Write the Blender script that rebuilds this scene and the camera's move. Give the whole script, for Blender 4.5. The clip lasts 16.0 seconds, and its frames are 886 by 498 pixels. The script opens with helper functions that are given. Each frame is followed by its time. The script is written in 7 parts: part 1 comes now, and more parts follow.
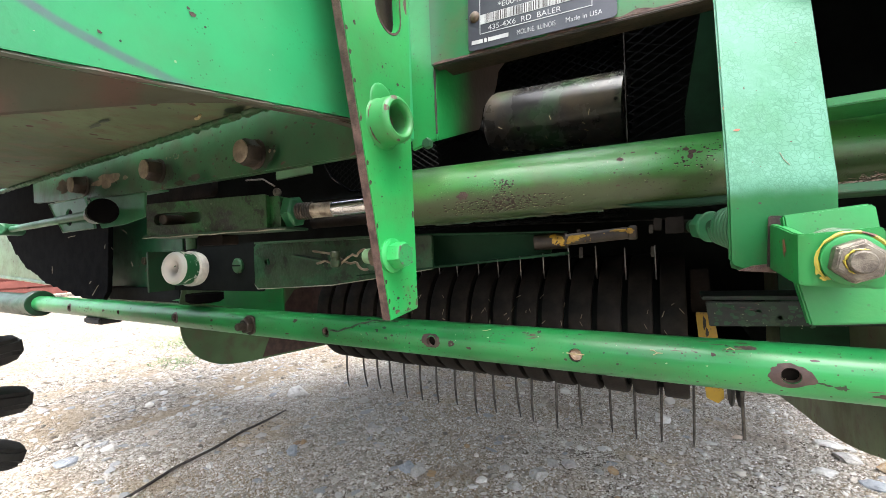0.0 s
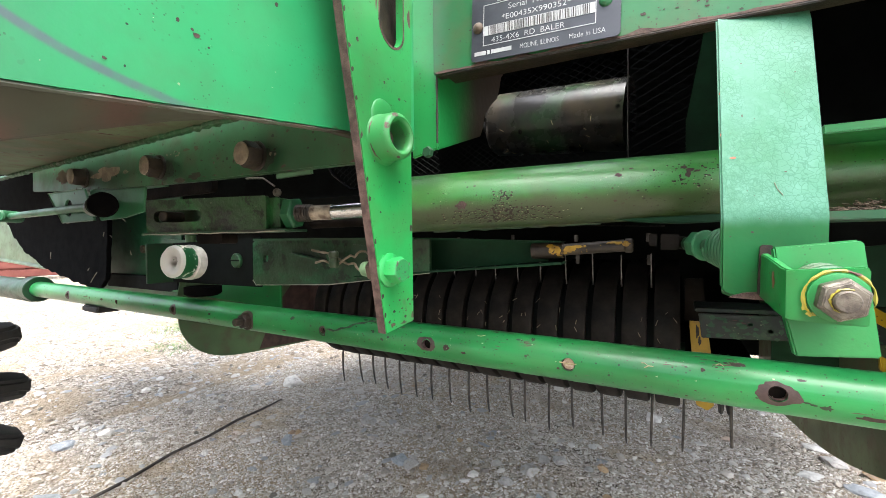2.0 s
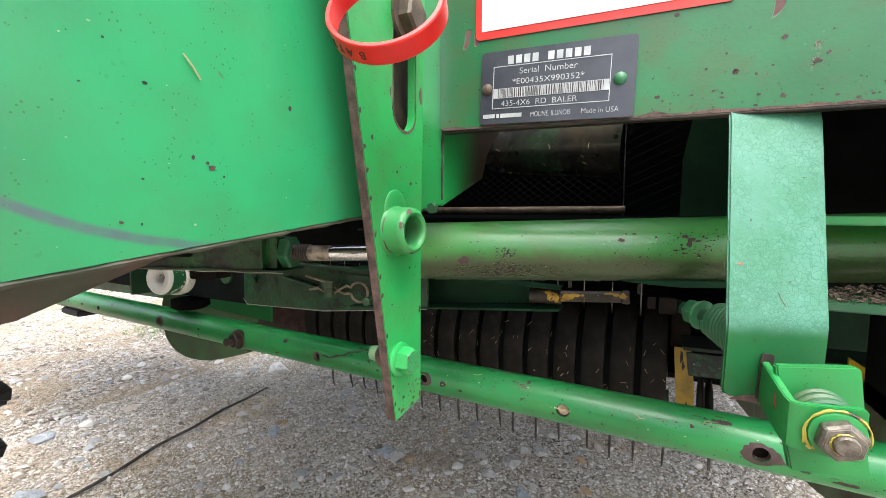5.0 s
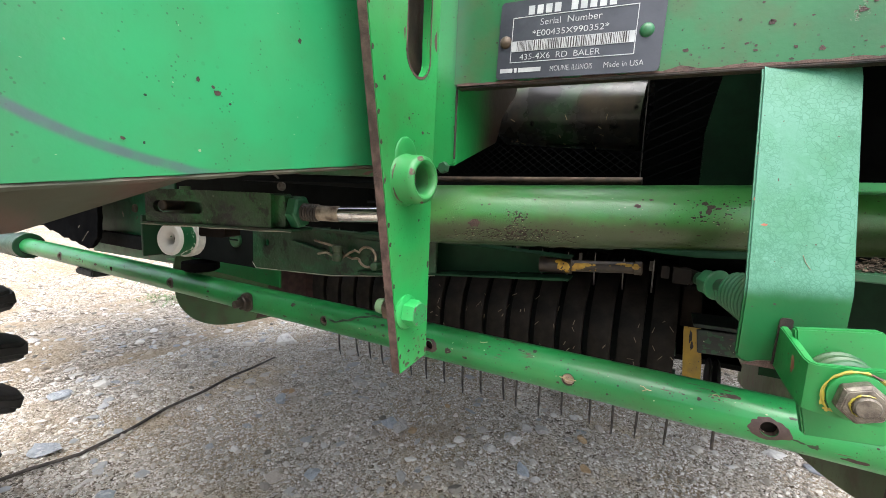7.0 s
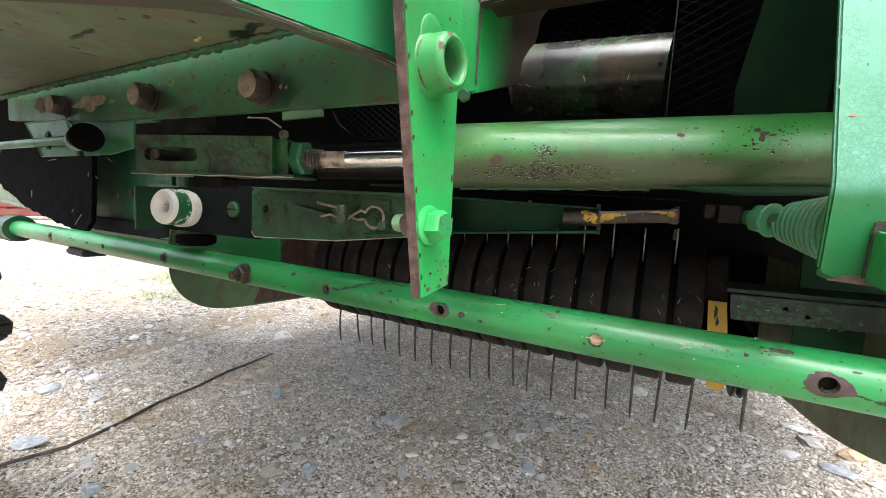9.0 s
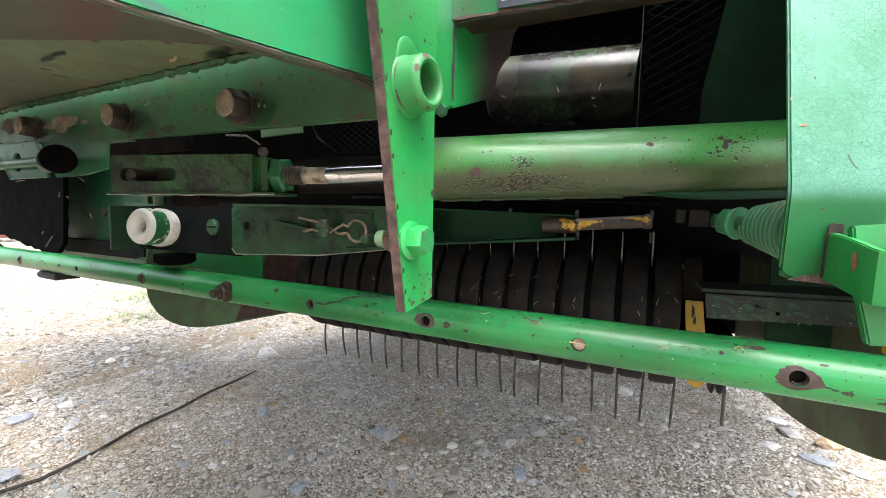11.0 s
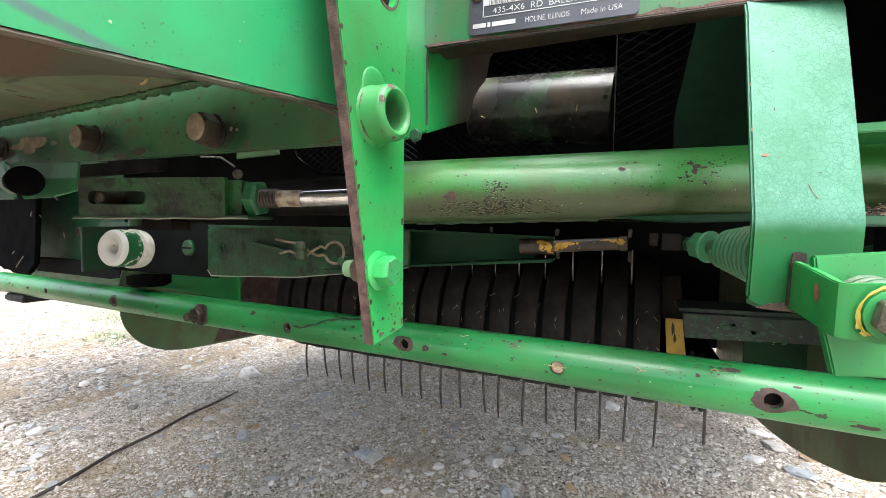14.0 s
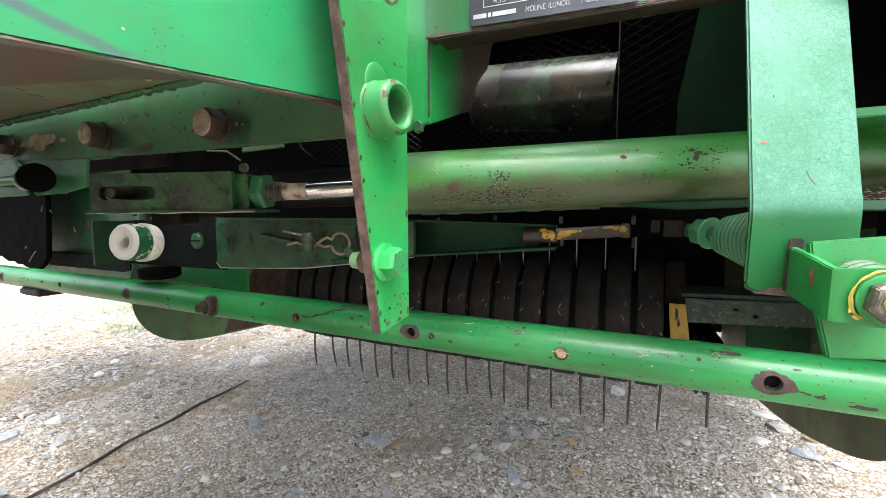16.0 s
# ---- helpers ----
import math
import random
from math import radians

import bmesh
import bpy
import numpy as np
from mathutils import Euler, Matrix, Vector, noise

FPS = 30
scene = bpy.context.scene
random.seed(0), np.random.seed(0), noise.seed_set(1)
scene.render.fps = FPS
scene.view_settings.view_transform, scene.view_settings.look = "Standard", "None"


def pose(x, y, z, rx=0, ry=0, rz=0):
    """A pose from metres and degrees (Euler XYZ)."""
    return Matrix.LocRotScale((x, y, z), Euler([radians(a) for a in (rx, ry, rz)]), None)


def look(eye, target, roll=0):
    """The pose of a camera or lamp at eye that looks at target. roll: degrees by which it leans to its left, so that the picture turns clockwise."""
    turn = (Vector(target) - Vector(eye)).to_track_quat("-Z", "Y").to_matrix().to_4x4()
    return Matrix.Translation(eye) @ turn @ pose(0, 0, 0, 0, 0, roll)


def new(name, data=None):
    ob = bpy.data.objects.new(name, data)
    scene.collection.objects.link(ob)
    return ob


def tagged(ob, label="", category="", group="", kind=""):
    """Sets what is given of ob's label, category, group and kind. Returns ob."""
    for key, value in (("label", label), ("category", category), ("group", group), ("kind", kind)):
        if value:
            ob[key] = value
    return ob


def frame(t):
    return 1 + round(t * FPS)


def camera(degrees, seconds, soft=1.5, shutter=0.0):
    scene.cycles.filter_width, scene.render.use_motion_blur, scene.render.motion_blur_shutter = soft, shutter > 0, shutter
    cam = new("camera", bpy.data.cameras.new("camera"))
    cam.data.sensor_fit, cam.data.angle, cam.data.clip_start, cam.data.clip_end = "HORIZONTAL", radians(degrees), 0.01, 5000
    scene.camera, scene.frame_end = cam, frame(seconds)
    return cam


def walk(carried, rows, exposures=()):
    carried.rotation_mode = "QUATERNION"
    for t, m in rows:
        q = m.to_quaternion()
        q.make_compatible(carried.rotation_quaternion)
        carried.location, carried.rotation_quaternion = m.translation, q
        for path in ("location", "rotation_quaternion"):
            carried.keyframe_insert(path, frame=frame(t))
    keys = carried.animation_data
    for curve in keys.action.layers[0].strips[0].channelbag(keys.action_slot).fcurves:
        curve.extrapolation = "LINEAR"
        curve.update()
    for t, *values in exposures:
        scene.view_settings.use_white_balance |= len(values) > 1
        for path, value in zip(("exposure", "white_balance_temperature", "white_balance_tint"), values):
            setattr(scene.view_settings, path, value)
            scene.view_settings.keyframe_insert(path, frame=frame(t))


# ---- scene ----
cam = camera(94.6, 16.0, soft=0.85)
PATH = [
    (0, (0.077, 0.071, 0.69), (-0.923, 1.803, 0.692), -2.2),
    (0.5, (0.076, 0.07, 0.694), (-0.927, 1.8, 0.672), -1.8),
    (1, (0.079, 0.072, 0.697), (-0.921, 1.803, 0.659), -1.2),
    (1.5, (0.079, 0.071, 0.699), (-0.919, 1.804, 0.656), -0.9),
    (2, (0.08, 0.069, 0.705), (-0.916, 1.803, 0.666), -0.6),
    (2.5, (0.081, 0.069, 0.706), (-0.91, 1.805, 0.672), -0.4),
    (3, (0.08, 0.066, 0.708), (-0.899, 1.809, 0.67), -0.2),
    (3.5, (0.073, 0.066, 0.723), (-0.888, 1.819, 0.669), -0.1),
    (4, (0.069, 0.067, 0.746), (-0.879, 1.826, 0.661), -0.1),
    (4.2, (0.064, 0.064, 0.754), (-0.866, 1.832, 0.659), -0.0),
    (6.3, (0.063, 0.065, 0.785), (-0.883, 1.811, 0.545), 1.4),
    (6.5, (0.064, 0.066, 0.779), (-0.883, 1.812, 0.541), 1.7),
    (7, (0.061, 0.068, 0.757), (-0.893, 1.809, 0.512), 2.4),
    (7.5, (0.046, 0.07, 0.727), (-0.914, 1.808, 0.482), 2.8),
    (8, (0.035, 0.089, 0.701), (-0.924, 1.828, 0.463), 3.0),
    (8.5, (0.032, 0.088, 0.7), (-0.925, 1.829, 0.475), 3.0),
    (9, (0.036, 0.086, 0.698), (-0.916, 1.832, 0.489), 2.9),
    (11.5, (0.039, 0.082, 0.704), (-0.83, 1.877, 0.546), 0.8),
    (12, (0.041, 0.082, 0.706), (-0.815, 1.884, 0.56), 0.8),
    (12.5, (0.046, 0.085, 0.706), (-0.798, 1.894, 0.581), 1.0),
    (13, (0.046, 0.09, 0.707), (-0.79, 1.904, 0.602), 1.1),
    (13.5, (0.044, 0.09, 0.714), (-0.787, 1.906, 0.621), 1.0),
    (14, (0.046, 0.09, 0.71), (-0.788, 1.905, 0.612), 0.8),
    (14.5, (0.049, 0.089, 0.712), (-0.792, 1.901, 0.599), 0.6),
    (15, (0.049, 0.086, 0.712), (-0.798, 1.893, 0.581), 0.3),
    (15.5, (0.05, 0.084, 0.713), (-0.802, 1.888, 0.568), 0.1),
    (16, (0.049, 0.085, 0.712), (-0.805, 1.886, 0.555), -0.1),
]
walk(cam, [(t, look(eye, target, roll)) for t, eye, target, roll in PATH], [(0.0, 2.18), (3.0, 2.13), (4.0, 2.06), (6.5, 1.82), (7.5, 1.94), (8.5, 2.24), (16.0, 2.26)])

# ---- world and light ----
world = bpy.data.worlds.new("sky")
scene.world = world
world.use_nodes = True
wn = world.node_tree.nodes
sky = wn.new("ShaderNodeTexSky")
sky.sky_type, sky.sun_disc = "NISHITA", False
sky.sun_elevation, sky.sun_rotation = radians(69), radians(142)
sky.air_density, sky.dust_density = 1.0, 4.0
hs = wn.new("ShaderNodeHueSaturation")
hs.inputs["Saturation"].default_value = 0.46
world.node_tree.links.new(sky.outputs["Color"], hs.inputs["Color"])
world.node_tree.links.new(hs.outputs["Color"], wn["Background"].inputs["Color"])
wn["Background"].inputs["Strength"].default_value = 0.165
sun_data = bpy.data.lights.new("sun", "SUN")
sun_data.energy, sun_data.angle, sun_data.color = 1.2, radians(48), (1.0, 0.985, 0.98)
sun = new("sun", sun_data)
sun.matrix_world = look((1.0, -1.3, 4.2), (0, 0, 0))


# ---- materials ----
class Nodes:
    def __init__(self, name, again=None):
        self.m = again or bpy.data.materials.new(name)
        self.m.use_nodes = True
        self.t = self.m.node_tree
        self.p = self.t.nodes["Principled BSDF"]
        self.co = self.t.nodes.new("ShaderNodeTexCoord").outputs["Object"]

    def link(self, a, b):
        self.t.links.new(a, b)

    def put(self, value, socket):
        if hasattr(value, "links"):
            self.t.links.new(value, socket)
        else:
            socket.default_value = value

    def noise(self, scale, detail=4.0, rough=0.55, co=None, distortion=0.0):
        n = self.t.nodes.new("ShaderNodeTexNoise")
        n.inputs["Scale"].default_value, n.inputs["Detail"].default_value = scale, detail
        n.inputs["Roughness"].default_value, n.inputs["Distortion"].default_value = rough, distortion
        self.link(co or self.co, n.inputs["Vector"])
        return n.outputs["Fac"]

    def voronoi(self, scale, feature="F1", out="Distance", co=None, rnd=1.0):
        n = self.t.nodes.new("ShaderNodeTexVoronoi")
        n.feature = feature
        n.inputs["Scale"].default_value, n.inputs["Randomness"].default_value = scale, rnd
        self.link(co or self.co, n.inputs["Vector"])
        return n.outputs[out]

    def ramp(self, value, lo, hi, a=0.0, b=1.0):
        n = self.t.nodes.new("ShaderNodeMapRange")
        n.interpolation_type = "SMOOTHSTEP"
        for k, v in (("From Min", lo), ("From Max", hi), ("To Min", a), ("To Max", b)):
            n.inputs[k].default_value = v
        self.put(value, n.inputs["Value"])
        return n.outputs["Result"]

    def math(self, op, a, b=0.0):
        n = self.t.nodes.new("ShaderNodeMath")
        n.operation = op
        self.put(a, n.inputs[0])
        self.put(b, n.inputs[1])
        return n.outputs[0]

    def mix(self, fac, a, b, mode="MIX"):
        n = self.t.nodes.new("ShaderNodeMix")
        n.data_type, n.blend_type = "RGBA", mode
        self.put(fac, n.inputs[0])
        self.put(a, n.inputs[6])
        self.put(b, n.inputs[7])
        return n.outputs[2]

    def colors(self, value, stops):
        n = self.t.nodes.new("ShaderNodeValToRGB")
        e = n.color_ramp.elements
        while len(e) < len(stops):
            e.new(0.5)
        for k, (pos, c) in enumerate(stops):
            e[k].position, e[k].color = pos, (*c, 1)
        self.link(value, n.inputs[0])
        return n.outputs[0]

    def xyz(self):
        n = self.t.nodes.new("ShaderNodeSeparateXYZ")
        self.link(self.co, n.inputs[0])
        return n.outputs

    def warped(self, scale, amount):
        """The coordinates, shaken by a fine noise."""
        t = self.t.nodes.new("ShaderNodeTexNoise")
        t.inputs["Scale"].default_value = scale
        self.link(self.co, t.inputs["Vector"])
        a = self.t.nodes.new("ShaderNodeVectorMath")
        a.operation = "SUBTRACT"
        self.link(t.outputs["Color"], a.inputs[0])
        a.inputs[1].default_value = (0.5, 0.5, 0.5)
        b = self.t.nodes.new("ShaderNodeVectorMath")
        b.operation = "MULTIPLY_ADD"
        self.link(a.outputs[0], b.inputs[0])
        b.inputs[1].default_value = (amount, amount, amount)
        self.link(self.co, b.inputs[2])
        return b.outputs[0]

    def island(self):
        return self.t.nodes.new("ShaderNodeNewGeometry").outputs["Random Per Island"]

    def bump(self, height, strength=0.3, distance=0.002):
        n = self.t.nodes.new("ShaderNodeBump")
        n.inputs["Strength"].default_value, n.inputs["Distance"].default_value = strength, distance
        self.link(height, n.inputs["Height"])
        self.link(n.outputs[0], self.p.inputs["Normal"])

    def done(self, color, rough, metal=0.0, spec=0.5):
        self.put(color, self.p.inputs["Base Color"])
        self.put(rough, self.p.inputs["Roughness"])
        self.put(metal, self.p.inputs["Metallic"])
        self.p.inputs["Specular IOR Level"].default_value = spec
        return self.m


def rgb(r, g, b):
    return (r, g, b, 1.0)


RUST = rgb(0.07, 0.035, 0.032)


def paint(name, base, chips=0.5, rust=0.0, grime=0.2, crackle=0.0, rough=0.33, grime_color=rgb(0.085, 0.075, 0.03), scuff=False, spec=0.5, sky_sheen_above=None, wrinkle=0.0):
    """Old sprayed enamel on steel: cloudy fading, dirt film, chips to brown primer and rust, dark specks."""
    n = Nodes(name)
    big, mid, fine = n.noise(5.0, 3), n.noise(30.0, 6), n.noise(260.0, 3)
    faded = tuple(min(1.0, c * 1.25 + 0.004) for c in base[:3]) + (1.0,)
    dark = tuple(c * 0.72 for c in base[:3]) + (1.0,)
    col = n.mix(n.ramp(big, 0.35, 0.68), dark, faded)
    col = n.mix(n.math("MULTIPLY", n.ramp(mid, 0.45, 0.7), grime), col, grime_color)
    specks = n.math("MULTIPLY", n.ramp(n.voronoi(170.0), 0.16, 0.10), n.ramp(n.noise(45.0, 2), 0.47, 0.56))
    col = n.mix(n.math("MULTIPLY", specks, 0.75 * min(1.0, chips * 1.6)), col, rgb(0.03, 0.05, 0.025))
    spatter = n.math("MULTIPLY", n.ramp(n.voronoi(420.0), 0.20, 0.12), n.ramp(n.noise(60.0, 3), 0.50, 0.60))
    col = n.mix(n.math("MULTIPLY", spatter, 0.6), col, rgb(0.02, 0.035, 0.015))
    film = n.ramp(n.noise(11.0, 7, 0.68, distortion=0.6), 0.48, 0.72, 0.0, min(0.5, grime * 1.3 + 0.08))
    col = n.mix(film, col, tuple(0.45 * c + 0.55 * g for c, g in zip(base[:3], grime_color[:3])) + (1.0,))
    warp = n.mix(0.12, n.co, n.t.nodes.new("ShaderNodeTexNoise").outputs["Color"])
    chip = n.math("MULTIPLY", n.ramp(n.voronoi(60.0, co=warp), 0.24, 0.20), n.ramp(n.noise(17.0, 3), 0.66 - 0.12 * chips, 0.70 - 0.12 * chips))
    bare = chip
    if rust > 0:
        patch = n.ramp(n.noise(24.0, 9, 0.7), 0.72 - 0.3 * rust, 0.75 - 0.3 * rust)
        bare = n.math("MAXIMUM", chip, patch)
    if scuff:
        y, z = n.xyz()[1:]
        d = n.math("SUBTRACT", 0.178, y)
        line = n.math("ADD", 0.7612, n.math("MULTIPLY", n.math("MULTIPLY", d, d), 3.3))
        off = n.math("ABSOLUTE", n.math("SUBTRACT", z, n.math("ADD", line, n.math("MULTIPLY", n.noise(30.0, 2), 0.0025))))
        mark = n.math("MULTIPLY", n.ramp(off, 0.0027, 0.0007), n.math("MULTIPLY", n.ramp(n.noise(90.0, 5), 0.25, 0.6, 0.55, 1.0), n.ramp(y, 0.185, 0.15)))
        col = n.mix(n.math("MULTIPLY", mark, 0.82), col, rgb(0.075, 0.085, 0.115))
    col = n.mix(bare, col, n.mix(fine, RUST, rgb(0.12, 0.06, 0.055)))
    height = n.math("ADD", n.math("MULTIPLY", fine, 0.25), n.math("MULTIPLY", bare, -0.6))
    if crackle > 0:
        w = n.warped(140.0, 0.007)
        up = 1.0
        if sky_sheen_above:
            up = n.ramp(n.math("ADD", n.xyz()[2], n.math("MULTIPLY", n.noise(40.0, 4), 0.008)), sky_sheen_above, sky_sheen_above + 0.008)
            # Paler above this height: the sky's sheen put into the colour, beside real crazing.
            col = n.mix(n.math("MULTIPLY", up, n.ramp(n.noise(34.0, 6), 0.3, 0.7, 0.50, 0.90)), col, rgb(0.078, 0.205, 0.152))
        coarse = n.ramp(n.voronoi(300.0, "DISTANCE_TO_EDGE", co=w), 0.005, 0.09, 1.0, 0.0)
        small = n.ramp(n.voronoi(430.0, "DISTANCE_TO_EDGE", co=n.warped(260.0, 0.006)), 0.01, 0.11, 1.0, 0.0)
        where = n.noise(24.0, 5, 0.6)
        cells = n.math("MAXIMUM", n.math("MULTIPLY", coarse, n.ramp(where, 0.32, 0.50)), n.math("MULTIPLY", small, n.ramp(n.noise(31.0, 4), 0.46, 0.60)))
        cells = n.math("MULTIPLY", up, cells)
        if sky_sheen_above:
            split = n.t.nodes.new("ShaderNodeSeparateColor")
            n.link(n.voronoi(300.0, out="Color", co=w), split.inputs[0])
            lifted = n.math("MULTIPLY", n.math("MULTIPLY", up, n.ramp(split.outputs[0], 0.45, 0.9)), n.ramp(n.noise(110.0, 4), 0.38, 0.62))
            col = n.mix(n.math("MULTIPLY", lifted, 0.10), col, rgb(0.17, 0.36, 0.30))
        col = n.mix(n.math("MULTIPLY", cells, 0.55 * crackle), col, rgb(0.022, 0.105, 0.060))
        height = n.math("SUBTRACT", height, n.math("MULTIPLY", cells, crackle * 0.06))
    if wrinkle > 0:
        crease = n.ramp(n.voronoi(380.0, "DISTANCE_TO_EDGE", co=n.warped(150.0, 0.008)), 0.0, 0.10, 1.0, 0.0)
        crease = n.math("MULTIPLY", crease, n.ramp(n.noise(55.0, 4), 0.42, 0.56))
        height = n.math("ADD", height, n.math("MULTIPLY", crease, 0.15 * wrinkle))
        height = n.math("ADD", height, n.math("MULTIPLY", n.noise(75.0, 4), 0.7 * wrinkle))
    n.bump(height, 0.35, 0.0012)
    r = n.math("ADD", rough - 0.05, n.math("ADD", n.math("MULTIPLY", mid, 0.16), n.math("MULTIPLY", film, 0.35)))
    return n.done(col, n.math("MAXIMUM", r, n.math("MULTIPLY", bare, 0.8)), spec=spec)


def plain(name, a, b, scale=20.0, rough=0.6, metal=0.0, bump=0.25, detail=6, spec=0.5):
    n = Nodes(name)
    f = n.noise(scale, detail, 0.6)
    fine = n.noise(scale * 9, 3)
    col = n.mix(n.ramp(f, 0.32, 0.68), a, b)
    n.bump(n.math("ADD", fine, f), bump, 0.0012)
    return n.done(col, n.math("ADD", rough - 0.08, n.math("MULTIPLY", fine, 0.16)), metal, spec)


GREEN = rgb(0.016, 0.242, 0.057)
m_green = paint("green_enamel", GREEN, chips=0.5, grime=0.15)
m_panel = paint("green_enamel_scuffed", rgb(0.017, 0.228, 0.082), chips=0.15, grime=0.12, scuff=True, rough=0.28, spec=0.6)
m_bar = paint("green_enamel_chipped", rgb(0.012, 0.222, 0.050), chips=0.25, rust=0.02, grime=0.22, spec=0.5)
m_boss = paint("green_enamel_on_casting", rgb(0.012, 0.222, 0.050), chips=0.0, rust=0.0, grime=0.5, grime_color=rgb(0.07, 0.075, 0.03), spec=0.5)
m_beam = paint("green_enamel_weathered", rgb(0.012, 0.108, 0.033), chips=0.8, rust=0.16, grime=0.5, grime_color=rgb(0.062, 0.080, 0.030))
m_cracked = paint("green_enamel_crazed", rgb(0.009, 0.112, 0.031), chips=0.2, grime=0.15, crackle=1.0, rough=0.50, spec=0.25, sky_sheen_above=0.7135)
m_barrel = paint("green_enamel_oily", rgb(0.034, 0.215, 0.036), chips=0.1, rust=0.0, grime=0.35, crackle=0.12, rough=0.30, grime_color=rgb(0.08, 0.085, 0.026), spec=0.65, wrinkle=1.0)
def oil_film_and_shade(mat):
    """A brown film of old oil and dust, with underside shade, on the cylinder barrel, ragged at its rim."""
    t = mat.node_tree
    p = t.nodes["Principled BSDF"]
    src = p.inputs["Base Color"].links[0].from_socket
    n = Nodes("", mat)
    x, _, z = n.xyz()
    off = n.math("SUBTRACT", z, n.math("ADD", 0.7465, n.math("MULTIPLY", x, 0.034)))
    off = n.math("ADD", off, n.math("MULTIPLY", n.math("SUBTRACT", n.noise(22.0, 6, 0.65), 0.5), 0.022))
    # Dark below the axis: underside shade is put into the film's colour.
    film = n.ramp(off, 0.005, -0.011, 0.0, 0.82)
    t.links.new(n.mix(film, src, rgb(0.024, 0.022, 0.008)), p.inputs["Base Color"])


oil_film_and_shade(m_barrel)
m_rail = paint("green_enamel_glossy", rgb(0.013, 0.200, 0.050), chips=0.6, rust=0.03, grime=0.12, rough=0.28, spec=0.5)
m_leftgreen = paint("green_enamel_dusty", rgb(0.026, 0.155, 0.065), chips=0.4, rust=0.06, grime=0.35, grime_color=rgb(0.05, 0.075, 0.04), rough=0.4)
# Oily enamel in a darker copy, with the shade behind the guide roller included.
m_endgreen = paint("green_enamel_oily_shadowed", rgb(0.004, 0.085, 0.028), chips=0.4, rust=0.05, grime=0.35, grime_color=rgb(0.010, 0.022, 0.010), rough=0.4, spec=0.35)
m_dull = paint("green_enamel_dirty", rgb(0.008, 0.066, 0.024), chips=0.7, rust=0.18, grime=0.7, grime_color=rgb(0.04, 0.038, 0.018), rough=0.4)
m_channel = paint("green_channel_paint_browned", rgb(0.016, 0.086, 0.030), chips=0.8, rust=0.17, grime=0.7, grime_color=rgb(0.05, 0.052, 0.026), rough=0.42)
m_shield = paint("olive_faded_enamel", rgb(0.055, 0.12, 0.05), chips=0.4, rust=0.12, grime=0.6, grime_color=rgb(0.07, 0.06, 0.04), rough=0.5)
m_shieldr = paint("olive_mottled_enamel", rgb(0.10, 0.135, 0.065), chips=0.6, rust=0.3, grime=0.9, grime_color=rgb(0.10, 0.08, 0.05), rough=0.55)
# Greasy green, darkened further with the shade on rail end and roller housing.
m_dirtyshade = paint("dark_green_greasy_shaded_enamel", rgb(0.006, 0.044, 0.016), chips=0.5, rust=0.1, grime=0.8, grime_color=rgb(0.014, 0.016, 0.009), rough=0.4)
def greasy(name, base, black, scale=11.0):
    """Old green paint under patches of black grease with a dry brown rim."""
    n = Nodes(name)
    f = n.noise(scale, 9, 0.66, distortion=0.5)
    g = n.noise(scale * 4.5, 8, 0.68)
    fine = n.noise(180.0, 4)
    col = n.mix(n.ramp(n.noise(30.0, 6, 0.6), 0.35, 0.7), tuple(c * 0.75 for c in base[:3]) + (1.0,), tuple(c * 1.7 + 0.004 for c in base[:3]) + (1.0,))
    col = n.mix(n.ramp(f, 0.47, 0.54, 0.0, 0.5), col, rgb(0.020, 0.019, 0.009))
    col = n.mix(n.ramp(g, 0.55, 0.60, 0.0, 0.75), col, rgb(0.007, 0.008, 0.005))
    col = n.mix(n.ramp(f, 0.57, 0.65), col, black)
    nick = n.math("MULTIPLY", n.ramp(n.voronoi(120.0), 0.16, 0.10), n.ramp(n.noise(35.0, 3), 0.52, 0.60))
    col = n.mix(nick, col, rgb(0.07, 0.10, 0.055))
    n.bump(n.math("ADD", n.math("ADD", fine, g), n.math("MULTIPLY", f, 2.0)), 0.6, 0.0018)
    return n.done(col, n.ramp(g, 0.4, 0.65, 0.34, 0.66), spec=0.45)


m_greasy = greasy("greasy_green_casting", rgb(0.008, 0.066, 0.015), rgb(0.006, 0.006, 0.005))
# The sheet's base is also darkened to hold the overhead shade, besides the grease.
m_greasyplate = greasy("greasy_green_sheet_shaded", rgb(0.004, 0.046, 0.015), rgb(0.004, 0.005, 0.005), 7.0)
m_grimy = paint("green_enamel_under_grime", rgb(0.012, 0.06, 0.024), chips=0.6, rust=0.25, grime=0.9, grime_color=rgb(0.028, 0.024, 0.015), rough=0.5)
m_under = paint("dusty_underside_paint", rgb(0.10, 0.140, 0.075), chips=0.8, rust=0.22, grime=1.0, grime_color=rgb(0.14, 0.108, 0.072), rough=0.6)
m_lip = paint("rusty_stained_underside", rgb(0.045, 0.052, 0.032), chips=0.6, rust=0.15, grime=1.0, grime_color=rgb(0.075, 0.045, 0.033), rough=0.6)
m_flap = plain("matt_black_rubber", rgb(0.0025, 0.0025, 0.003), rgb(0.006, 0.006, 0.006), 30, 0.95, spec=0.03)
m_rust = plain("rusty_edge", rgb(0.038, 0.020, 0.016), rgb(0.110, 0.066, 0.054), 130, 0.8, bump=0.5)
m_brownmetal = plain("brown_primer_steel", rgb(0.034, 0.020, 0.019), rgb(0.075, 0.045, 0.04), 60, 0.65)
m_steel = plain("bright_steel", rgb(0.42, 0.42, 0.42), rgb(0.62, 0.61, 0.58), 40, 0.32, 0.9, 0.1)
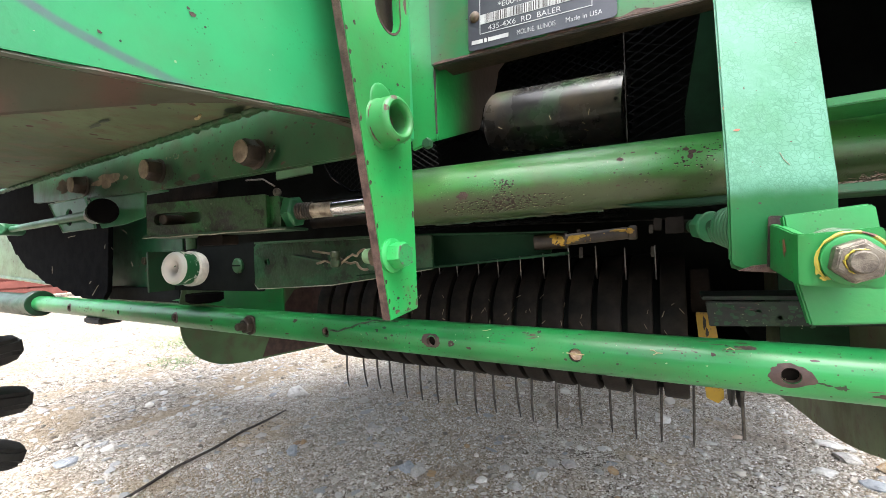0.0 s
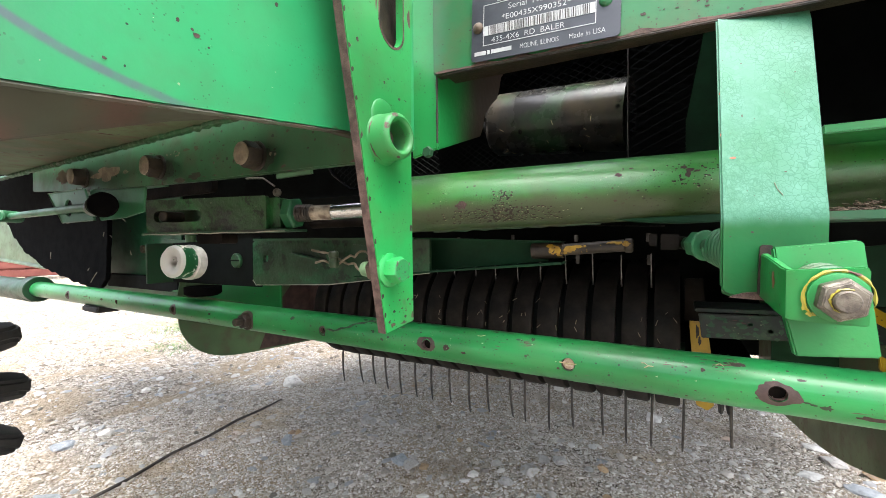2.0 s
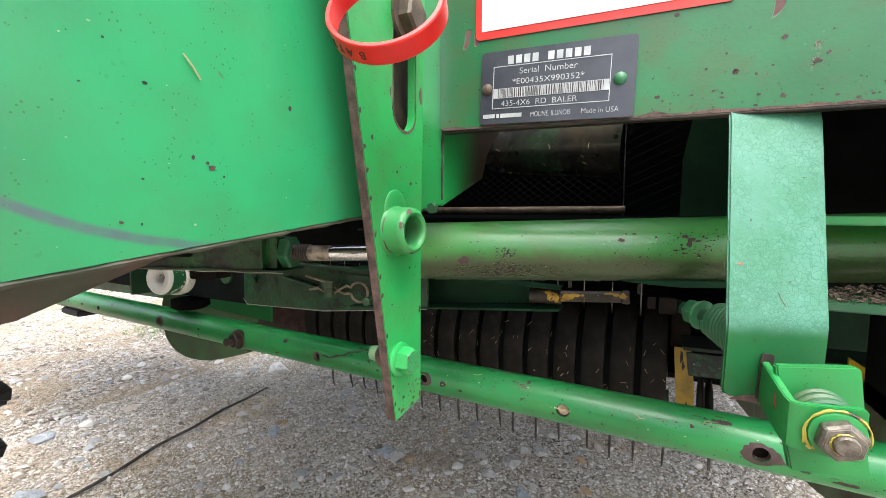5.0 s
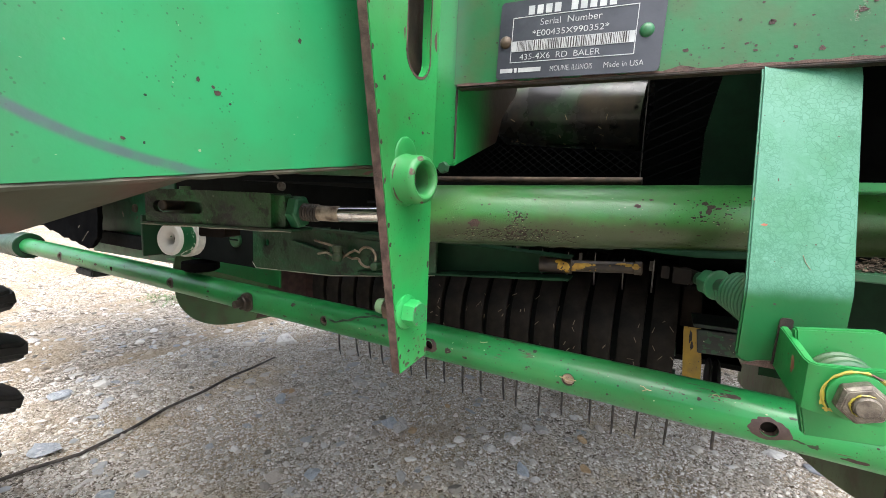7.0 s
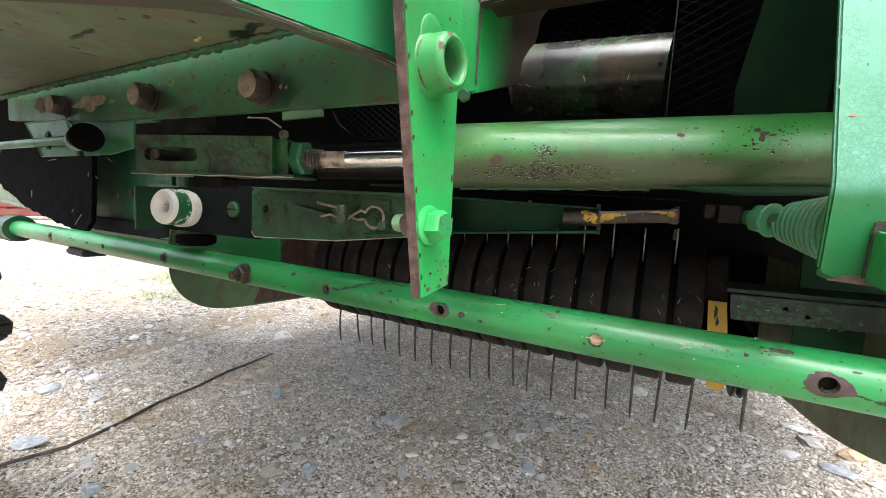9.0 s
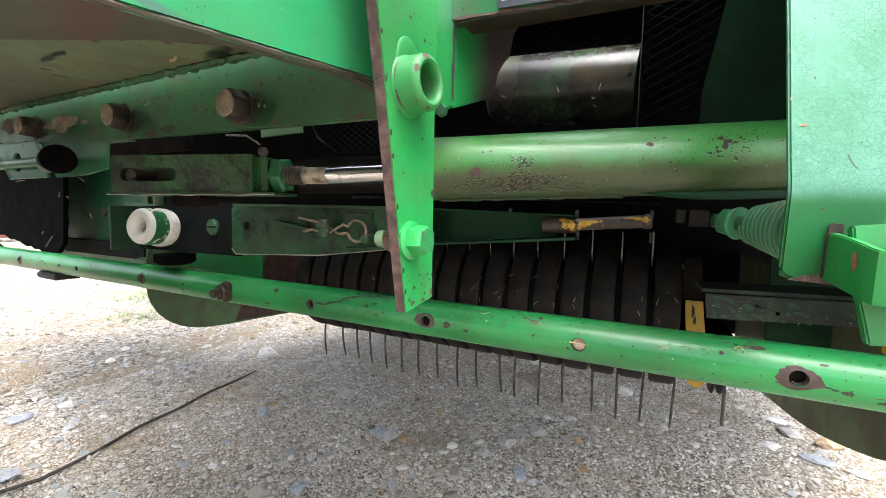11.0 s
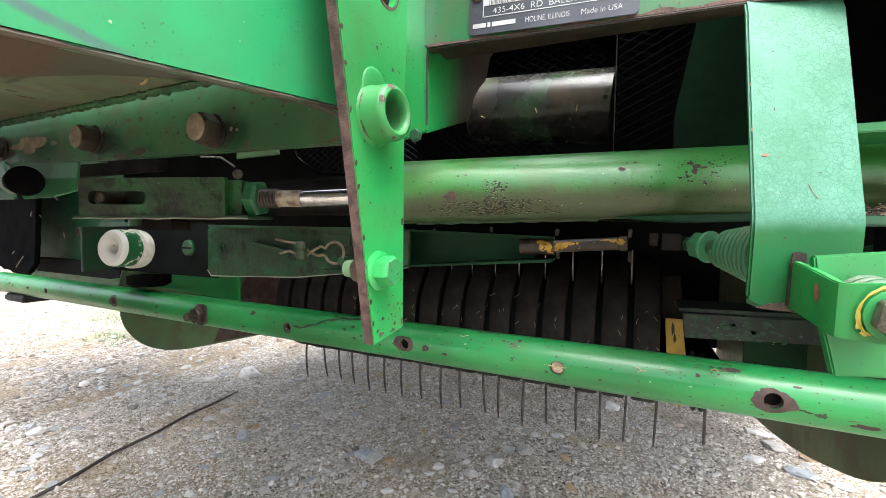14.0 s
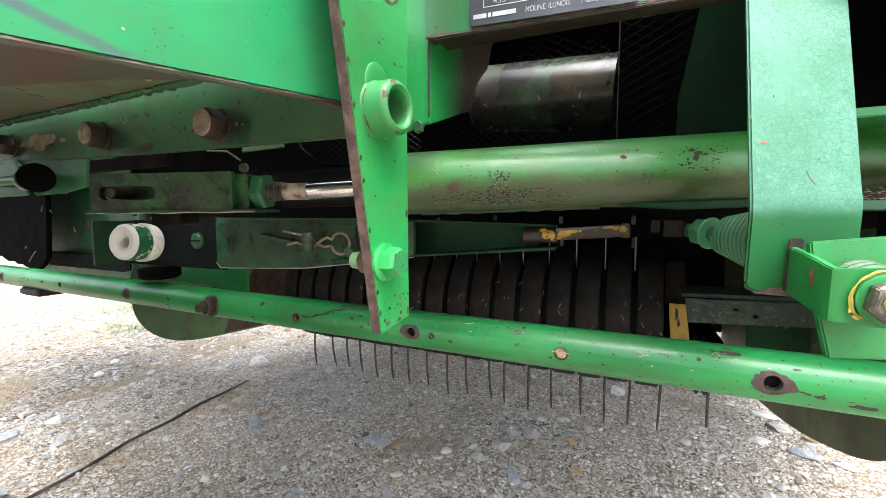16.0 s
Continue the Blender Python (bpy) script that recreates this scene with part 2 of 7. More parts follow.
m_chrome = plain("chrome_rod", rgb(0.55, 0.55, 0.56), rgb(0.7, 0.7, 0.7), 30, 0.2, 1.0, 0.05)
m_zinc = plain("worn_zinc", rgb(0.30, 0.29, 0.25), rgb(0.45, 0.43, 0.36), 50, 0.45, 0.6)
m_nut = plain("scraped_grey_nut", rgb(0.075, 0.062, 0.052), rgb(0.21, 0.185, 0.15), 220, 0.42, 0.45, 0.35)
m_stain2 = paint("green_enamel_brown_scraped", rgb(0.012, 0.16, 0.045), chips=0.8, rust=0.35, grime=0.5)
m_springgreen = paint("spring_enamel_browned", rgb(0.020, 0.120, 0.050), chips=0.6, rust=0.10, grime=0.5, rough=0.45)
m_boltbrown = plain("oily_brown_bolt", rgb(0.045, 0.032, 0.022), rgb(0.12, 0.085, 0.055), 60, 0.55, 0.3)
m_boltdark = plain("dark_brown_steel", rgb(0.010, 0.007, 0.005), rgb(0.040, 0.027, 0.017), 60, 0.5, 0.1)
m_tanmetal = plain("dusty_tan_steel", rgb(0.13, 0.10, 0.07), rgb(0.25, 0.205, 0.15), 90, 0.55, 0.1)
m_barerod = plain("flaked_tan_and_bare_steel", rgb(0.06, 0.036, 0.022), rgb(0.42, 0.37, 0.30), 75, 0.5, 0.3)
# Worn brown steel taken close to black: the reel's shade is in the colour.
m_reelband = plain("worn_brown_band_shaded", rgb(0.003, 0.003, 0.0025), rgb(0.016, 0.0125, 0.010), 30, 0.65, 0.0, spec=0.18)
m_black = plain("black_rubber", rgb(0.012, 0.012, 0.012), rgb(0.03, 0.03, 0.03), 30, 0.75)
nd = Nodes("black_oily_drum")
ncol = nd.mix(nd.ramp(nd.noise(13.0, 6, 0.6), 0.40, 0.62), rgb(0.028, 0.028, 0.028), nd.mix(nd.ramp(nd.noise(9.0, 3), 0.42, 0.58), rgb(0.075, 0.064, 0.046), rgb(0.042, 0.090, 0.044)))
ncol = nd.mix(nd.math("MULTIPLY", nd.ramp(nd.voronoi(55.0, co=nd.warped(40.0, 0.012)), 0.30, 0.18), nd.ramp(nd.noise(14.0, 4), 0.48, 0.58)), ncol, rgb(0.008, 0.008, 0.007))
nd.bump(nd.math("ADD", nd.noise(40.0, 6), nd.math("MULTIPLY", nd.noise(200.0, 3), 0.4)), 0.25, 0.001)
m_blackpaint = nd.done(ncol, nd.ramp(nd.noise(24.0, 6), 0.35, 0.7, 0.20, 0.40), spec=0.55)
m_scuffblack = paint("black_paint_scuffed_to_green", rgb(0.012, 0.014, 0.012), chips=0.8, rust=0.10, grime=0.9, grime_color=rgb(0.022, 0.060, 0.026), rough=0.55)
# Shaded copy of the green enamel: the machine's inner shade is in this colour.
m_shadegreen = plain("green_enamel_shaded", rgb(0.0025, 0.018, 0.007), rgb(0.005, 0.040, 0.015), 14, 0.6, spec=0.18)
# Near-black for added walls and enclosed parts; their shade is in the colour.
m_dark = plain("dark_shade_sheet", rgb(0.002, 0.003, 0.003), rgb(0.006, 0.008, 0.008), 8, 0.8, spec=0.1)
# Near-black base: shade inside and under the machine is put into this steel.
m_band = plain("worn_dark_steel_shaded", rgb(0.0028, 0.0024, 0.002), rgb(0.013, 0.0095, 0.0075), 26, 0.7, 0.0, spec=0.08)
m_brighttine = plain("bright_spring_wire", rgb(0.14, 0.14, 0.14), rgb(0.28, 0.27, 0.26), 60, 0.5, 0.2)
m_tine = plain("polished_tine_wire", rgb(0.025, 0.024, 0.022), rgb(0.085, 0.08, 0.075), 60, 0.45, 0.6)
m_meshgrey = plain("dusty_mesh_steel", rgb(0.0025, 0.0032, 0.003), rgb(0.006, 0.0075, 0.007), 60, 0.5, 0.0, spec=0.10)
# Darker, duller copy of the mesh steel for the parts lying in shade.
m_meshshade = plain("black_mesh_steel_shaded", rgb(0.0006, 0.0009, 0.0012), rgb(0.0018, 0.0022, 0.0026), 60, 0.6, 0.0, spec=0.06)
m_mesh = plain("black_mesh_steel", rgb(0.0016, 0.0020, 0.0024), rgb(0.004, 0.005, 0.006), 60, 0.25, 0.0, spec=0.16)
m_yellow = paint("yellow_enamel", rgb(0.55, 0.35, 0.012), chips=1.0, rust=0.25, grime=0.5)
m_yellowchip = plain("chipped_yellow_paint", rgb(0.20, 0.11, 0.010), rgb(0.40, 0.24, 0.016), 120, 0.5, bump=0.2)
m_paintmark = paint("smeared_yellow_paint", rgb(0.42, 0.34, 0.05), chips=0.9, rust=0.45, grime=0.6, grime_color=rgb(0.08, 0.12, 0.03))
m_whitecap = plain("worn_white_plastic", rgb(0.5, 0.5, 0.47), rgb(0.75, 0.74, 0.70), 40, 0.6)
nf = Nodes("flaked_white_and_green")
fm = nf.ramp(nf.noise(60.0, 6, 0.6), 0.62, 0.65)
nf.bump(nf.noise(200.0, 3), 0.3, 0.001)
m_flaked = nf.done(nf.mix(fm, rgb(0.60, 0.61, 0.60), rgb(0.012, 0.12, 0.040)), 0.42)
nf = Nodes("green_flaking_to_white")
fm = nf.ramp(nf.noise(75.0, 5, 0.6), 0.55, 0.58)
nf.bump(nf.noise(200.0, 3), 0.3, 0.001)
m_flakedgreen = nf.done(nf.mix(fm, rgb(0.010, 0.10, 0.035), rgb(0.55, 0.55, 0.50)), 0.45)
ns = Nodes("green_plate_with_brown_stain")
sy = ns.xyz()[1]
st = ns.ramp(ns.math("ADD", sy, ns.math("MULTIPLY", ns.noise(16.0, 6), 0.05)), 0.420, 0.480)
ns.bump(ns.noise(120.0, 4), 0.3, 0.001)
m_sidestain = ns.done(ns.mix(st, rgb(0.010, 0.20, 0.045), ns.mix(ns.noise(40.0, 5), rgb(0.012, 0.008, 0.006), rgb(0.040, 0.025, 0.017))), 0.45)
m_white = plain("white_decal", rgb(0.7, 0.7, 0.68), rgb(0.82, 0.81, 0.79), 20, 0.45, bump=0.05)
m_red = plain("red_decal", rgb(0.55, 0.02, 0.015), rgb(0.65, 0.03, 0.02), 20, 0.4, bump=0.05)
m_redband = plain("red_rubber_band", rgb(0.52, 0.006, 0.006), rgb(0.62, 0.012, 0.010), 30, 0.4, bump=0.05)
m_plate = plain("anodised_black_plate", rgb(0.032, 0.034, 0.044), rgb(0.062, 0.064, 0.078), 25, 0.4, 0.3, 0.1)
m_letter = plain("silver_letters", rgb(0.36, 0.36, 0.37), rgb(0.5, 0.5, 0.5), 90, 0.4, 0.3, 0.02)
m_ink = plain("black_ink", rgb(0.02, 0.02, 0.02), rgb(0.04, 0.03, 0.03), 40, 0.6, bump=0.02)
m_lightdrum = paint("pale_green_worn_enamel", rgb(0.11, 0.19, 0.10), chips=0.6, grime=0.4)
m_farrust = plain("faded_red_machinery", rgb(0.12, 0.03, 0.022), rgb(0.20, 0.06, 0.045), 2.0, 0.7)
m_cord = plain("dark_cord", rgb(0.03, 0.026, 0.022), rgb(0.09, 0.075, 0.065), 30, 0.8)
m_nest = plain("tan_dried_mud", rgb(0.28, 0.19, 0.12), rgb(0.5, 0.4, 0.3), 300, 0.9)
m_chaff = plain("brown_chaff", rgb(0.045, 0.03, 0.02), rgb(0.13, 0.09, 0.06), 200, 0.9)
m_chaffpale = plain("pale_dry_chaff", rgb(0.12, 0.10, 0.07), rgb(0.26, 0.22, 0.15), 90, 0.8)
m_straw = plain("dry_straw", rgb(0.30, 0.24, 0.12), rgb(0.45, 0.38, 0.22), 40, 0.8)
m_weed = plain("low_green_weed", rgb(0.12, 0.19, 0.08), rgb(0.22, 0.28, 0.14), 30, 0.7)


def gravel_material():
    n = Nodes("crushed_limestone_gravel")
    a, b, c = n.voronoi(45.0, out="Color"), n.voronoi(110.0, out="Color"), n.voronoi(260.0, out="Color")
    grey = [(0.0, (0.07, 0.056, 0.042)), (0.3, (0.21, 0.18, 0.145)), (0.65, (0.41, 0.365, 0.31)), (1.0, (0.70, 0.66, 0.60))]
    sa, sb, sc = (n.t.nodes.new("ShaderNodeSeparateColor") for _ in range(3))
    for s, v in ((sa, a), (sb, b), (sc, c)):
        n.link(v, s.inputs[0])
    ca, cb, cc = (n.colors(s.outputs[0], grey) for s in (sa, sb, sc))
    col = n.mix(n.ramp(n.noise(14.0, 5), 0.52, 0.58), n.mix(n.ramp(n.noise(32.0, 4), 0.47, 0.52), cb, cc), ca)
    col = n.mix(n.ramp(n.noise(2.2, 6, 0.65), 0.44, 0.60, 0.0, 0.7), col, rgb(0.32, 0.25, 0.165))
    h = n.math("ADD", n.math("MULTIPLY", n.voronoi(45.0), -0.8), n.math("ADD", n.math("MULTIPLY", n.voronoi(110.0), -0.5), n.math("MULTIPLY", n.voronoi(260.0), -0.3)))
    n.bump(h, 1.0, 0.016)
    col = n.mix(1.0, col, rgb(1.10, 1.07, 1.03), "MULTIPLY")
    return n.done(col, 0.92, spec=0.25)


def stone_material():
    n = Nodes("broken_stone")
    col = n.colors(n.island(), [(0.0, (0.14, 0.125, 0.105)), (0.26, (0.36, 0.32, 0.27)), (0.5, (0.55, 0.50, 0.43)), (0.74, (0.56, 0.55, 0.53)), (0.95, (0.80, 0.76, 0.70)), (1.0, (0.40, 0.25, 0.15))])
    f = n.noise(90.0, 6, 0.65)
    col = n.mix(n.ramp(f, 0.3, 0.7, 0.0, 0.2), col, rgb(0.50, 0.47, 0.41))
    n.bump(f, 0.5, 0.003)
    return n.done(col, 0.88, spec=0.3)


def big_stone_material(name, pale, dark, vein):
    n = Nodes(name)
    r = n.t.nodes.new("ShaderNodeObjectInfo").outputs["Random"]
    f = n.noise(70.0, 7, 0.7)
    col = n.mix(r, pale, tuple(c * 0.86 for c in pale[:3]) + (1.0,))
    col = n.mix(n.ramp(f, 0.42, 0.68, 0.0, 0.7), col, dark)
    col = n.mix(n.math("MULTIPLY", n.ramp(n.noise(26.0, 5, 0.6, distortion=1.4), 0.58, 0.63), 0.6), col, vein)
    n.bump(n.math("ADD", f, n.noise(300.0, 3)), 0.8, 0.004)
    return n.done(col, 0.9, spec=0.25)


def grit_material():
    n = Nodes("fine_tan_grey_grit")
    col = n.colors(n.island(), [(0.0, (0.27, 0.238, 0.198)), (0.35, (0.45, 0.41, 0.352)), (0.7, (0.60, 0.56, 0.50)), (0.93, (0.72, 0.69, 0.635)), (1.0, (0.88, 0.85, 0.80))])
    dirt = n.ramp(n.noise(3.1, 5, 0.62), 0.50, 0.64, 0.0, 0.62)
    col = n.mix(dirt, col, n.mix(n.ramp(n.noise(1.3, 3), 0.44, 0.56), rgb(0.29, 0.23, 0.165), rgb(0.53, 0.41, 0.25)))
    n.bump(n.noise(150.0, 4), 0.3, 0.002)
    return n.done(col, 0.9, spec=0.3)


def flake_material():
    n = Nodes("flat_limestone_flakes")
    col = n.colors(n.island(), [(0.0, (0.30, 0.32, 0.34)), (0.35, (0.44, 0.445, 0.45)), (0.65, (0.50, 0.475, 0.435)), (0.9, (0.62, 0.59, 0.545)), (1.0, (0.40, 0.27, 0.16))])
    f = n.noise(120.0, 6, 0.65)
    col = n.mix(n.ramp(f, 0.35, 0.7, 0.0, 0.45), col, rgb(0.34, 0.31, 0.27))
    n.bump(f, 0.6, 0.003)
    return n.done(col, 0.85, spec=0.3)


m_flake, m_grit = flake_material(), grit_material()
m_gravel, m_stone = gravel_material(), stone_material()
STONES = {
    "white": big_stone_material("whitish_limestone", rgb(0.78, 0.76, 0.72), rgb(0.42, 0.40, 0.37), rgb(0.30, 0.27, 0.22)),
    "blue": big_stone_material("blue_grey_limestone", rgb(0.42, 0.45, 0.48), rgb(0.22, 0.235, 0.25), rgb(0.62, 0.63, 0.63)),
    "grey": big_stone_material("grey_limestone", rgb(0.52, 0.50, 0.47), rgb(0.28, 0.26, 0.235), rgb(0.40, 0.33, 0.25)),
    "tan": big_stone_material("tan_ironstone", rgb(0.52, 0.37, 0.22), rgb(0.32, 0.21, 0.12), rgb(0.56, 0.48, 0.38))}


m_fleck = plain("dark_fleck", rgb(0.018, 0.022, 0.014), rgb(0.05, 0.04, 0.025), 60, 0.7, bump=0.05)
m_ruststain = plain("dull_brown_rust_stain", rgb(0.045, 0.036, 0.022), rgb(0.095, 0.07, 0.045), 50, 0.8)
m_oilstain = plain("dark_oil_on_paint", rgb(0.010, 0.018, 0.010), rgb(0.022, 0.04, 0.02), 40, 0.45)
m_chip = plain("bare_brown_chip", rgb(0.028, 0.015, 0.013), rgb(0.062, 0.034, 0.03), 120, 0.75, bump=0.3)
m_pit = plain("dark_rust_pit", rgb(0.010, 0.006, 0.005), rgb(0.028, 0.016, 0.012), 120, 0.8, bump=0.3)
m_orange = plain("orange_rust_patch", rgb(0.22, 0.075, 0.045), rgb(0.34, 0.15, 0.09), 90, 0.7, bump=0.1)
m_palefleck = plain("pale_chaff", rgb(0.22, 0.30, 0.17), rgb(0.42, 0.44, 0.28), 60, 0.7, bump=0.05)


# ---- mesh helpers ----
def finish(bm, name, material, angle=35, bevel=0.0):
    bmesh.ops.remove_doubles(bm, verts=bm.verts, dist=1e-6)
    bmesh.ops.recalc_face_normals(bm, faces=bm.faces)
    if bevel:
        edges = [e for e in bm.edges if len(e.link_faces) == 2 and e.calc_face_angle(0) > radians(40)]
        bmesh.ops.bevel(bm, geom=edges, offset=bevel, segments=2, affect="EDGES", clamp_overlap=True)
    me = bpy.data.meshes.new(name)
    bm.to_mesh(me)
    bm.free()
    me.materials.append(material)
    me.polygons.foreach_set("use_smooth", [True] * len(me.polygons))
    me.set_sharp_from_angle(angle=radians(angle))
    return me


def thing(name, loc, label, category, group="", kind=""):
    ob = new(name)
    ob.location = loc
    ob.empty_display_size = 0.05
    return tagged(ob, label, category, group, kind)


def child(ob, parent):
    ob.parent = parent
    if parent.type == "EMPTY":
        ob.matrix_parent_inverse = Matrix.Translation(-Vector(parent.location))
    return ob


def part(name, bm, material, parent, label="", bevel=0.0, angle=35):
    """One mesh under a thing or under a part."""
    ob = child(new(name, finish(bm, name, material, angle, bevel)), parent)
    return tagged(ob, label)


def solid(name, bm, material, label, category, kind="", bevel=0.0, group=""):
    """One mesh that stands alone."""
    return tagged(new(name, finish(bm, name, material, 35, bevel)), label, category, group, kind)


def B():
    return bmesh.new()


def frame_of(axis):
    a = Vector(axis).normalized()
    u = a.cross(Vector((0, 0, 1)) if abs(a.z) < 0.9 else Vector((1, 0, 0))).normalized()
    return a, u, a.cross(u)


def box(bm, x0, x1, y0, y1, z0, z1):
    v = [bm.verts.new((x, y, z)) for x in (x0, x1) for y in (y0, y1) for z in (z0, z1)]
    for f in ((0, 1, 3, 2), (4, 6, 7, 5), (0, 4, 5, 1), (2, 3, 7, 6), (0, 2, 6, 4), (1, 5, 7, 3)):
        bm.faces.new([v[i] for i in f])
    return bm


def rings(bm, loops, caps=True, closed=True):
    rows = [[bm.verts.new(p) for p in loop] for loop in loops]
    n = len(rows[0])
    for a, b in zip(rows, rows[1:]):
        for i in range(n if closed else n - 1):
            bm.faces.new((a[i], a[(i + 1) % n], b[(i + 1) % n], b[i]))
    if caps:
        bm.faces.new(rows[0][::-1])
        bm.faces.new(rows[-1])
    return rows


def circle(c, axis, r, n=24, turn=0.0):
    u, v = frame_of(axis)[1:]
    return [Vector(c) + (u * math.cos(turn + 2 * math.pi * i / n) + v * math.sin(turn + 2 * math.pi * i / n)) * r for i in range(n)]


def lathe(bm, p, axis, profile, n=28, turn=0.0, caps=True):
    """profile: (distance along the axis, radius) from end to end."""
    a = Vector(axis).normalized()
    rings(bm, [circle(Vector(p) + a * d, a, max(r, 1e-4), n, turn) for d, r in profile], caps)
    return bm


def rod(bm, p, q, r, n=20, r2=None, soft=0.0):
    d = Vector(q) - Vector(p)
    length, r2 = d.length, r if r2 is None else r2
    prof = [(0, r), (length, r2)] if not soft else [(0, r - soft), (soft, r), (length - soft, r2), (length, r2 - soft)]
    return lathe(bm, p, d, prof, n)


def pipe(bm, p, q, ro, ri, n=28):
    d = Vector(q) - Vector(p)
    c = min(0.0015, (ro - ri) * 0.4)
    lp = [(0, ri), (0, ro - c), (c, ro), (d.length - c, ro), (d.length, ro - c), (d.length, ri)]
    a = d.normalized()
    rows = [[bm.verts.new(x) for x in circle(Vector(p) + a * t, a, r, n)] for t, r in lp]
    for k in range(len(rows)):
        s, e = rows[k], rows[(k + 1) % len(rows)]
        for i in range(n):
            bm.faces.new((s[i], s[(i + 1) % n], e[(i + 1) % n], e[i]))
    return bm


def hexa(bm, p, axis, r, h, flange=0.0, turn=0.3):
    """A hexagon head or nut from p along axis; r is half the width over corners."""
    if flange:
        lathe(bm, p, axis, [(0, flange), (h * 0.16, flange), (h * 0.26, flange * 0.82), (h * 0.28, flange * 0.7)], 24)
    lathe(bm, Vector(p) + Vector(axis).normalized() * (h * 0.2 if flange else 0), axis, [(0, r), (h * 0.62, r), (h * 0.8, r * 0.86)], 6, turn)
    return bm


def sweep(bm, pts, r, n=10, caps=True):
    pts = [Vector(p) for p in pts]
    loops = []
    u = None
    for i, p in enumerate(pts):
        d = (pts[min(i + 1, len(pts) - 1)] - pts[max(i - 1, 0)]).normalized()
        if u is None:
            _, u, _ = frame_of(d)
        u = (u - d * u.dot(d)).normalized()
        v = d.cross(u)
        rr = r[i] if isinstance(r, (list, tuple)) else r
        loops.append([p + (u * math.cos(2 * math.pi * k / n) + v * math.sin(2 * math.pi * k / n)) * rr for k in range(n)])
    rings(bm, loops, caps)
    return bm


def coil(bm, p, q, R, r, turns, n=8, steps=18):
    a, u, v = frame_of(Vector(q) - Vector(p))
    L = (Vector(q) - Vector(p)).length
    N = int(turns * steps)
    radius = R if callable(R) else (lambda s: R)
    pts = [Vector(p) + a * (L * i / N) + (u * math.cos(2 * math.pi * i / steps) + v * math.sin(2 * math.pi * i / steps)) * radius(i / N) for i in range(N + 1)]
    return sweep(bm, pts, r, n)


def slab(bm, outline, thick, origin=(0, 0, 0), U=(1, 0, 0), V=(0, 0, 1), holes=()):
    """A flat plate: outline and holes are (u, v) loops in the plane of U and V; it is thick along U x V, to both sides of nothing but that way."""
    U, V, o = Vector(U).normalized(), Vector(V).normalized(), Vector(origin)
    N = U.cross(V).normalized()
    edges, loops = [], []
    for loop in (outline, *holes):
        vs = [bm.verts.new(o + U * a + V * b) for a, b in loop]
        loops.append(vs)
        edges += [bm.edges.new((vs[i], vs[(i + 1) % len(vs)])) for i in range(len(vs))]
    before = set(bm.faces)
    bmesh.ops.triangle_fill(bm, edges=edges, use_beauty=True)
    faces = [f for f in bm.faces if f not in before]
    twin = {}
    for vs in loops:
        for v in vs:
            twin[v] = bm.verts.new(v.co + N * thick)
    for f in faces:
        bm.faces.new([twin[v] for v in f.verts][::-1])
    for vs in loops:
        for i in range(len(vs)):
            a, b = vs[i], vs[(i + 1) % len(vs)]
            bm.faces.new((a, b, twin[b], twin[a]))
    return bm


def round_slot(u0, u1, v0, v1, n=8):
    """A loop with round ends along its longer side."""
    r = min(u1 - u0, v1 - v0) / 2
    pts = []
    if v1 - v0 >= u1 - u0:
        c = (u0 + u1) / 2
        pts += [(c + r * math.cos(math.pi * k / n), v1 - r + r * math.sin(math.pi * k / n)) for k in range(n + 1)]
        pts += [(c - r * math.cos(math.pi * k / n), v0 + r - r * math.sin(math.pi * k / n)) for k in range(n + 1)]
    else:
        c = (v0 + v1) / 2
        pts += [(u0 + r - r * math.sin(math.pi * k / n), c + r * math.cos(math.pi * k / n)) for k in range(n + 1)]
        pts += [(u1 - r + r * math.sin(math.pi * k / n), c - r * math.cos(math.pi * k / n)) for k in range(n + 1)]
    return pts


def rounded(u0, u1, v0, v1, r, n=4):
    pts = []
    for cu, cv, s in ((u1 - r, v1 - r, 0), (u0 + r, v1 - r, 90), (u0 + r, v0 + r, 180), (u1 - r, v0 + r, 270)):
        pts += [(cu + r * math.cos(radians(s + 90 * k / n)), cv + r * math.sin(radians(s + 90 * k / n))) for k in range(n + 1)]
    return pts


def lettering(name, body, size, origin, U, V, parent, material, width=None):
    """Raised letters on a plate, lower left corner at origin."""
    cu = bpy.data.curves.new(name, "FONT")
    cu.body, cu.size, cu.extrude, cu.offset = body, size, 0.00015, -0.00007
    tmp = new("tmp", cu)
    me = bpy.data.meshes.new_from_object(tmp.evaluated_get(bpy.context.evaluated_depsgraph_get()))
    bpy.data.objects.remove(tmp)
    me.name = name
    U, V = Vector(U).normalized(), Vector(V).normalized()
    N = U.cross(V)
    me.transform(Matrix((U, V, N)).transposed().to_4x4() if width is None else Matrix((U, V, N)).transposed().to_4x4() @ Matrix.Diagonal((width / max(v.co.x for v in me.vertices), 1, 1, 1)))
    me.transform(Matrix.Translation(Vector(origin)))
    me.materials.clear()
    me.materials.append(material)
    return child(new(name, me), parent)


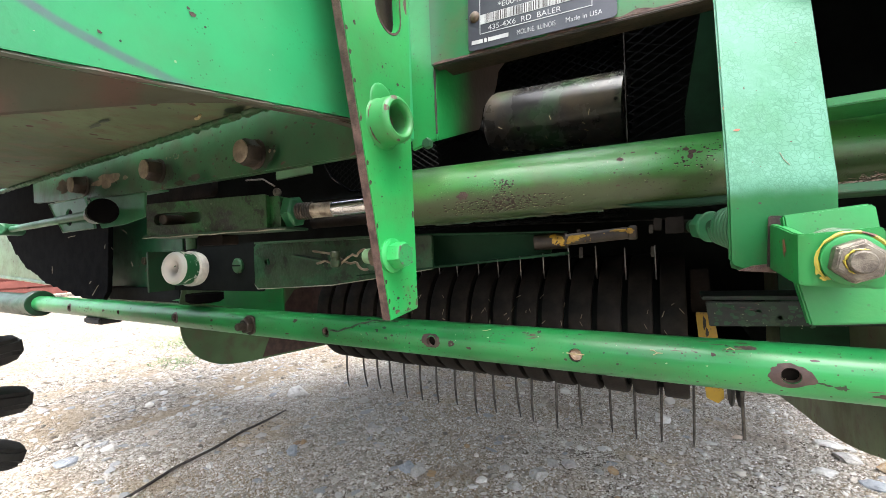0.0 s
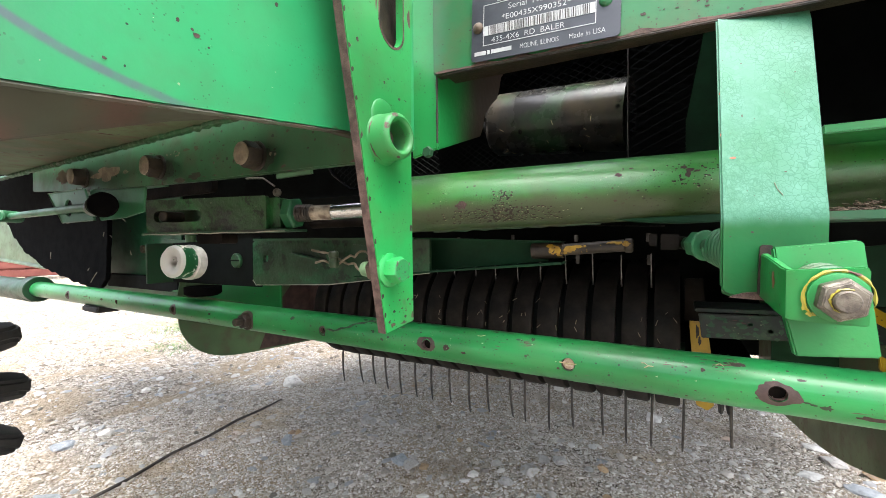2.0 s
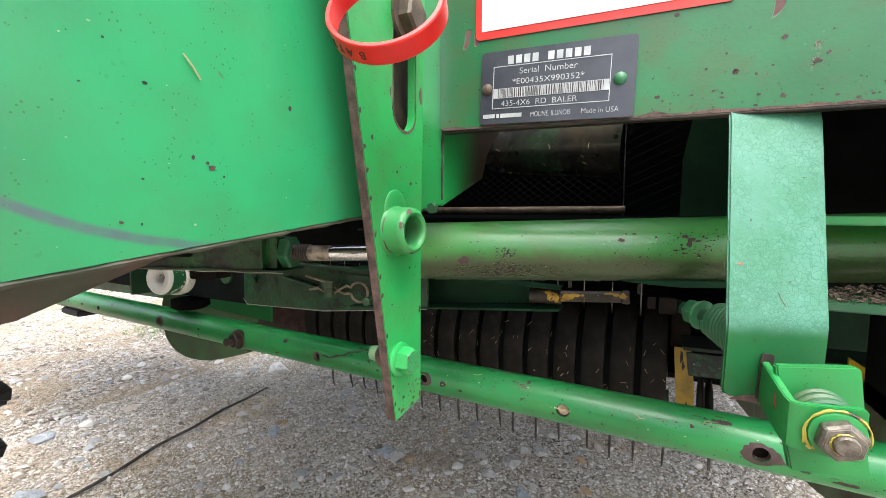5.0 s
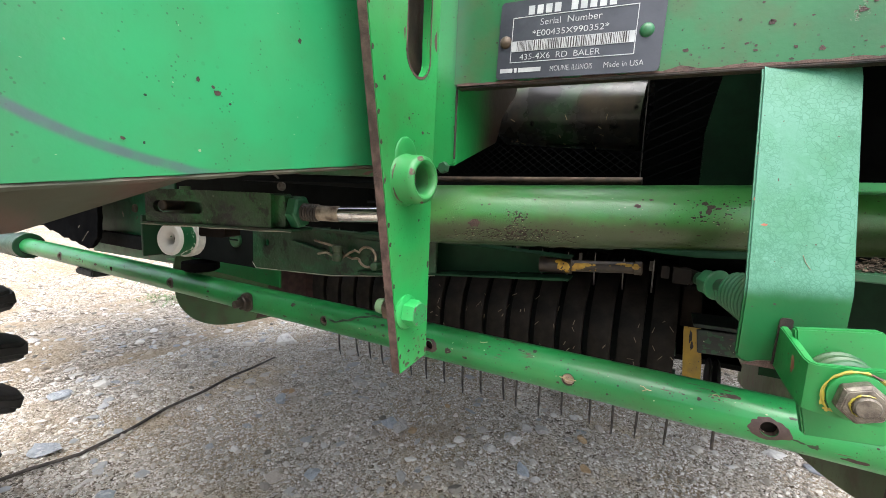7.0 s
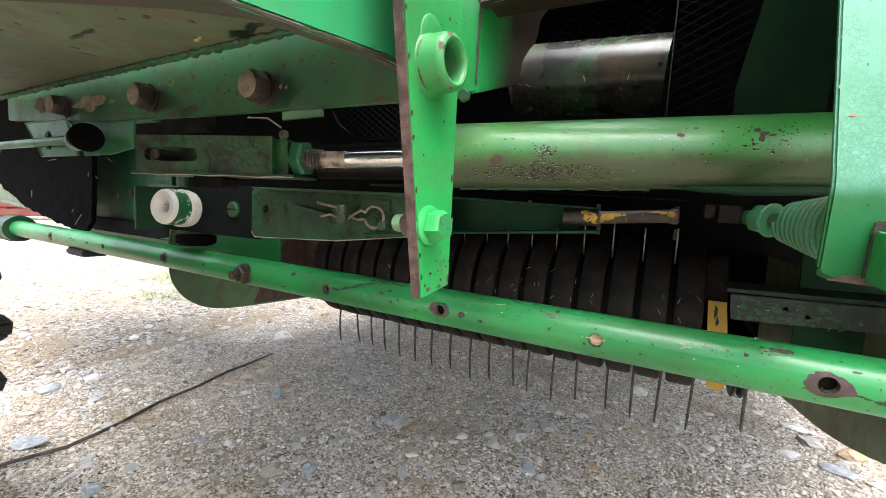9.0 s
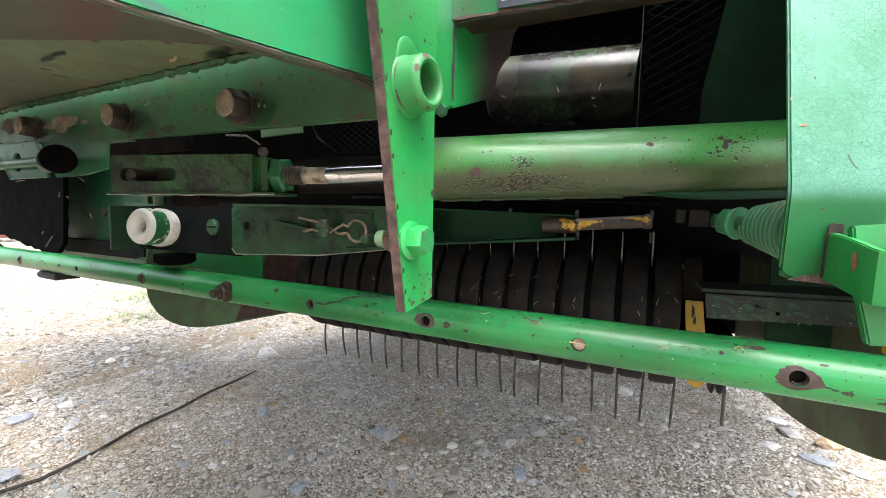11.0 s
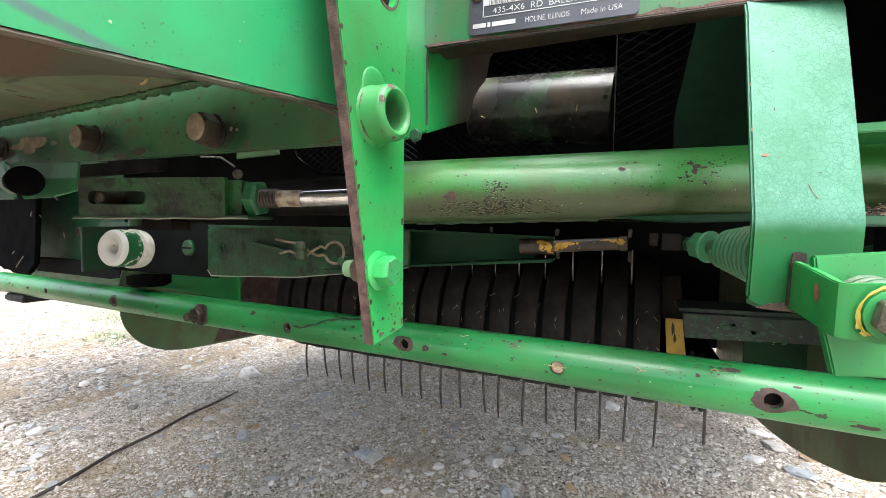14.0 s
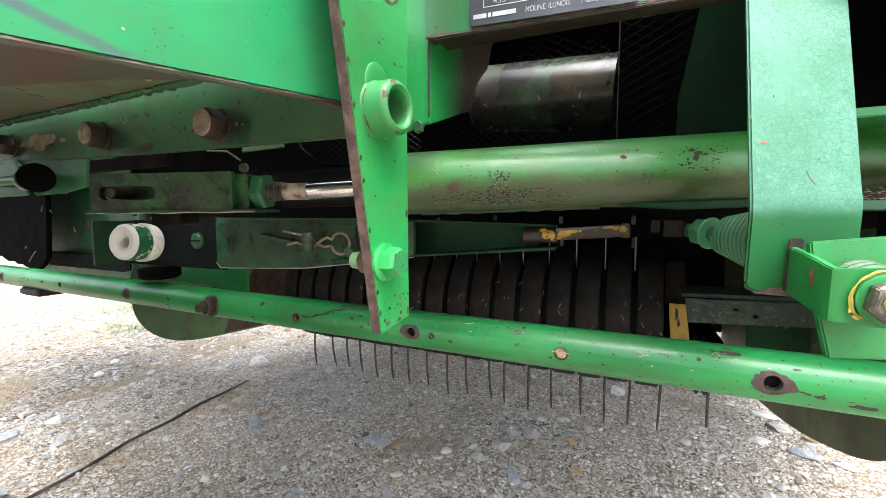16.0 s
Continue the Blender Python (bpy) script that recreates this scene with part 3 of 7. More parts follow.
def spots(name, parent, material, seed, where, items, label=""):
    """Small ragged flakes lying on a surface. where(u, v) gives the place on it; items: (u, v, half width, half height)."""
    rng = random.Random(seed)
    bm = B()
    for u, v, w, h in items:
        big = max(w, h) > 0.004
        n = 30 if big else 12 if max(w, h) > 0.0012 else 6
        rim = []
        base = rng.uniform(0, 50)
        for k in range(n):
            a = 2 * math.pi * k / n
            c1, s1 = math.cos(a), math.sin(a)
            r = 0.9 + 0.5 * noise.noise((c1 * 1.5 + base, s1 * 1.5, 0.3)) + 0.25 * noise.noise((c1 * 5 + base, s1 * 5, 7.0)) if n > 6 else rng.uniform(0.62, 1.25)
            rim.append((u + w * r * math.cos(a), v + h * r * math.sin(a)))
        c = bm.verts.new(where(u, v))
        ring_ = [bm.verts.new(where(*q)) for q in rim]
        for k in range(n):
            bm.faces.new((c, ring_[k], ring_[(k + 1) % n]))
    me = bpy.data.meshes.new(name)
    bm.to_mesh(me)
    bm.free()
    me.materials.append(material)
    ob = child(new(name, me), parent)
    return tagged(ob, label, kind="stuff")


def speckle(seed, count, u0, u1, v0, v1, lo, hi, power=3.0, bias=None):
    rng = random.Random(seed)
    out = []
    while len(out) < count:
        u, v = rng.uniform(u0, u1), rng.uniform(v0, v1)
        if bias and rng.random() > bias(u, v):
            continue
        r = lo + (hi - lo) * rng.random() ** power
        out.append((u, v, r * rng.uniform(0.8, 1.5), r * rng.uniform(0.6, 1.0)))
    return out


# ---- ground ----
def spaced(near, step, far):
    xs = list(np.arange(near[0], near[1] + step / 2, step))
    d = step
    while xs[-1] < far:
        d *= 1.6
        xs.append(xs[-1] + d)
    d = step
    while xs[0] > -far:
        d *= 1.6
        xs.insert(0, xs[0] - d)
    return xs


def ground_height(x, y):
    near = max(0.0, 1.0 - max(abs(x + 1.0), abs(y - 1.5)) / 6.0)
    return near * 0.016 * noise.noise((x * 1.7, y * 1.7, 0.3)) + near * 0.005 * noise.noise((x * 9, y * 9, 2.0))


def make_ground():
    xs, ys = spaced((-4.5, 1.8), 0.045, 400), spaced((-0.4, 4.5), 0.045, 400)
    verts = [(x, y, ground_height(x, y)) for y in ys for x in xs]
    w = len(xs)
    faces = [(j * w + i, j * w + i + 1, (j + 1) * w + i + 1, (j + 1) * w + i) for j in range(len(ys) - 1) for i in range(w - 1)]
    me = bpy.data.meshes.new("ground")
    me.from_pydata(verts, [], faces)
    me.materials.append(m_gravel)
    me.polygons.foreach_set("use_smooth", [True] * len(me.polygons))
    tagged(new("ground", me), "pale crushed limestone gravel yard with damp dusty patches", "ground", kind="structure")


PHI = (1 + 5 ** 0.5) / 2
ICO_V = np.array([(-1, PHI, 0), (1, PHI, 0), (-1, -PHI, 0), (1, -PHI, 0), (0, -1, PHI), (0, 1, PHI), (0, -1, -PHI), (0, 1, -PHI), (PHI, 0, -1), (PHI, 0, 1), (-PHI, 0, -1), (-PHI, 0, 1)]) / 1.9
ICO_F = np.array([int(c, 16) for c in "0b505101707a0ab15 95b4 ba2 a76 718 394 342 326 368 389 495 24b 62a 867 981".replace(" ", "")]).reshape(-1, 3)


def scatter_stones(name, count, lo, hi, x0, x1, y0, y1, seed, label, power=2.0, flat=1.0, material=None):
    rng = np.random.default_rng(seed)
    verts, faces = [], []
    for k in range(count):
        x, y = rng.uniform(x0, x1), rng.uniform(y0, y1)
        r = lo + (hi - lo) * rng.random() ** power
        s = np.array((rng.uniform(0.7, 1.35), rng.uniform(0.6, 1.1), rng.uniform(0.4, 0.75) * flat)) * r
        v = ICO_V * (1 + rng.uniform(-0.28, 0.28, (12, 1))) * s
        a = rng.uniform(0, 6.28)
        tilt = rng.uniform(-0.35, 0.35)
        v = v @ np.array(((1, 0, 0), (0, math.cos(tilt), -math.sin(tilt)), (0, math.sin(tilt), math.cos(tilt))))
        v = v @ np.array(((math.cos(a), -math.sin(a), 0), (math.sin(a), math.cos(a), 0), (0, 0, 1)))
        v += (x, y, ground_height(x, y) + s[2] * 0.35)
        verts.append(v)
        faces.append(ICO_F + 12 * k)
    me = bpy.data.meshes.new(name)
    me.from_pydata(np.concatenate(verts).tolist(), [], np.concatenate(faces).tolist())
    me.materials.append(material or m_stone)
    tagged(new(name, me), label, "gravel", kind="stuff")


def scatter_grit(count, lo, hi, x0, x1, y0, y1, seed, label, power):
    """Fine angular chips, eight faces each."""
    rng = np.random.default_rng(seed)
    base = np.array([(1, 0, 0), (-1, 0, 0), (0, 1, 0), (0, -1, 0), (0, 0, 1), (0, 0, -1)], float)
    tri = np.array([(0, 2, 4), (2, 1, 4), (1, 3, 4), (3, 0, 4), (2, 0, 5), (1, 2, 5), (3, 1, 5), (0, 3, 5)])
    x, y = rng.uniform(x0, x1, count), rng.uniform(y0, y1, count)
    r = lo + (hi - lo) * rng.random(count) ** power
    size = np.stack([rng.uniform(0.8, 1.4, count), rng.uniform(0.7, 1.2, count), rng.uniform(0.5, 0.9, count)], 1) * r[:, None]
    v = (base[None] + rng.uniform(-0.38, 0.38, (count, 6, 3))) * size[:, None, :]
    a = rng.uniform(0, 6.28, count)
    c, d = np.cos(a)[:, None], np.sin(a)[:, None]
    z = np.array([ground_height(p, q) for p, q in zip(x.tolist(), y.tolist())])
    v = np.stack([v[:, :, 0] * c - v[:, :, 1] * d + x[:, None], v[:, :, 0] * d + v[:, :, 1] * c + y[:, None], v[:, :, 2] + (z + size[:, 2] * 0.35)[:, None]], 2)
    f = tri[None] + 6 * np.arange(count)[:, None, None]
    me = bpy.data.meshes.new("gravel")
    me.from_pydata(v.reshape(-1, 3).tolist(), [], f.reshape(-1, 3).tolist())
    me.materials.append(m_grit)
    tagged(new("gravel", me), label, "gravel", kind="stuff")


make_ground()
scatter_grit(190000, 0.0012, 0.0042, -1.9, 0.8, 0.4, 2.2, 1, "loose grey and tan gravel chips over the yard", 1.6)
scatter_stones("gravel", 15000, 0.0032, 0.0090, -1.9, 0.8, 0.4, 2.2, 4, "pea-sized limestone chips over the yard", 2.0, 0.8, m_grit)
scatter_stones("gravel", 7500, 0.004, 0.015, -6.0, 1.4, 0.5, 6.0, 2, "coarser limestone chips over the yard", 2.2)
scatter_stones("gravel", 300, 0.011, 0.028, -3.5, 1.2, 0.5, 4.0, 3, "scattered larger broken stones on the yard", 2.0)


scatter_stones("gravel", 480, 0.006, 0.024, -3.2, 1.0, 0.45, 3.2, 5, "flat bluish and white limestone flakes on the yard", 2.2, 0.5, m_flake)
scatter_stones("gravel", 620, 0.006, 0.024, -2.6, -0.45, 0.2, 1.9, 6, "flat trodden limestone pieces bedded in the yard", 2.0, 0.32, m_flake)


def make_stone(x, y, r, seed, tint, label, flat=0.6):
    """A broken lump cut by random planes, half bedded in the grit. r: half its width."""
    rng = random.Random(seed)
    bm = B()
    bmesh.ops.create_icosphere(bm, subdivisions=3, radius=r)
    cuts = [(Vector((rng.uniform(-1, 1), rng.uniform(-1, 1), rng.uniform(-0.6, 1))).normalized(), rng.uniform(0.5, 0.8) * r) for _ in range(14)]
    for v in bm.verts:
        for nrm, d in cuts:
            over = v.co.dot(nrm) - d
            if over > 0:
                v.co -= nrm * over
        k = 1.25 + 0.25 * noise.noise(v.co * (1.6 / r) + Vector((seed, 0, 0))) + 0.09 * noise.noise(v.co * (6.0 / r) + Vector((seed, 5, 0)))
        v.co = Vector((v.co.x * 1.15 * k, v.co.y * 0.85 * k, v.co.z * flat * k))
    bmesh.ops.rotate(bm, verts=bm.verts, matrix=Matrix.Rotation(rng.uniform(-0.7, 0.7), 3, "Z"))
    bmesh.ops.translate(bm, verts=bm.verts, vec=(x, y, ground_height(x, y) + r * flat * 0.45 + 0.004))
    me = finish(bm, "stone", STONES[tint], 12)
    tagged(new("stone", me), label, "stone", "loose stones on the yard")


LUMP = {"white": "whitish broken limestone lump bedded in the gravel", "blue": "blue-grey broken limestone piece on the gravel",
        "grey": "dusty grey angular stone on the gravel", "tan": "rusty tan ironstone piece on the gravel"}
for k, (x, y, r, tint) in enumerate((
        (-1.569, 1.444, 0.054, "white"), (-1.30, 0.846, 0.016, "white"), (0.002, 1.836, 0.036, "white"), (-0.996, 0.768, 0.016, "white"),
        (-1.116, 1.029, 0.034, "blue"), (-0.713, 0.802, 0.025, "blue"), (-0.691, 1.119, 0.033, "blue"), (-0.232, 1.123, 0.027, "blue"),
        (-1.137, 1.101, 0.018, "tan"), (-0.604, 1.129, 0.020, "tan"), (-0.12, 1.376, 0.020, "tan"), (-0.582, 1.327, 0.014, "tan"), (-0.078, 1.227, 0.019, "tan"),
        (-0.648, 1.115, 0.030, "grey"), (-0.352, 1.176, 0.024, "grey"), (-0.309, 1.265, 0.034, "grey"), (-0.289, 1.337, 0.026, "grey"),
        (-0.243, 1.351, 0.026, "grey"), (-0.154, 1.354, 0.015, "grey"), (-0.19, 1.107, 0.015, "grey"), (-0.572, 0.824, 0.015, "grey"), (-0.955, 1.284, 0.035, "grey"), (-2.533, 0.777, 0.027, "grey"), (0.585, 1.713, 0.040, "tan"))):
    make_stone(x, y, r * 0.78, k + 3, tint, LUMP[tint])
for k, (x, y, r, tint) in enumerate(((-1.411, 0.479, 0.048, "blue"), (-1.755, 0.619, 0.053, "blue"), (-1.078, 0.487, 0.030, "blue"), (-0.62, 0.50, 0.045, "blue"), (0.497, 1.746, 0.045, "grey"), (0.519, 1.584, 0.040, "blue"), (0.417, 1.623, 0.030, "white"), (0.472, 1.824, 0.040, "white"), (0.60, 1.56, 0.030, "white"))):
    make_stone(x, y, r * 0.8, k + 41, tint, "flat %s slab of stone trodden into the gravel" % {"blue": "bluish", "grey": "grey", "white": "whitish"}[tint], 0.26)

bm = B()
cord = [(-1.30, 0.10), (-1.345, 0.30), (-1.34, 0.42), (-1.315, 0.52), (-1.335, 0.64), (-1.378, 0.78), (-1.40, 0.92), (-1.43, 1.05), (-1.436, 1.16), (-1.45, 1.275)]
sweep(bm, [(x, y, ground_height(x, y) + 0.0105) for x, y in cord], [0.0050] * 9 + [0.003], 8)
solid("cord", bm, m_cord, "dark stiff cord lying on the gravel", "cord")


def weeds(name, cx, cy, spread, count, seed):
    rng = random.Random(seed)
    bm = B()
    for _ in range(count):
        x, y = rng.gauss(cx, spread), rng.gauss(cy, spread * 0.6)
        a, h, w = rng.uniform(0, 6.28), rng.uniform(0.006, 0.020), rng.uniform(0.002, 0.004)
        d = Vector((math.cos(a), math.sin(a), 0))
        s = Vector((-d.y, d.x, 0)) * w
        p = Vector((x, y, ground_height(x, y)))
        m, t = p + d * h * 0.5 + Vector((0, 0, h * 0.7)), p + d * h * 1.3 + Vector((0, 0, h * 0.8))
        v = [bm.verts.new(c) for c in (p - s, p + s, m + s, m - s, t)]
        bm.faces.new(v[:4])
        bm.faces.new((v[3], v[2], v[4]))
    solid(name, bm, m_weed, "low green weeds growing through the gravel", "weeds", "stuff")


weeds("weeds", -3.4, 1.9, 0.18, 500, 1)
weeds("weeds", -4.6, 2.6, 0.3, 600, 2)
weeds("weeds", -2.9, 1.55, 0.10, 200, 3)
weeds("weeds", -7.5, 3.2, 0.7, 900, 4)

# ---- tongue, on the left of the walk ----
tongue = thing("drawbar_tongue", (-0.2, 0.1, 0.77), "green painted steel drawbar tongue with a scuffed side panel", "drawbar")
bm = B()
slab(bm, [(-0.45, 0.687), (0.11, 0.755), (0.265, 0.774), (0.34, 0.776), (0.34, 1.25), (-0.45, 1.25)], 0.006, (-0.106, 0, 0), (0, 1, 0), (0, 0, 1))
part("side_panel", bm, m_panel, tongue, "glossy green side panel with a purple-grey scuff", 0.0012)
bm = B()
sweep(bm, [(-0.1012, y, float(np.interp(y, (-0.45, 0.11, 0.265, 0.34), (0.687, 0.755, 0.774, 0.776))) + 0.0001 * math.sin(y * 900)) for y in np.linspace(-0.2, 0.325, 90)], [0.0011 + 0.0005 * math.sin(k * 1.9) * math.sin(k * 0.7) for k in range(90)], 6)
part("edge_wear", bm, m_lip, tongue, "brown worn lower edge")


def on_panel(u, v):
    return Vector((-0.0997, u, v))


spots("bare_chips", tongue, m_chip, 1, on_panel, [(0.171, 0.7945, 0.0016, 0.0013), (0.169, 0.7965, 0.0008, 0.0007), (0.212, 0.828, 0.0010, 0.0014), (0.1375, 0.7725, 0.0009, 0.0006), (0.163, 0.798, 0.0008, 0.001), (0.176, 0.7915, 0.0008, 0.0006)], "brown chips through the paint")
spots("fleck", tongue, m_oilstain, 2, on_panel, [(0.147, 0.822, 0.0009, 0.0008), (0.135, 0.833, 0.0006, 0.0005), (0.128, 0.817, 0.0005, 0.0004), (0.145, 0.788, 0.0006, 0.0005), (0.144, 0.772, 0.0005, 0.0006)] + speckle(3, 45, 0.10, 0.27, 0.765, 0.87, 0.00012, 0.0003), "tiny dark flecks")
spots("pale_speckling", tongue, m_palefleck, 4, on_panel, [(0.163, 0.7715, 0.0008, 0.0006), (0.124, 0.799, 0.0004, 0.0004)] + speckle(5, 40, 0.10, 0.26, 0.765, 0.86, 0.0001, 0.0004), "tiny pale flecks")
bm = B()
sweep(bm, [(-0.0990, 0.1605, 0.8365), (-0.0988, 0.1640, 0.8325), (-0.0990, 0.1670, 0.8285)], 0.0004, 5)
part("straw_bit", bm, m_straw, tongue, "bit of straw stuck on the panel")
bm = B()
box(bm, -1.0, -0.1065, -0.45, 0.328, 0.835, 0.843)
part("bottom_plate", bm, m_under, tongue, "dusty brown underside plate")
# The first flake is drawn in place of a dark hole in the plate.
spots("dirt_flake", tongue, m_oilstain, 102, lambda u, v: Vector((u, v, 0.8342)), [(-0.453, 0.263, 0.013, 0.0035), (-0.425, 0.262, 0.010, 0.003), (-0.295, 0.318, 0.018, 0.006), (-0.27, 0.312, 0.012, 0.004)] + speckle(103, 60, -0.75, -0.15, 0.22, 0.322, 0.0006, 0.0026, 2.0), "dark flakes under the tongue, one standing in for a hole")
bm = B()
sweep(bm, [(-0.349, 0.3105, 0.8338), (-0.342, 0.3095, 0.8330), (-0.333, 0.3060, 0.8336)], 0.0014, 6)
part("straw_bit", bm, m_straw, tongue, "bit of straw stuck under the tongue")
bm = B()
rows = []
for y in (-0.45, -0.2, 0.0, 0.08, 0.115, 0.14, 0.17, 0.20, 0.26, 0.32):
    zp = float(np.interp(y, (-0.45, 0.11, 0.265, 0.34), (0.687, 0.755, 0.774, 0.776)))
    zb = min(zp + 0.0035, 0.7405 + 0.37 * (y - 0.115)) if y > 0.08 else zp - 0.0145 - 0.03 * (0.08 - y)
    rows.append([Vector((-0.1062, y, zp + 0.0006)), Vector((-0.1115, y, zp - (zp - zb) * 0.35)), Vector((-0.1175, y, zb + 0.0004)), Vector((-0.1205, y, zb)), Vector((-0.1235, y, zb + 0.0025)), Vector((-0.126, y, zb + 0.010)), Vector((-0.126, y, zp + 0.05)), Vector((-0.1062, y, zp + 0.05))])
rings(bm, rows)
part("lip", bm, m_lip, tongue, "rolled lower edge stained rusty brown")

# ---- cross channel with three bolts ----
channel = thing("cross_channel", (-0.5, 0.335, 0.775), "dull green steel channel with three brown bolts", "channel")
bm = B()
slab(bm, [(0, 0.772), (0.25, 0.776), (0.48, 0.782), (0.80, 0.80), (0.80, 0.875), (0, 0.862)], 0.008, (-0.112, 0.338, 0), (-1, 0.0, 0), (0, 0, 1))
part("web", bm, m_channel, channel, "", 0.001)
bm = B()
box(bm, -0.9, -0.132, 0.3395, 0.368, 0.862, 0.87)
part("top_flange", bm, m_grimy, channel)
bm = B()
weld = []
for k in range(331):
    f = k * 0.37
    weld.append((-0.13 - 0.003 * k, 0.3275 + 0.0016 * noise.noise((f, 0.0, 3.0)), 0.8325 + 0.0014 * noise.noise((f, 5.0, 0.0))))
sweep(bm, weld, [0.0034 + 0.0024 * noise.noise((k * 0.33, 9.0, 0.0)) + 0.0014 * noise.noise((k * 1.37, 4.0, 0.0)) for k in range(331)], 8)
part("weld_bead", bm, m_channel, channel, "lumpy weld bead under dust")
def on_channel(u, v):
    return Vector((u, 0.3294, v))


spots("oil_stain", channel, m_oilstain, 51, on_channel, [(x + dx, z + dz, 0.017, 0.014) for x, z in ((-0.274, 0.7885), (-0.457, 0.7955), (-0.666, 0.801)) for dx, dz in ((0.007, -0.002),)], "black oil stains round the bolts")
spots("rust_stain", channel, m_ruststain, 52, lambda u, v: Vector((u, 0.3290, v)), [(-0.405, 0.812, 0.006, 0.002), (-0.385, 0.811, 0.005, 0.003), (-0.235, 0.809, 0.0025, 0.0016), (-0.75, 0.81, 0.03, 0.010)], "brown rust stain")
spots("bare_scrape", channel, m_tanmetal, 55, lambda u, v: Vector((u, 0.3286, v)), [(-0.259, 0.7905, 0.0018, 0.0022), (-0.252, 0.7895, 0.0022, 0.0014)] + speckle(56, 14, -0.445, -0.418, 0.806, 0.813, 0.0008, 0.0026, 1.5) + [(-0.604, 0.8040, 0.042, 0.0105), (-0.548, 0.800, 0.007, 0.003)], "tan scraped patches")
spots("speckling", channel, m_fleck, 53, on_channel, [(-0.329, 0.7936, 0.002, 0.0018), (-0.318, 0.790, 0.0016, 0.002), (-0.336, 0.7915, 0.0015, 0.001), (-0.39, 0.781, 0.014, 0.004), (-0.42, 0.779, 0.012, 0.003)] + speckle(54, 220, -0.72, -0.12, 0.782, 0.828, 0.0004, 0.0018, 2.5), "small dark flecks")
for k, (x, z) in enumerate(((-0.2800, 0.7905), (-0.4630, 0.7975), (-0.672, 0.803))):
    bm = B()
    lathe(bm, (x, 0.3295, z), (0, -1, 0), [(0, 0.0150), (0.0022, 0.0148), (0.0026, 0.0138)], 28)
    lathe(bm, (x, 0.3270, z), (0, -1, 0), [(0, 0.0134), (0.0105, 0.0134), (0.0135, 0.0122), (0.0146, 0.0106)], 6, 0.35 + 0.3 * k)
    # Sides much darker than the tan face: their shade is put into the colour.
    bolt = part("bolt", bm, m_boltdark, channel, "brown hexagon bolt with shade in its dark sides", 0.0005)
    bm = B()
    lathe(bm, (x, 0.3126, z), (0, -1, 0), [(0, 0.0110), (0.0010, 0.0108), (0.0014, 0.0098)], 28)
    part("bolt_face", bm, m_tanmetal, bolt, "dusty tan bolt face")

# ---- hanging flat bar ----
bar = thing("hanging_bar", (-0.078, 0.283, 0.648), "chipped green flat bar with welded boss and rusty edges", "bracket")
bm = B()
slab(bm, [(0.268, 0.648), (0.2985, 0.6515), (0.298, 0.76), (0.3005, 0.86), (0.305, 1.06), (0.192, 1.06), (0.234, 0.83)], 0.006, (-0.081, 0, 0), (0, 1, 0), (0, 0, 1),
     [round_slot(0.2655, 0.2895, 0.827, 0.955)])
part("plate", bm, m_bar, bar, "", 0.0007)
bm = B()
slab(bm, [(0.268, 0.6485), (0.234, 0.83), (0.192, 1.06), (0.1914, 1.0605), (0.2334, 0.83), (0.2674, 0.6485)], 0.0054, (-0.0807, 0, 0), (0, 1, 0), (0, 0, 1))
part("worn_edge", bm, m_rust, bar, "rusty flame-cut edge")
def on_bar(u, v):
    return Vector((-0.0747, u, v))


spots("bare_chips", bar, m_chip, 6, on_bar, [(0.245, 0.818, 0.0012, 0.0016), (0.269, 0.802, 0.001, 0.0012), (0.284, 0.796, 0.0014, 0.0012), (0.2955, 0.714, 0.0016, 0.0028), (0.283, 0.743, 0.0008, 0.001), (0.276, 0.661, 0.0014, 0.001), (0.288, 0.656, 0.0016, 0.001), (0.271, 0.655, 0.001, 0.0014)]
      + [(0.268 - 0.187 * (z - 0.648) + 0.0012, z, 0.0011, 0.0016) for z in (0.66, 0.672, 0.69, 0.705, 0.73, 0.741, 0.765, 0.785, 0.80, 0.812, 0.83, 0.85)], "brown chips along the bar")
spots("brown_film", bar, m_ruststain, 36, on_bar, [(0.2865, 0.6525, 0.0022, 0.0010), (0.2960, 0.6560, 0.0012, 0.0030), (0.2750, 0.6530, 0.0030, 0.0012)] + speckle(37, 34, 0.270, 0.297, 0.651, 0.668, 0.0003, 0.0010, 2.0), "brown staining at the lower end")
spots("speckling", bar, m_fleck, 7, on_bar, speckle(8, 130, 0.255, 0.296, 0.66, 0.86, 0.00015, 0.0007), "tiny dark flecks")
bm = B()
outer = [(0.2775 + (0.0131 + 0.0005 * noise.noise((k * 0.5, 1.0, 0))) * math.cos(math.pi + math.pi * k / 39), 0.8392 + 0.0136 * math.sin(math.pi + math.pi * k / 39)) for k in range(40)]
inner = [(0.2775 + 0.0121 * math.cos(a), 0.8392 + 0.0121 * math.sin(a)) for a in np.linspace(2 * math.pi, math.pi, 24)]
slab(bm, [(0.2650, 0.90)] + outer + [(0.2904, 0.90), (0.2897, 0.90)] + inner + [(0.2654, 0.90)], 0.0003, (-0.0750, 0, 0), (0, 1, 0), (0, 0, 1))
part("slot_wear", bm, m_rust, bar, "worn rusty rim of the slot")
# Added plate: its dark brown stands in for the open, shaded inside of the slot.
bm = B()
box(bm, -0.0880, -0.0850, 0.258, 0.297, 0.815, 0.975)
part("slot_shade_back", bm, m_boltdark, bar, "dark brown plate added for the shade in the open slot")
bm = B()
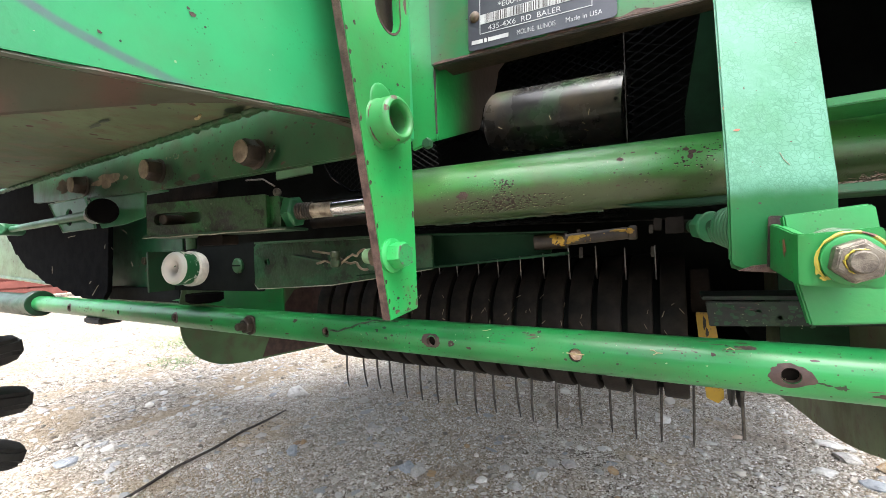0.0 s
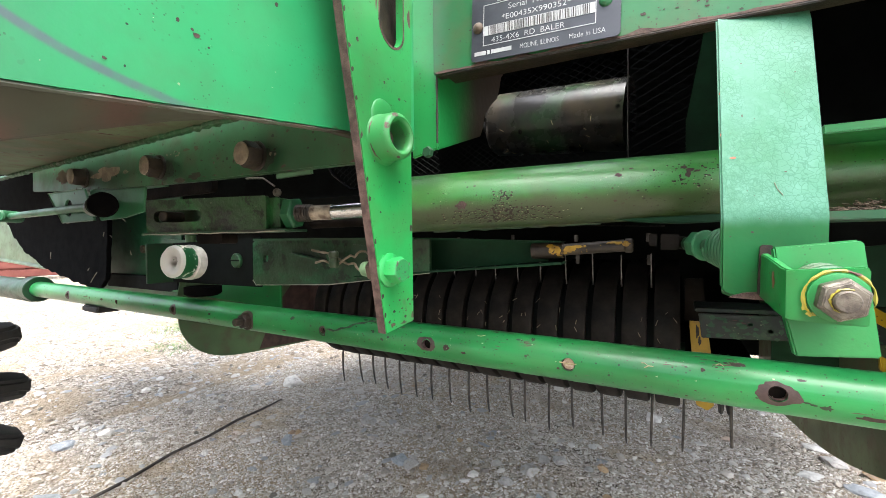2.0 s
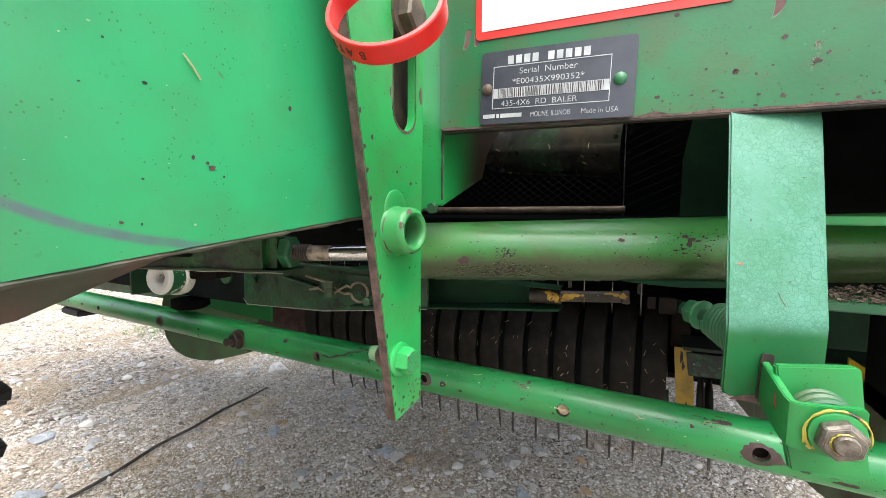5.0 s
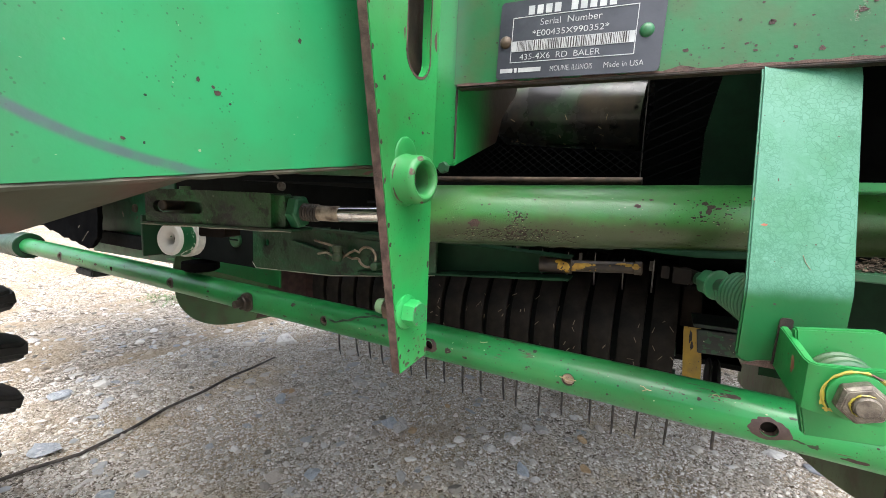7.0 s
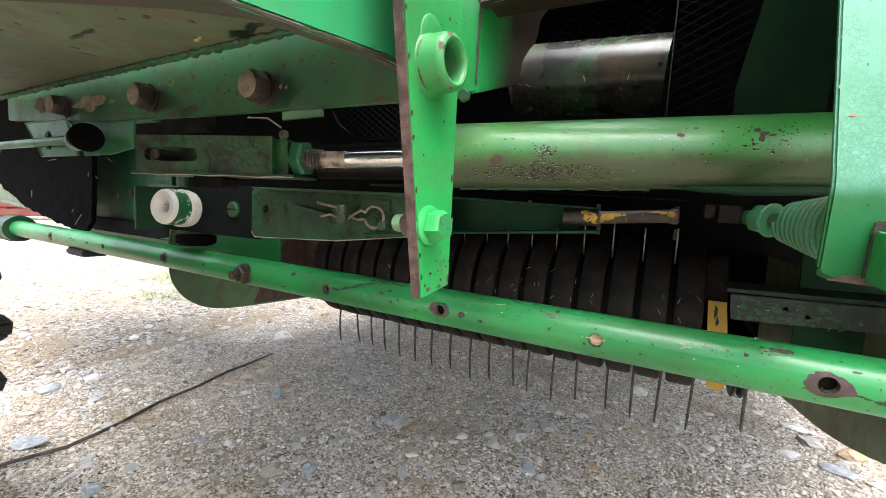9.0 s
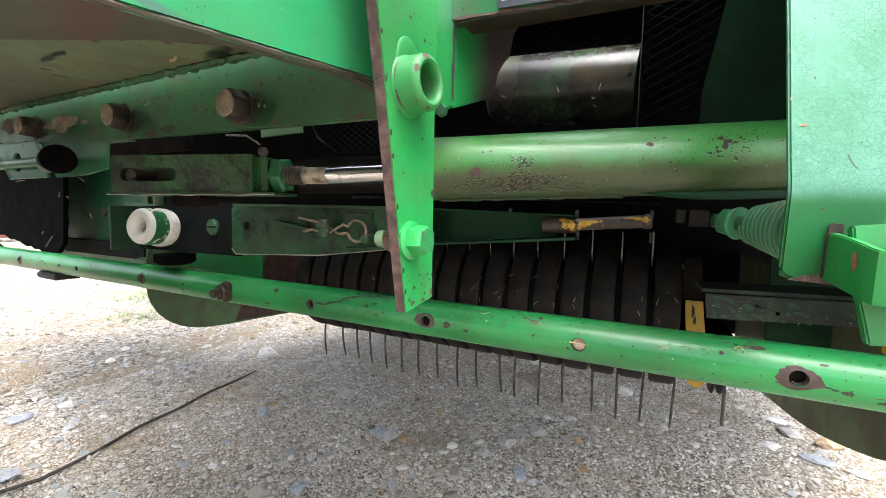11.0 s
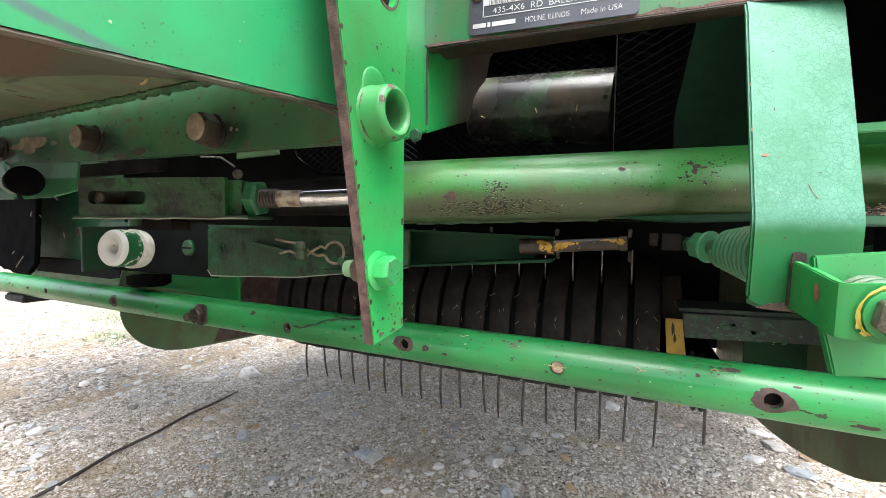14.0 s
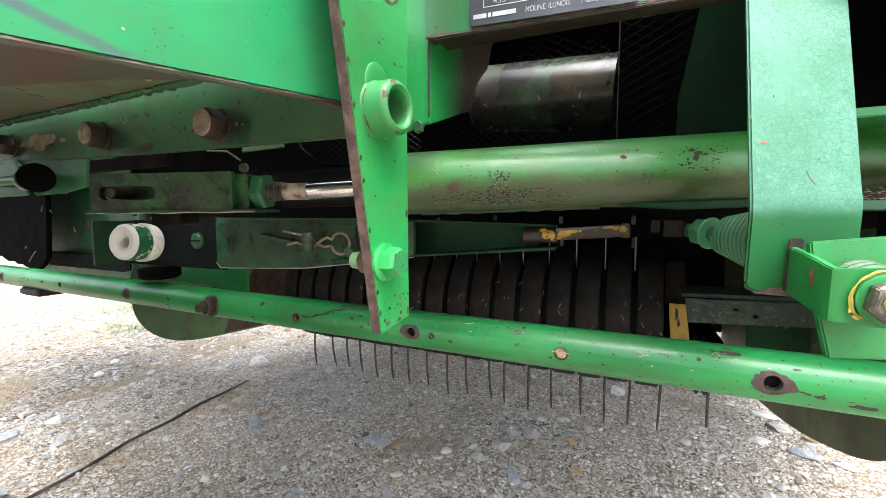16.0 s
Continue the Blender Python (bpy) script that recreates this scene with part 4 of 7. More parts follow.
lathe(bm, (-0.075, 0.267, 0.767), (1, -0.08, 0), [(-0.001, 0.0163), (0.0010, 0.0150), (0.0025, 0.0141), (0.0115, 0.0137), (0.0135, 0.0131), (0.0146, 0.0120), (0.0150, 0.0108), (0.0146, 0.0097), (0.0135, 0.0089), (0.0115, 0.0085), (0.001, 0.0083), (0.0005, 0.0)], 36, caps=False)
boss = part("boss", bm, m_boss, bar, "short welded pipe boss with an open end")
BA = Vector((1, -0.08, 0)).normalized()
BC = Vector((-0.075, 0.267, 0.767))
BS, BT = Vector((0.08, 1, 0)).normalized(), Vector((0, 0, 1))


def on_boss(u, v):
    """u along the boss from the bar, v round it from the side away from the bar's back edge."""
    a = v / 0.014
    r = float(np.interp(u, (0.0010, 0.0025, 0.0115, 0.0135, 0.0146, 0.0150), (0.0152, 0.0143, 0.0139, 0.0133, 0.0122, 0.0110)))
    return BC + BA * u + (-BS * math.cos(a) + BT * math.sin(a)) * r


bm = B()
bmesh.ops.create_uvsphere(bm, u_segments=24, v_segments=14, radius=1.0)
for v in bm.verts:
    v.co = BC + Vector((0.0, 0.0005, 0.0125)) + Vector((v.co.x * 0.0014, v.co.y * 0.0112, v.co.z * 0.0118))
part("weld_bead", bm, m_boss, boss, "smooth overpainted weld")
spots("bare_chips", boss, m_rust, 31, on_boss, [(0.0143, 0.016, 0.0010, 0.0032), (0.0141, 0.004, 0.0013, 0.0026), (0.0139, -0.020, 0.0007, 0.0016), (0.0120, -0.012, 0.0004, 0.0008), (0.0027, -0.010, 0.0005, 0.0070), (0.0027, 0.004, 0.0004, 0.0060)], "brown bare metal on the rim")
bm = B()
lathe(bm, BC + BA * 0.0012, BA, [(0, 0.0), (0.0003, 0.0081)], 28, caps=False)
part("boss_floor", bm, m_rust, boss, "rusty bottom of the boss")
bm = B()
lathe(bm, BC, BA, [(0.0012, 0.0081), (0.0105, 0.0083)], 32, caps=False)
part("bore", bm, m_stain2, boss, "brown stained bore of the boss")
bm = B()
hexa(bm, (-0.075, 0.271, 0.6875), (1, -0.05, 0.02), 0.0083, 0.011, 0.0105)
lower = part("bolt", bm, m_bar, bar, "green overpainted flange bolt")
bm = B()
lathe(bm, (-0.0640, 0.2704, 0.6877), (1, -0.05, 0.02), [(0, 0.0070), (0.0005, 0.0066)], 20)
part("bolt_face", bm, m_stain2, lower, "scraped bolt face")
spots("bare_chips", lower, m_nut, 35, lambda u, v: Vector((-0.0633, u, v)), [(0.2645, 0.692, 0.0010, 0.0016), (0.2665, 0.683, 0.0014, 0.0008), (0.2755, 0.6835, 0.0012, 0.0012), (0.2765, 0.6915, 0.0008, 0.0014)], "paint scraped off the corners")
bm = B()
hexa(bm, (-0.081, 0.272, 0.6875), (-1, 0.05, 0), 0.0082, 0.010)
part("nut", bm, m_boltbrown, lower, "brown nut on the bolt", 0.0004)
bm = B()
lathe(bm, (-0.0905, 0.2725, 0.6875), (-1, 0.05, 0), [(0, 0.0050), (0.003, 0.0050), (0.0055, 0.0046), (0.0065, 0.0030)], 18)
part("stud", bm, m_lightdrum, lower, "pale green tapered stud end")
bm = B()
lathe(bm, (-0.075, 0.277, 0.893), (1, 0, 0), [(0, 0.0140), (0.002, 0.0140), (0.0022, 0.0128)], 28)
hexa(bm, (-0.0728, 0.277, 0.893), (1, 0, 0), 0.0105, 0.010)
part("slot_bolt", bm, m_boltbrown, bar, "grey washer and bolt in the slot")

# red rubber ring hung over the slot bolt
ring = thing("rubber_ring", (-0.060, 0.232, 0.848), "bright red rubber wristband hung in front of the bar", "rubber band")
RW = Vector((-0.26, 0.84, -0.47)).normalized()
RA = Vector((0.95, 0.30, 0.0)).normalized()
RB = RA.cross(RW).normalized()
RR0, RWID = 0.0262, 0.0098
RC = Vector((-0.0408, 0.2022, 0.8439)) + RB * RR0
bm = B()
loops = []
for k in range(72):
    a = 2 * math.pi * k / 72
    d = RA * math.cos(a) + RB * math.sin(a)
    prof = ((0.0, -0.0008), (0.0, -0.0001), (0.0006, 0.0004), (RWID - 0.0006, 0.0004), (RWID, -0.0001), (RWID, -0.0018), (0.0, -0.0018))
    loops.append([bm.verts.new(RC + d * (RR0 + h) + RW * w) for w, h in prof])
for k in range(72):
    a, b = loops[k], loops[(k + 1) % 72]
    for i in range(7):
        bm.faces.new((a[i], a[(i + 1) % 7], b[(i + 1) % 7], b[i]))
part("band", bm, m_redband, ring)
for letter, ang in zip("BATT", (15, 28, 40, 52)):
    a = radians(ang)
    d = -RA * math.sin(a) - RB * math.cos(a)
    tan = -RA * math.cos(a) + RB * math.sin(a)
    lettering("letter", letter, 0.0056, RC + d * (RR0 + 0.0006) - tan * 0.0019 + RW * 0.0028, tan, RW, ring, m_ink)

# ---- front beam and its end plate ----
beam = thing("front_beam", (0.3, 0.40, 0.846), "weathered green front frame beam with rusty lower edge", "frame beam", kind="structure")
BU = Vector((1, 0.05, 0)).normalized()
BO = Vector((0, 0.375, 0))
bm = B()
slab(bm, [(-0.101, 0.8465), (0.06, 0.8435), (0.30, 0.839), (0.95, 0.827), (0.95, 1.25), (-0.101, 1.25)], -0.009, BO, BU, (0, 0, 1))
part("web", bm, m_beam, beam, "", 0.0012)
bm = B()
slab(bm, [(-0.100, 0.009), (0.95, 0.009), (0.95, 0.042), (-0.100, 0.042)], 0.007, BO + Vector((0, 0, 0.853)), BU, (-0.05, 1, 0))
part("lower_flange", bm, m_boltdark, beam, "brown dusty lower flange")
rng = random.Random(5)
bm = B()
edge = [(-0.098 + 0.0052 * k, 0.8463 - 0.0188 * (-0.098 + 0.0052 * k + 0.1)) for k in range(120)]
top = [(u, v + 0.0005 + 0.0035 * max(0.0, noise.noise((u * 60, 0, 0)) + 0.25) + 0.001 * rng.random()) for u, v in edge]
slab(bm, [(u, v + 0.0001) for u, v in edge] + top[::-1], 0.0004, BO + Vector((0, 0.0002, 0)), BU, (0, 0, 1))
part("rust_line", bm, m_rust, beam, "flaking rusty lower edge")
bm = B()
slab(bm, [(u, v - 0.0016) for u, v in edge[::8]] + [(u, v + 0.0004) for u, v in edge[::-8]], -0.0092, BO + Vector((0, -0.0001, 0)), BU, (0, 0, 1))
part("worn_edge", bm, m_boltdark, beam, "brown greasy underside of the edge", 0.0006)

def on_beam(u, v):
    return BO + BU * u + Vector((0, -0.0003, v))


def low_edge(u, v):
    return max(0.04, 1.0 - (v - 0.84) / 0.045)


spots("bare_chips", beam, m_chip, 9, on_beam, [(0.069, 0.907, 0.0016, 0.0014), (0.126, 0.884, 0.0018, 0.0016), (0.06, 0.856, 0.0018, 0.0014), (0.127, 0.850, 0.0016, 0.0016), (0.103, 0.867, 0.002, 0.0016), (0.142, 0.868, 0.002, 0.0014), (0.147, 0.872, 0.0014, 0.001)] + speckle(10, 60, 0.05, 0.32, 0.843, 0.90, 0.0004, 0.0014, 2.0, low_edge), "brown chips")
spots("speckling", beam, m_fleck, 11, on_beam, speckle(12, 190, -0.095, 0.35, 0.843, 0.95, 0.0002, 0.0009, 2.0, low_edge), "tiny dark flecks")

end_plate = thing("beam_end_plate", (-0.105, 0.42, 0.787), "green angle plate at the beam end with brown stained inner face", "bracket", kind="structure")
bm = B()
slab(bm, [(0.378, 0.7845), (0.440, 0.806), (0.4675, 0.8155), (0.4735, 0.826), (0.4790, 0.840), (0.496, 0.856), (0.513, 0.868), (0.520, 0.879), (0.527, 0.897), (0.56, 0.925), (0.56, 1.2), (0.378, 1.2)], 0.006, (-0.107, 0, 0), (0, 1, 0), (0, 0, 1))
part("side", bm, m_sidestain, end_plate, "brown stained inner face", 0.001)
bm = B()
slab(bm, [(-0.128, 0.780), (-0.1015, 0.7865), (-0.1015, 1.2), (-0.128, 1.2)], -0.0045, (0, 0.3775, 0), (1, 0, 0), (0, 0, 1))
part("front_strip", bm, m_green, end_plate, "", 0.0008)
bm = B()
sweep(bm, [(-0.1005, 0.3755, 0.79 + 0.012 * k + 0.002 * math.sin(k * 2.1)) for k in range(12)], [0.0009 + 0.0005 * math.sin(k * 3.3) for k in range(12)], 8)
part("weld_seam", bm, m_pit, end_plate, "rusty dark seam")
bm = B()
hexa(bm, (-0.110, 0.377, 0.783), (0, -1, 0), 0.005, 0.006)
part("small_bolt", bm, m_grimy, end_plate)

# ---- identification plate on the beam ----
plate = thing("identification_plate", (-0.0095, 0.372, 0.85), "black riveted identification plate with silver print and barcode", "nameplate")
PU = Vector((1, 0.05, -0.032)).normalized()
PV = (Vector((0.032, 0, 1)) - PU * Vector((0.032, 0, 1)).dot(PU)).normalized()
PN = PU.cross(PV)
PO = Vector((-0.0645, 0.3702, 0.8478)) + PN * 0.0004
bm = B()
slab(bm, rounded(0, 0.1105, 0, 0.0545, 0.003), 0.0008, PO, PU, PV)
part("face", bm, m_plate, plate, "black anodised plate", 0.0003)
PP = PO + PN * 0.0009


def at(u, v):
    return PP + PU * u + PV * v


def strokes(name, rects, material=m_letter):
    bm = B()
    for u0, u1, v0, v1 in rects:
        slab(bm, [(u0, v0), (u1, v0), (u1, v1), (u0, v1)], 0.0002, PP, PU, PV)
    return part(name, bm, material, plate)


for k in range(9):
    u = 0.021 + 0.0062 * k + (0.0052 if k > 3 else 0.0)
    strokes("maker_bar", [(u, u + 0.0044, 0.0440, 0.0500)])
for rect in ((0.010, 0.0945, 0.0425, 0.0430), (0.010, 0.0945, 0.0115, 0.0120), (0.010, 0.0105, 0.012, 0.0425), (0.094, 0.0945, 0.012, 0.0425)):
    strokes("border_line", [rect])
lettering("letters", "Serial  Number", 0.0062, at(0.030, 0.0363), PU, PV, plate, m_letter, 0.042)
lettering("letters", "*E00435X990352*", 0.0058, at(0.025, 0.0290), PU, PV, plate, m_letter, 0.052)
strokes("barcode_ground", [(0.0107, 0.0938, 0.0192, 0.0265)])
rng = random.Random(8)
u, rects = 0.0145, []
while u < 0.091:
    w = rng.choice((0.0004, 0.0004, 0.0009))
    rects.append((u, u + w, 0.0195, 0.0262))
    u += w + rng.choice((0.0005, 0.0009))
bm = B()
for u0, u1, v0, v1 in rects:
    slab(bm, [(u0, v0), (u1, v0), (u1, v1), (u0, v1)], 0.0002, PP + PN * 0.0002, PU, PV)
part("barcode", bm, m_ink, plate)
lettering("letters", "435-4X6  RD  BALER", 0.0058, at(0.017, 0.0133), PU, PV, plate, m_letter, 0.056)
for u0, u1 in ((0.003, 0.0125), (0.0138, 0.0158), (0.0170, 0.0335)):
    strokes("maker_bar", [(u0, u1, 0.0046, 0.0076)])
lettering("letters", "MOLINE, ILLINOIS", 0.0052, at(0.040, 0.0042), PU, PV, plate, m_letter, 0.029)
lettering("letters", "Made in USA", 0.0052, at(0.076, 0.0042), PU, PV, plate, m_letter, 0.025)
for u, v, mt in ((0.0055, 0.0265, m_boltbrown), (0.1005, 0.0260, m_springgreen)):
    bm = B()
    lathe(bm, at(u, v) - PN * 0.0008, PN, [(0, 0.0046), (0.0012, 0.0044), (0.0026, 0.0034), (0.0034, 0.0018), (0.0036, 0.0001)], 20)
    part("rivet", bm, mt, plate, "domed rivet")

sign = thing("warning_sign", (0.02, 0.374, 0.912), "white warning decal with red border on the beam", "sign")
SO = Vector((-0.069, 0.3712, 0.913)) + PN * 0.0003
SU, SV = Vector((1, 0.05, -0.02)).normalized(), Vector((0.0, 0, 1))
bm = B()
slab(bm, rounded(0, 0.17, 0, 0.11, 0.004), 0.0004, SO, SU, SV)
part("border", bm, m_red, sign, "red border")
bm = B()
slab(bm, [(0.005, 0.006), (0.165, 0.006), (0.165, 0.105), (0.005, 0.105)], 0.0004, SO + PN * 0.0005, SU, SV)
part("field", bm, m_white, sign, "white field")

# ---- bent strap and spring clamp ----
strap = thing("bent_strap", (0.125, 0.35, 0.67), "bent green steel strap with crazed shiny paint", "strap")
SX = Vector((0.955, 0.297, 0.0))
bm = B()
dense = [(0.400, 0.875), (0.375, 0.835), (0.358, 0.780), (0.3425, 0.7290), (0.3400, 0.7220), (0.3388, 0.7175), (0.3388, 0.7130), (0.343, 0.672)]
front = [Vector((0.1005, y, z)) for y, z in dense]
norms = []
for i in range(len(dense)):
    a, b = dense[max(i - 1, 0)], dense[min(i + 1, len(dense) - 1)]
    d = Vector((0, b[0] - a[0], b[1] - a[1])).normalized()
    norms.append(Vector((0, -d.z, d.y)))
W = 0.0505
n_front = [p for p in front]
back = [p + n * (0.005 if n.y > 0 else -0.005) for p, n in zip(front, norms)]
rows = []
across = (0.0, 0.002, 0.006, 0.014, 0.030, W)
drop = (0.0052, 0.0022, 0.0006, -0.0004, -0.0026, -0.0042)
for k, (p, q) in enumerate(zip(n_front, back)):
    low = [Vector((0, 0, d)) if k == len(dense) - 1 else Vector() for d in drop]
    rows.append([p + SX * u + e for u, e in zip(across, low)] + [q + SX * u + e for u, e in zip(across[::-1], low[::-1])])
rings(bm, rows)
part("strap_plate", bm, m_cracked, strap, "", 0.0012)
# Flat dark piece laid on the strap in place of the shaded gap at the slot.
bm = B()
slab(bm, [(0.0176, -0.026), (0.0198, -0.026), (0.0202, -0.005), (0.0248, -0.005), (0.0248, 0.0000), (0.0236, 0.0010), (0.0196, 0.0012), (0.0184, 0.0002)], 0.0006, (0.1005, 0.3384, 0.700), SX, (0, -0.12, 1))
part("slot", bm, m_pit, strap, "dark sliver standing in for the shaded slot")

def on_strap(u, v):
    y = np.interp(v, [0.672, 0.7130, 0.7175, 0.7220, 0.7290, 0.780, 0.835], [0.343, 0.3388, 0.3388, 0.3400, 0.3425, 0.358, 0.375])
    return Vector((0.1005, float(y), v)) + SX * u + Vector((0.0, -0.0004, 0.0))


spots("orange_patch", strap, m_orange, 13, on_strap, [(0.0068, 0.750, 0.0017, 0.0011), (0.0008, 0.764, 0.0004, 0.0012), (0.0008, 0.79, 0.0004, 0.0008), (0.019, 0.696, 0.0006, 0.0022)], "orange rust patches")
spots("speckling", strap, m_fleck, 14, on_strap, [(0.0150, 0.708, 0.0009, 0.0006), (0.0120, 0.775, 0.0004, 0.0012)] + speckle(15, 26, 0.002, 0.048, 0.68, 0.83, 0.0002, 0.0006), "tiny dark flecks")
bm = B()
sweep(bm, [on_strap(0.026, 0.735), on_strap(0.0275, 0.731), on_strap(0.030, 0.7275)], 0.00016, 5)
part("straw_bit", bm, m_chaffpale, strap, "bit of straw")
bm = B()
slab(bm, [(0.004, 0.0), (0.0505, -0.004), (0.0505, -0.001), (0.030, 0.001), (0.0175, 0.0032), (0.011, 0.0026), (0.006, 0.001)], 0.0005, (0.1005, 0.3426, 0.6722), SX, (0, 0, 1))
part("worn_bottom", bm, m_rust, strap, "worn brown bottom edge")

AX = Vector((0.06, -0.99, -0.06)).normalized()
clamp = thing("spring_clamp", (0.13, 0.32, 0.65), "green folded clamp bracket with spring-loaded bolt", "clamp")
CU = Vector((0.998, 0.05, 0.0)).normalized()
CV = AX.cross(CU) * -1
if CV.z < 0:
    CV = -CV
NUT = Vector((0.1390, 0.3030, 0.6792))


def lean(x, y, z, k=1.0):
    return Vector((x, y - 0.06 * k * (z - 0.679), z))


bm = B()
stations = [((0.1185, 0.350), 0.6970, 0.6730, 0.0), ((0.1192, 0.328), 0.6950, 0.6712, 0.2), ((0.1202, 0.314), 0.6928, 0.6695, 0.7), ((0.1210, 0.3085), 0.6915, 0.6687, 1.0),
            ((0.1222, 0.3052), 0.6908, 0.6682, 1.0), ((0.1245, 0.3038), 0.6906, 0.6680, 1.0), ((0.1275, 0.3035), 0.6908, 0.6678, 1.0), ((0.138, 0.3038), 0.6915, 0.6672, 1.0), ((0.1482, 0.3044), 0.6925, 0.6670, 1.0), ((0.1497, 0.3045), 0.6912, 0.6670, 1.0)]
loops = []
for k, ((x, y), zt, zb, f) in enumerate(stations):
    a, b = stations[max(k - 1, 0)][0], stations[min(k + 1, len(stations) - 1)][0]
    d = Vector((b[0] - a[0], b[1] - a[1], 0)).normalized()
    inn = Vector((-d.y, d.x, 0)) * 0.0036
    loops.append([lean(x, y, zb, f), lean(x, y, zt, f), lean(x, y, zt, f) + inn, lean(x, y, zb, f) + inn])
rings(bm, loops)
part("folded_plate", bm, m_green, clamp, "folded side and front of the clamp", 0.0007)
bm = B()
slab(bm, [(0.0, 0.0), (0.0325, 0.0035), (0.0345, 0.0015), (0.0400, -0.051), (0.0085, -0.053), (0.0035, -0.030)], -0.0052, Vector((0.1212, 0.3268, 0.7002)), Vector((0.988, 0.12, 0.0)), (0, 0.06, 1))
part("back_flange", bm, m_green, clamp, "tall back plate of the clamp", 0.0008)


def on_web(u, v):
    return Vector((float(np.interp(u, (0.308, 0.314, 0.328, 0.35), (0.1209, 0.1200, 0.1190, 0.1183))), u, v))


spots("bare_chips", clamp, m_orange, 41, on_web, [(0.3175, 0.6850, 0.0024, 0.0044), (0.3180, 0.6818, 0.0012, 0.0016), (0.3245, 0.6875, 0.0006, 0.0005)], "tan chip on the clamp side")
CT = (Vector((0, 0, 1)) - AX * AX.z).normalized()
CS = AX.cross(CT) * -1
if CS.x < 0:
    CS = -CS


def on_front(u, v):
    return NUT + AX * 0.0009 + CS * u + CT * v


def ragged_ring(name, ri, ro, a0, a1, lift, seed, label):
    """A torn smear of paint round the nut."""
    bm = B()
    n = 46
    rows = []
    for k in range(n):
        a = radians(a0 + (a1 - a0) * k / (n - 1))
        e = min(1.0, k / 4, (n - 1 - k) / 4)
        mid = (ri + ro) / 2 + 0.0004 * noise.noise((k * 0.35, seed, 0))
        half = (ro - ri) / 2 * max(0.04, e * (0.85 + 0.7 * noise.noise((k * 0.3, 0, seed + 0.5))))
        c = math.cos(a), math.sin(a)
        rows.append([bm.verts.new(NUT + AX * lift + (CS * c[0] + CT * c[1]) * (mid - half)), bm.verts.new(NUT + AX * (lift + 0.0004) + (CS * c[0] + CT * c[1]) * mid), bm.verts.new(NUT + AX * lift + (CS * c[0] + CT * c[1]) * (mid + half))])
    for a, b in zip(rows, rows[1:]):
        for i in range(2):
            bm.faces.new((a[i], a[i + 1], b[i + 1], b[i]))
    part(name, bm, m_paintmark, clamp, label)


ragged_ring("paint_mark", 0.0109, 0.0124, -20, 225, 0.0009, 1, "torn yellow paint ring round the washer")
ragged_ring("paint_mark", 0.0046, 0.0056, 60, 250, 0.0091, 5, "yellow paint smear round the bolt end")
spots("paint_flakes", clamp, m_paintmark, 42, on_front, [(-0.0112, -0.004, 0.0011, 0.0020), (-0.009, -0.0078, 0.0020, 0.0010)], "yellow paint flakes")
bm = B()
lathe(bm, NUT, AX, [(0, 0.0106), (0.0016, 0.0106), (0.0020, 0.0098)], 32)
part("washer", bm, m_green, clamp, "green washer")
bm = B()
lathe(bm, NUT + AX * 0.0018, AX, [(0, 0.0086), (0.0010, 0.0093), (0.0052, 0.0093), (0.0068, 0.0079), (0.0070, 0.0045)], 6, 0.35)
part("nut", bm, m_nut, clamp, "worn bare nut with paint traces", 0.0004)
bm = B()
lathe(bm, NUT + AX * 0.006, AX, [(0, 0.0046), (0.0044, 0.0046), (0.0052, 0.0040)], 24)
part("bolt_end", bm, m_nut, clamp, "bare round bolt end")
bm = B()
coil(bm, NUT - AX * 0.0055, NUT - AX * 0.0235, 0.0108, 0.0021, 3.5, 8, 24)
part("front_spring", bm, m_springgreen, clamp, "overpainted coil spring")
REAR = Vector((0.0940, 0.448, 0.7000))
AY = Vector((-0.62, 0.77, 0.08)).normalized()
bm = B()
rod(bm, NUT, NUT - AX * 0.05, 0.0055, 14)
part("bolt_shank", bm, m_grimy, clamp)
bm = B()
rod(bm, REAR - AY * 0.055, REAR + AY * 0.012, 0.0055, 14)
part("rear_shank", bm, m_grimy, clamp)
bm = B()
coil(bm, REAR - AY * 0.0190, REAR - AY * 0.062, lambda q: 0.0122 + 0.0075 * min(1.0, 1.5 * q), 0.0014, 11.5, 8, 24)
part("rear_spring", bm, m_springgreen, clamp, "green coil spring behind the strap")
bm = B()
lathe(bm, REAR - AY * 0.0080, AY, [(0, 0.0114), (0.0014, 0.0120), (0.0024, 0.0114), (0.0030, 0.0100)], 28)
lathe(bm, REAR - AY * 0.0055, AY, [(0, 0.0104), (0.0090, 0.0104), (0.0112, 0.0088)], 6, 0.2)
part("rear_nut", bm, m_leftgreen, clamp, "green flange nut", 0.0004)
bm = B()
rod(bm, REAR + AY * 0.006, REAR + AY * 0.030, 0.0054, 14)
slab(bm, rounded(-0.019, -0.006, -0.005, 0.008, 0.001), 0.008, REAR + AY * 0.012, (1, 0.05, 0), (0, 0, 1))
slab(bm, rounded(-0.027, -0.021, -0.002, 0.008, 0.001), 0.008, REAR + AY * 0.013, (1, 0.05, 0), (0, 0, 1))
part("anchor", bm, m_band, clamp, "brown rusty bolt end", 0.0006)

# ---- hydraulic cylinder with rod and slotted clevis ----
cylinder = thing("hydraulic_cylinder", (-0.1, 0.42, 0.715), "green hydraulic cylinder with chipped oily paint and chrome rod", "hydraulic cylinder")


def axis_at(x):
    return Vector((x, 0.448 + 0.27 * x, 0.7465 + 0.034 * x))


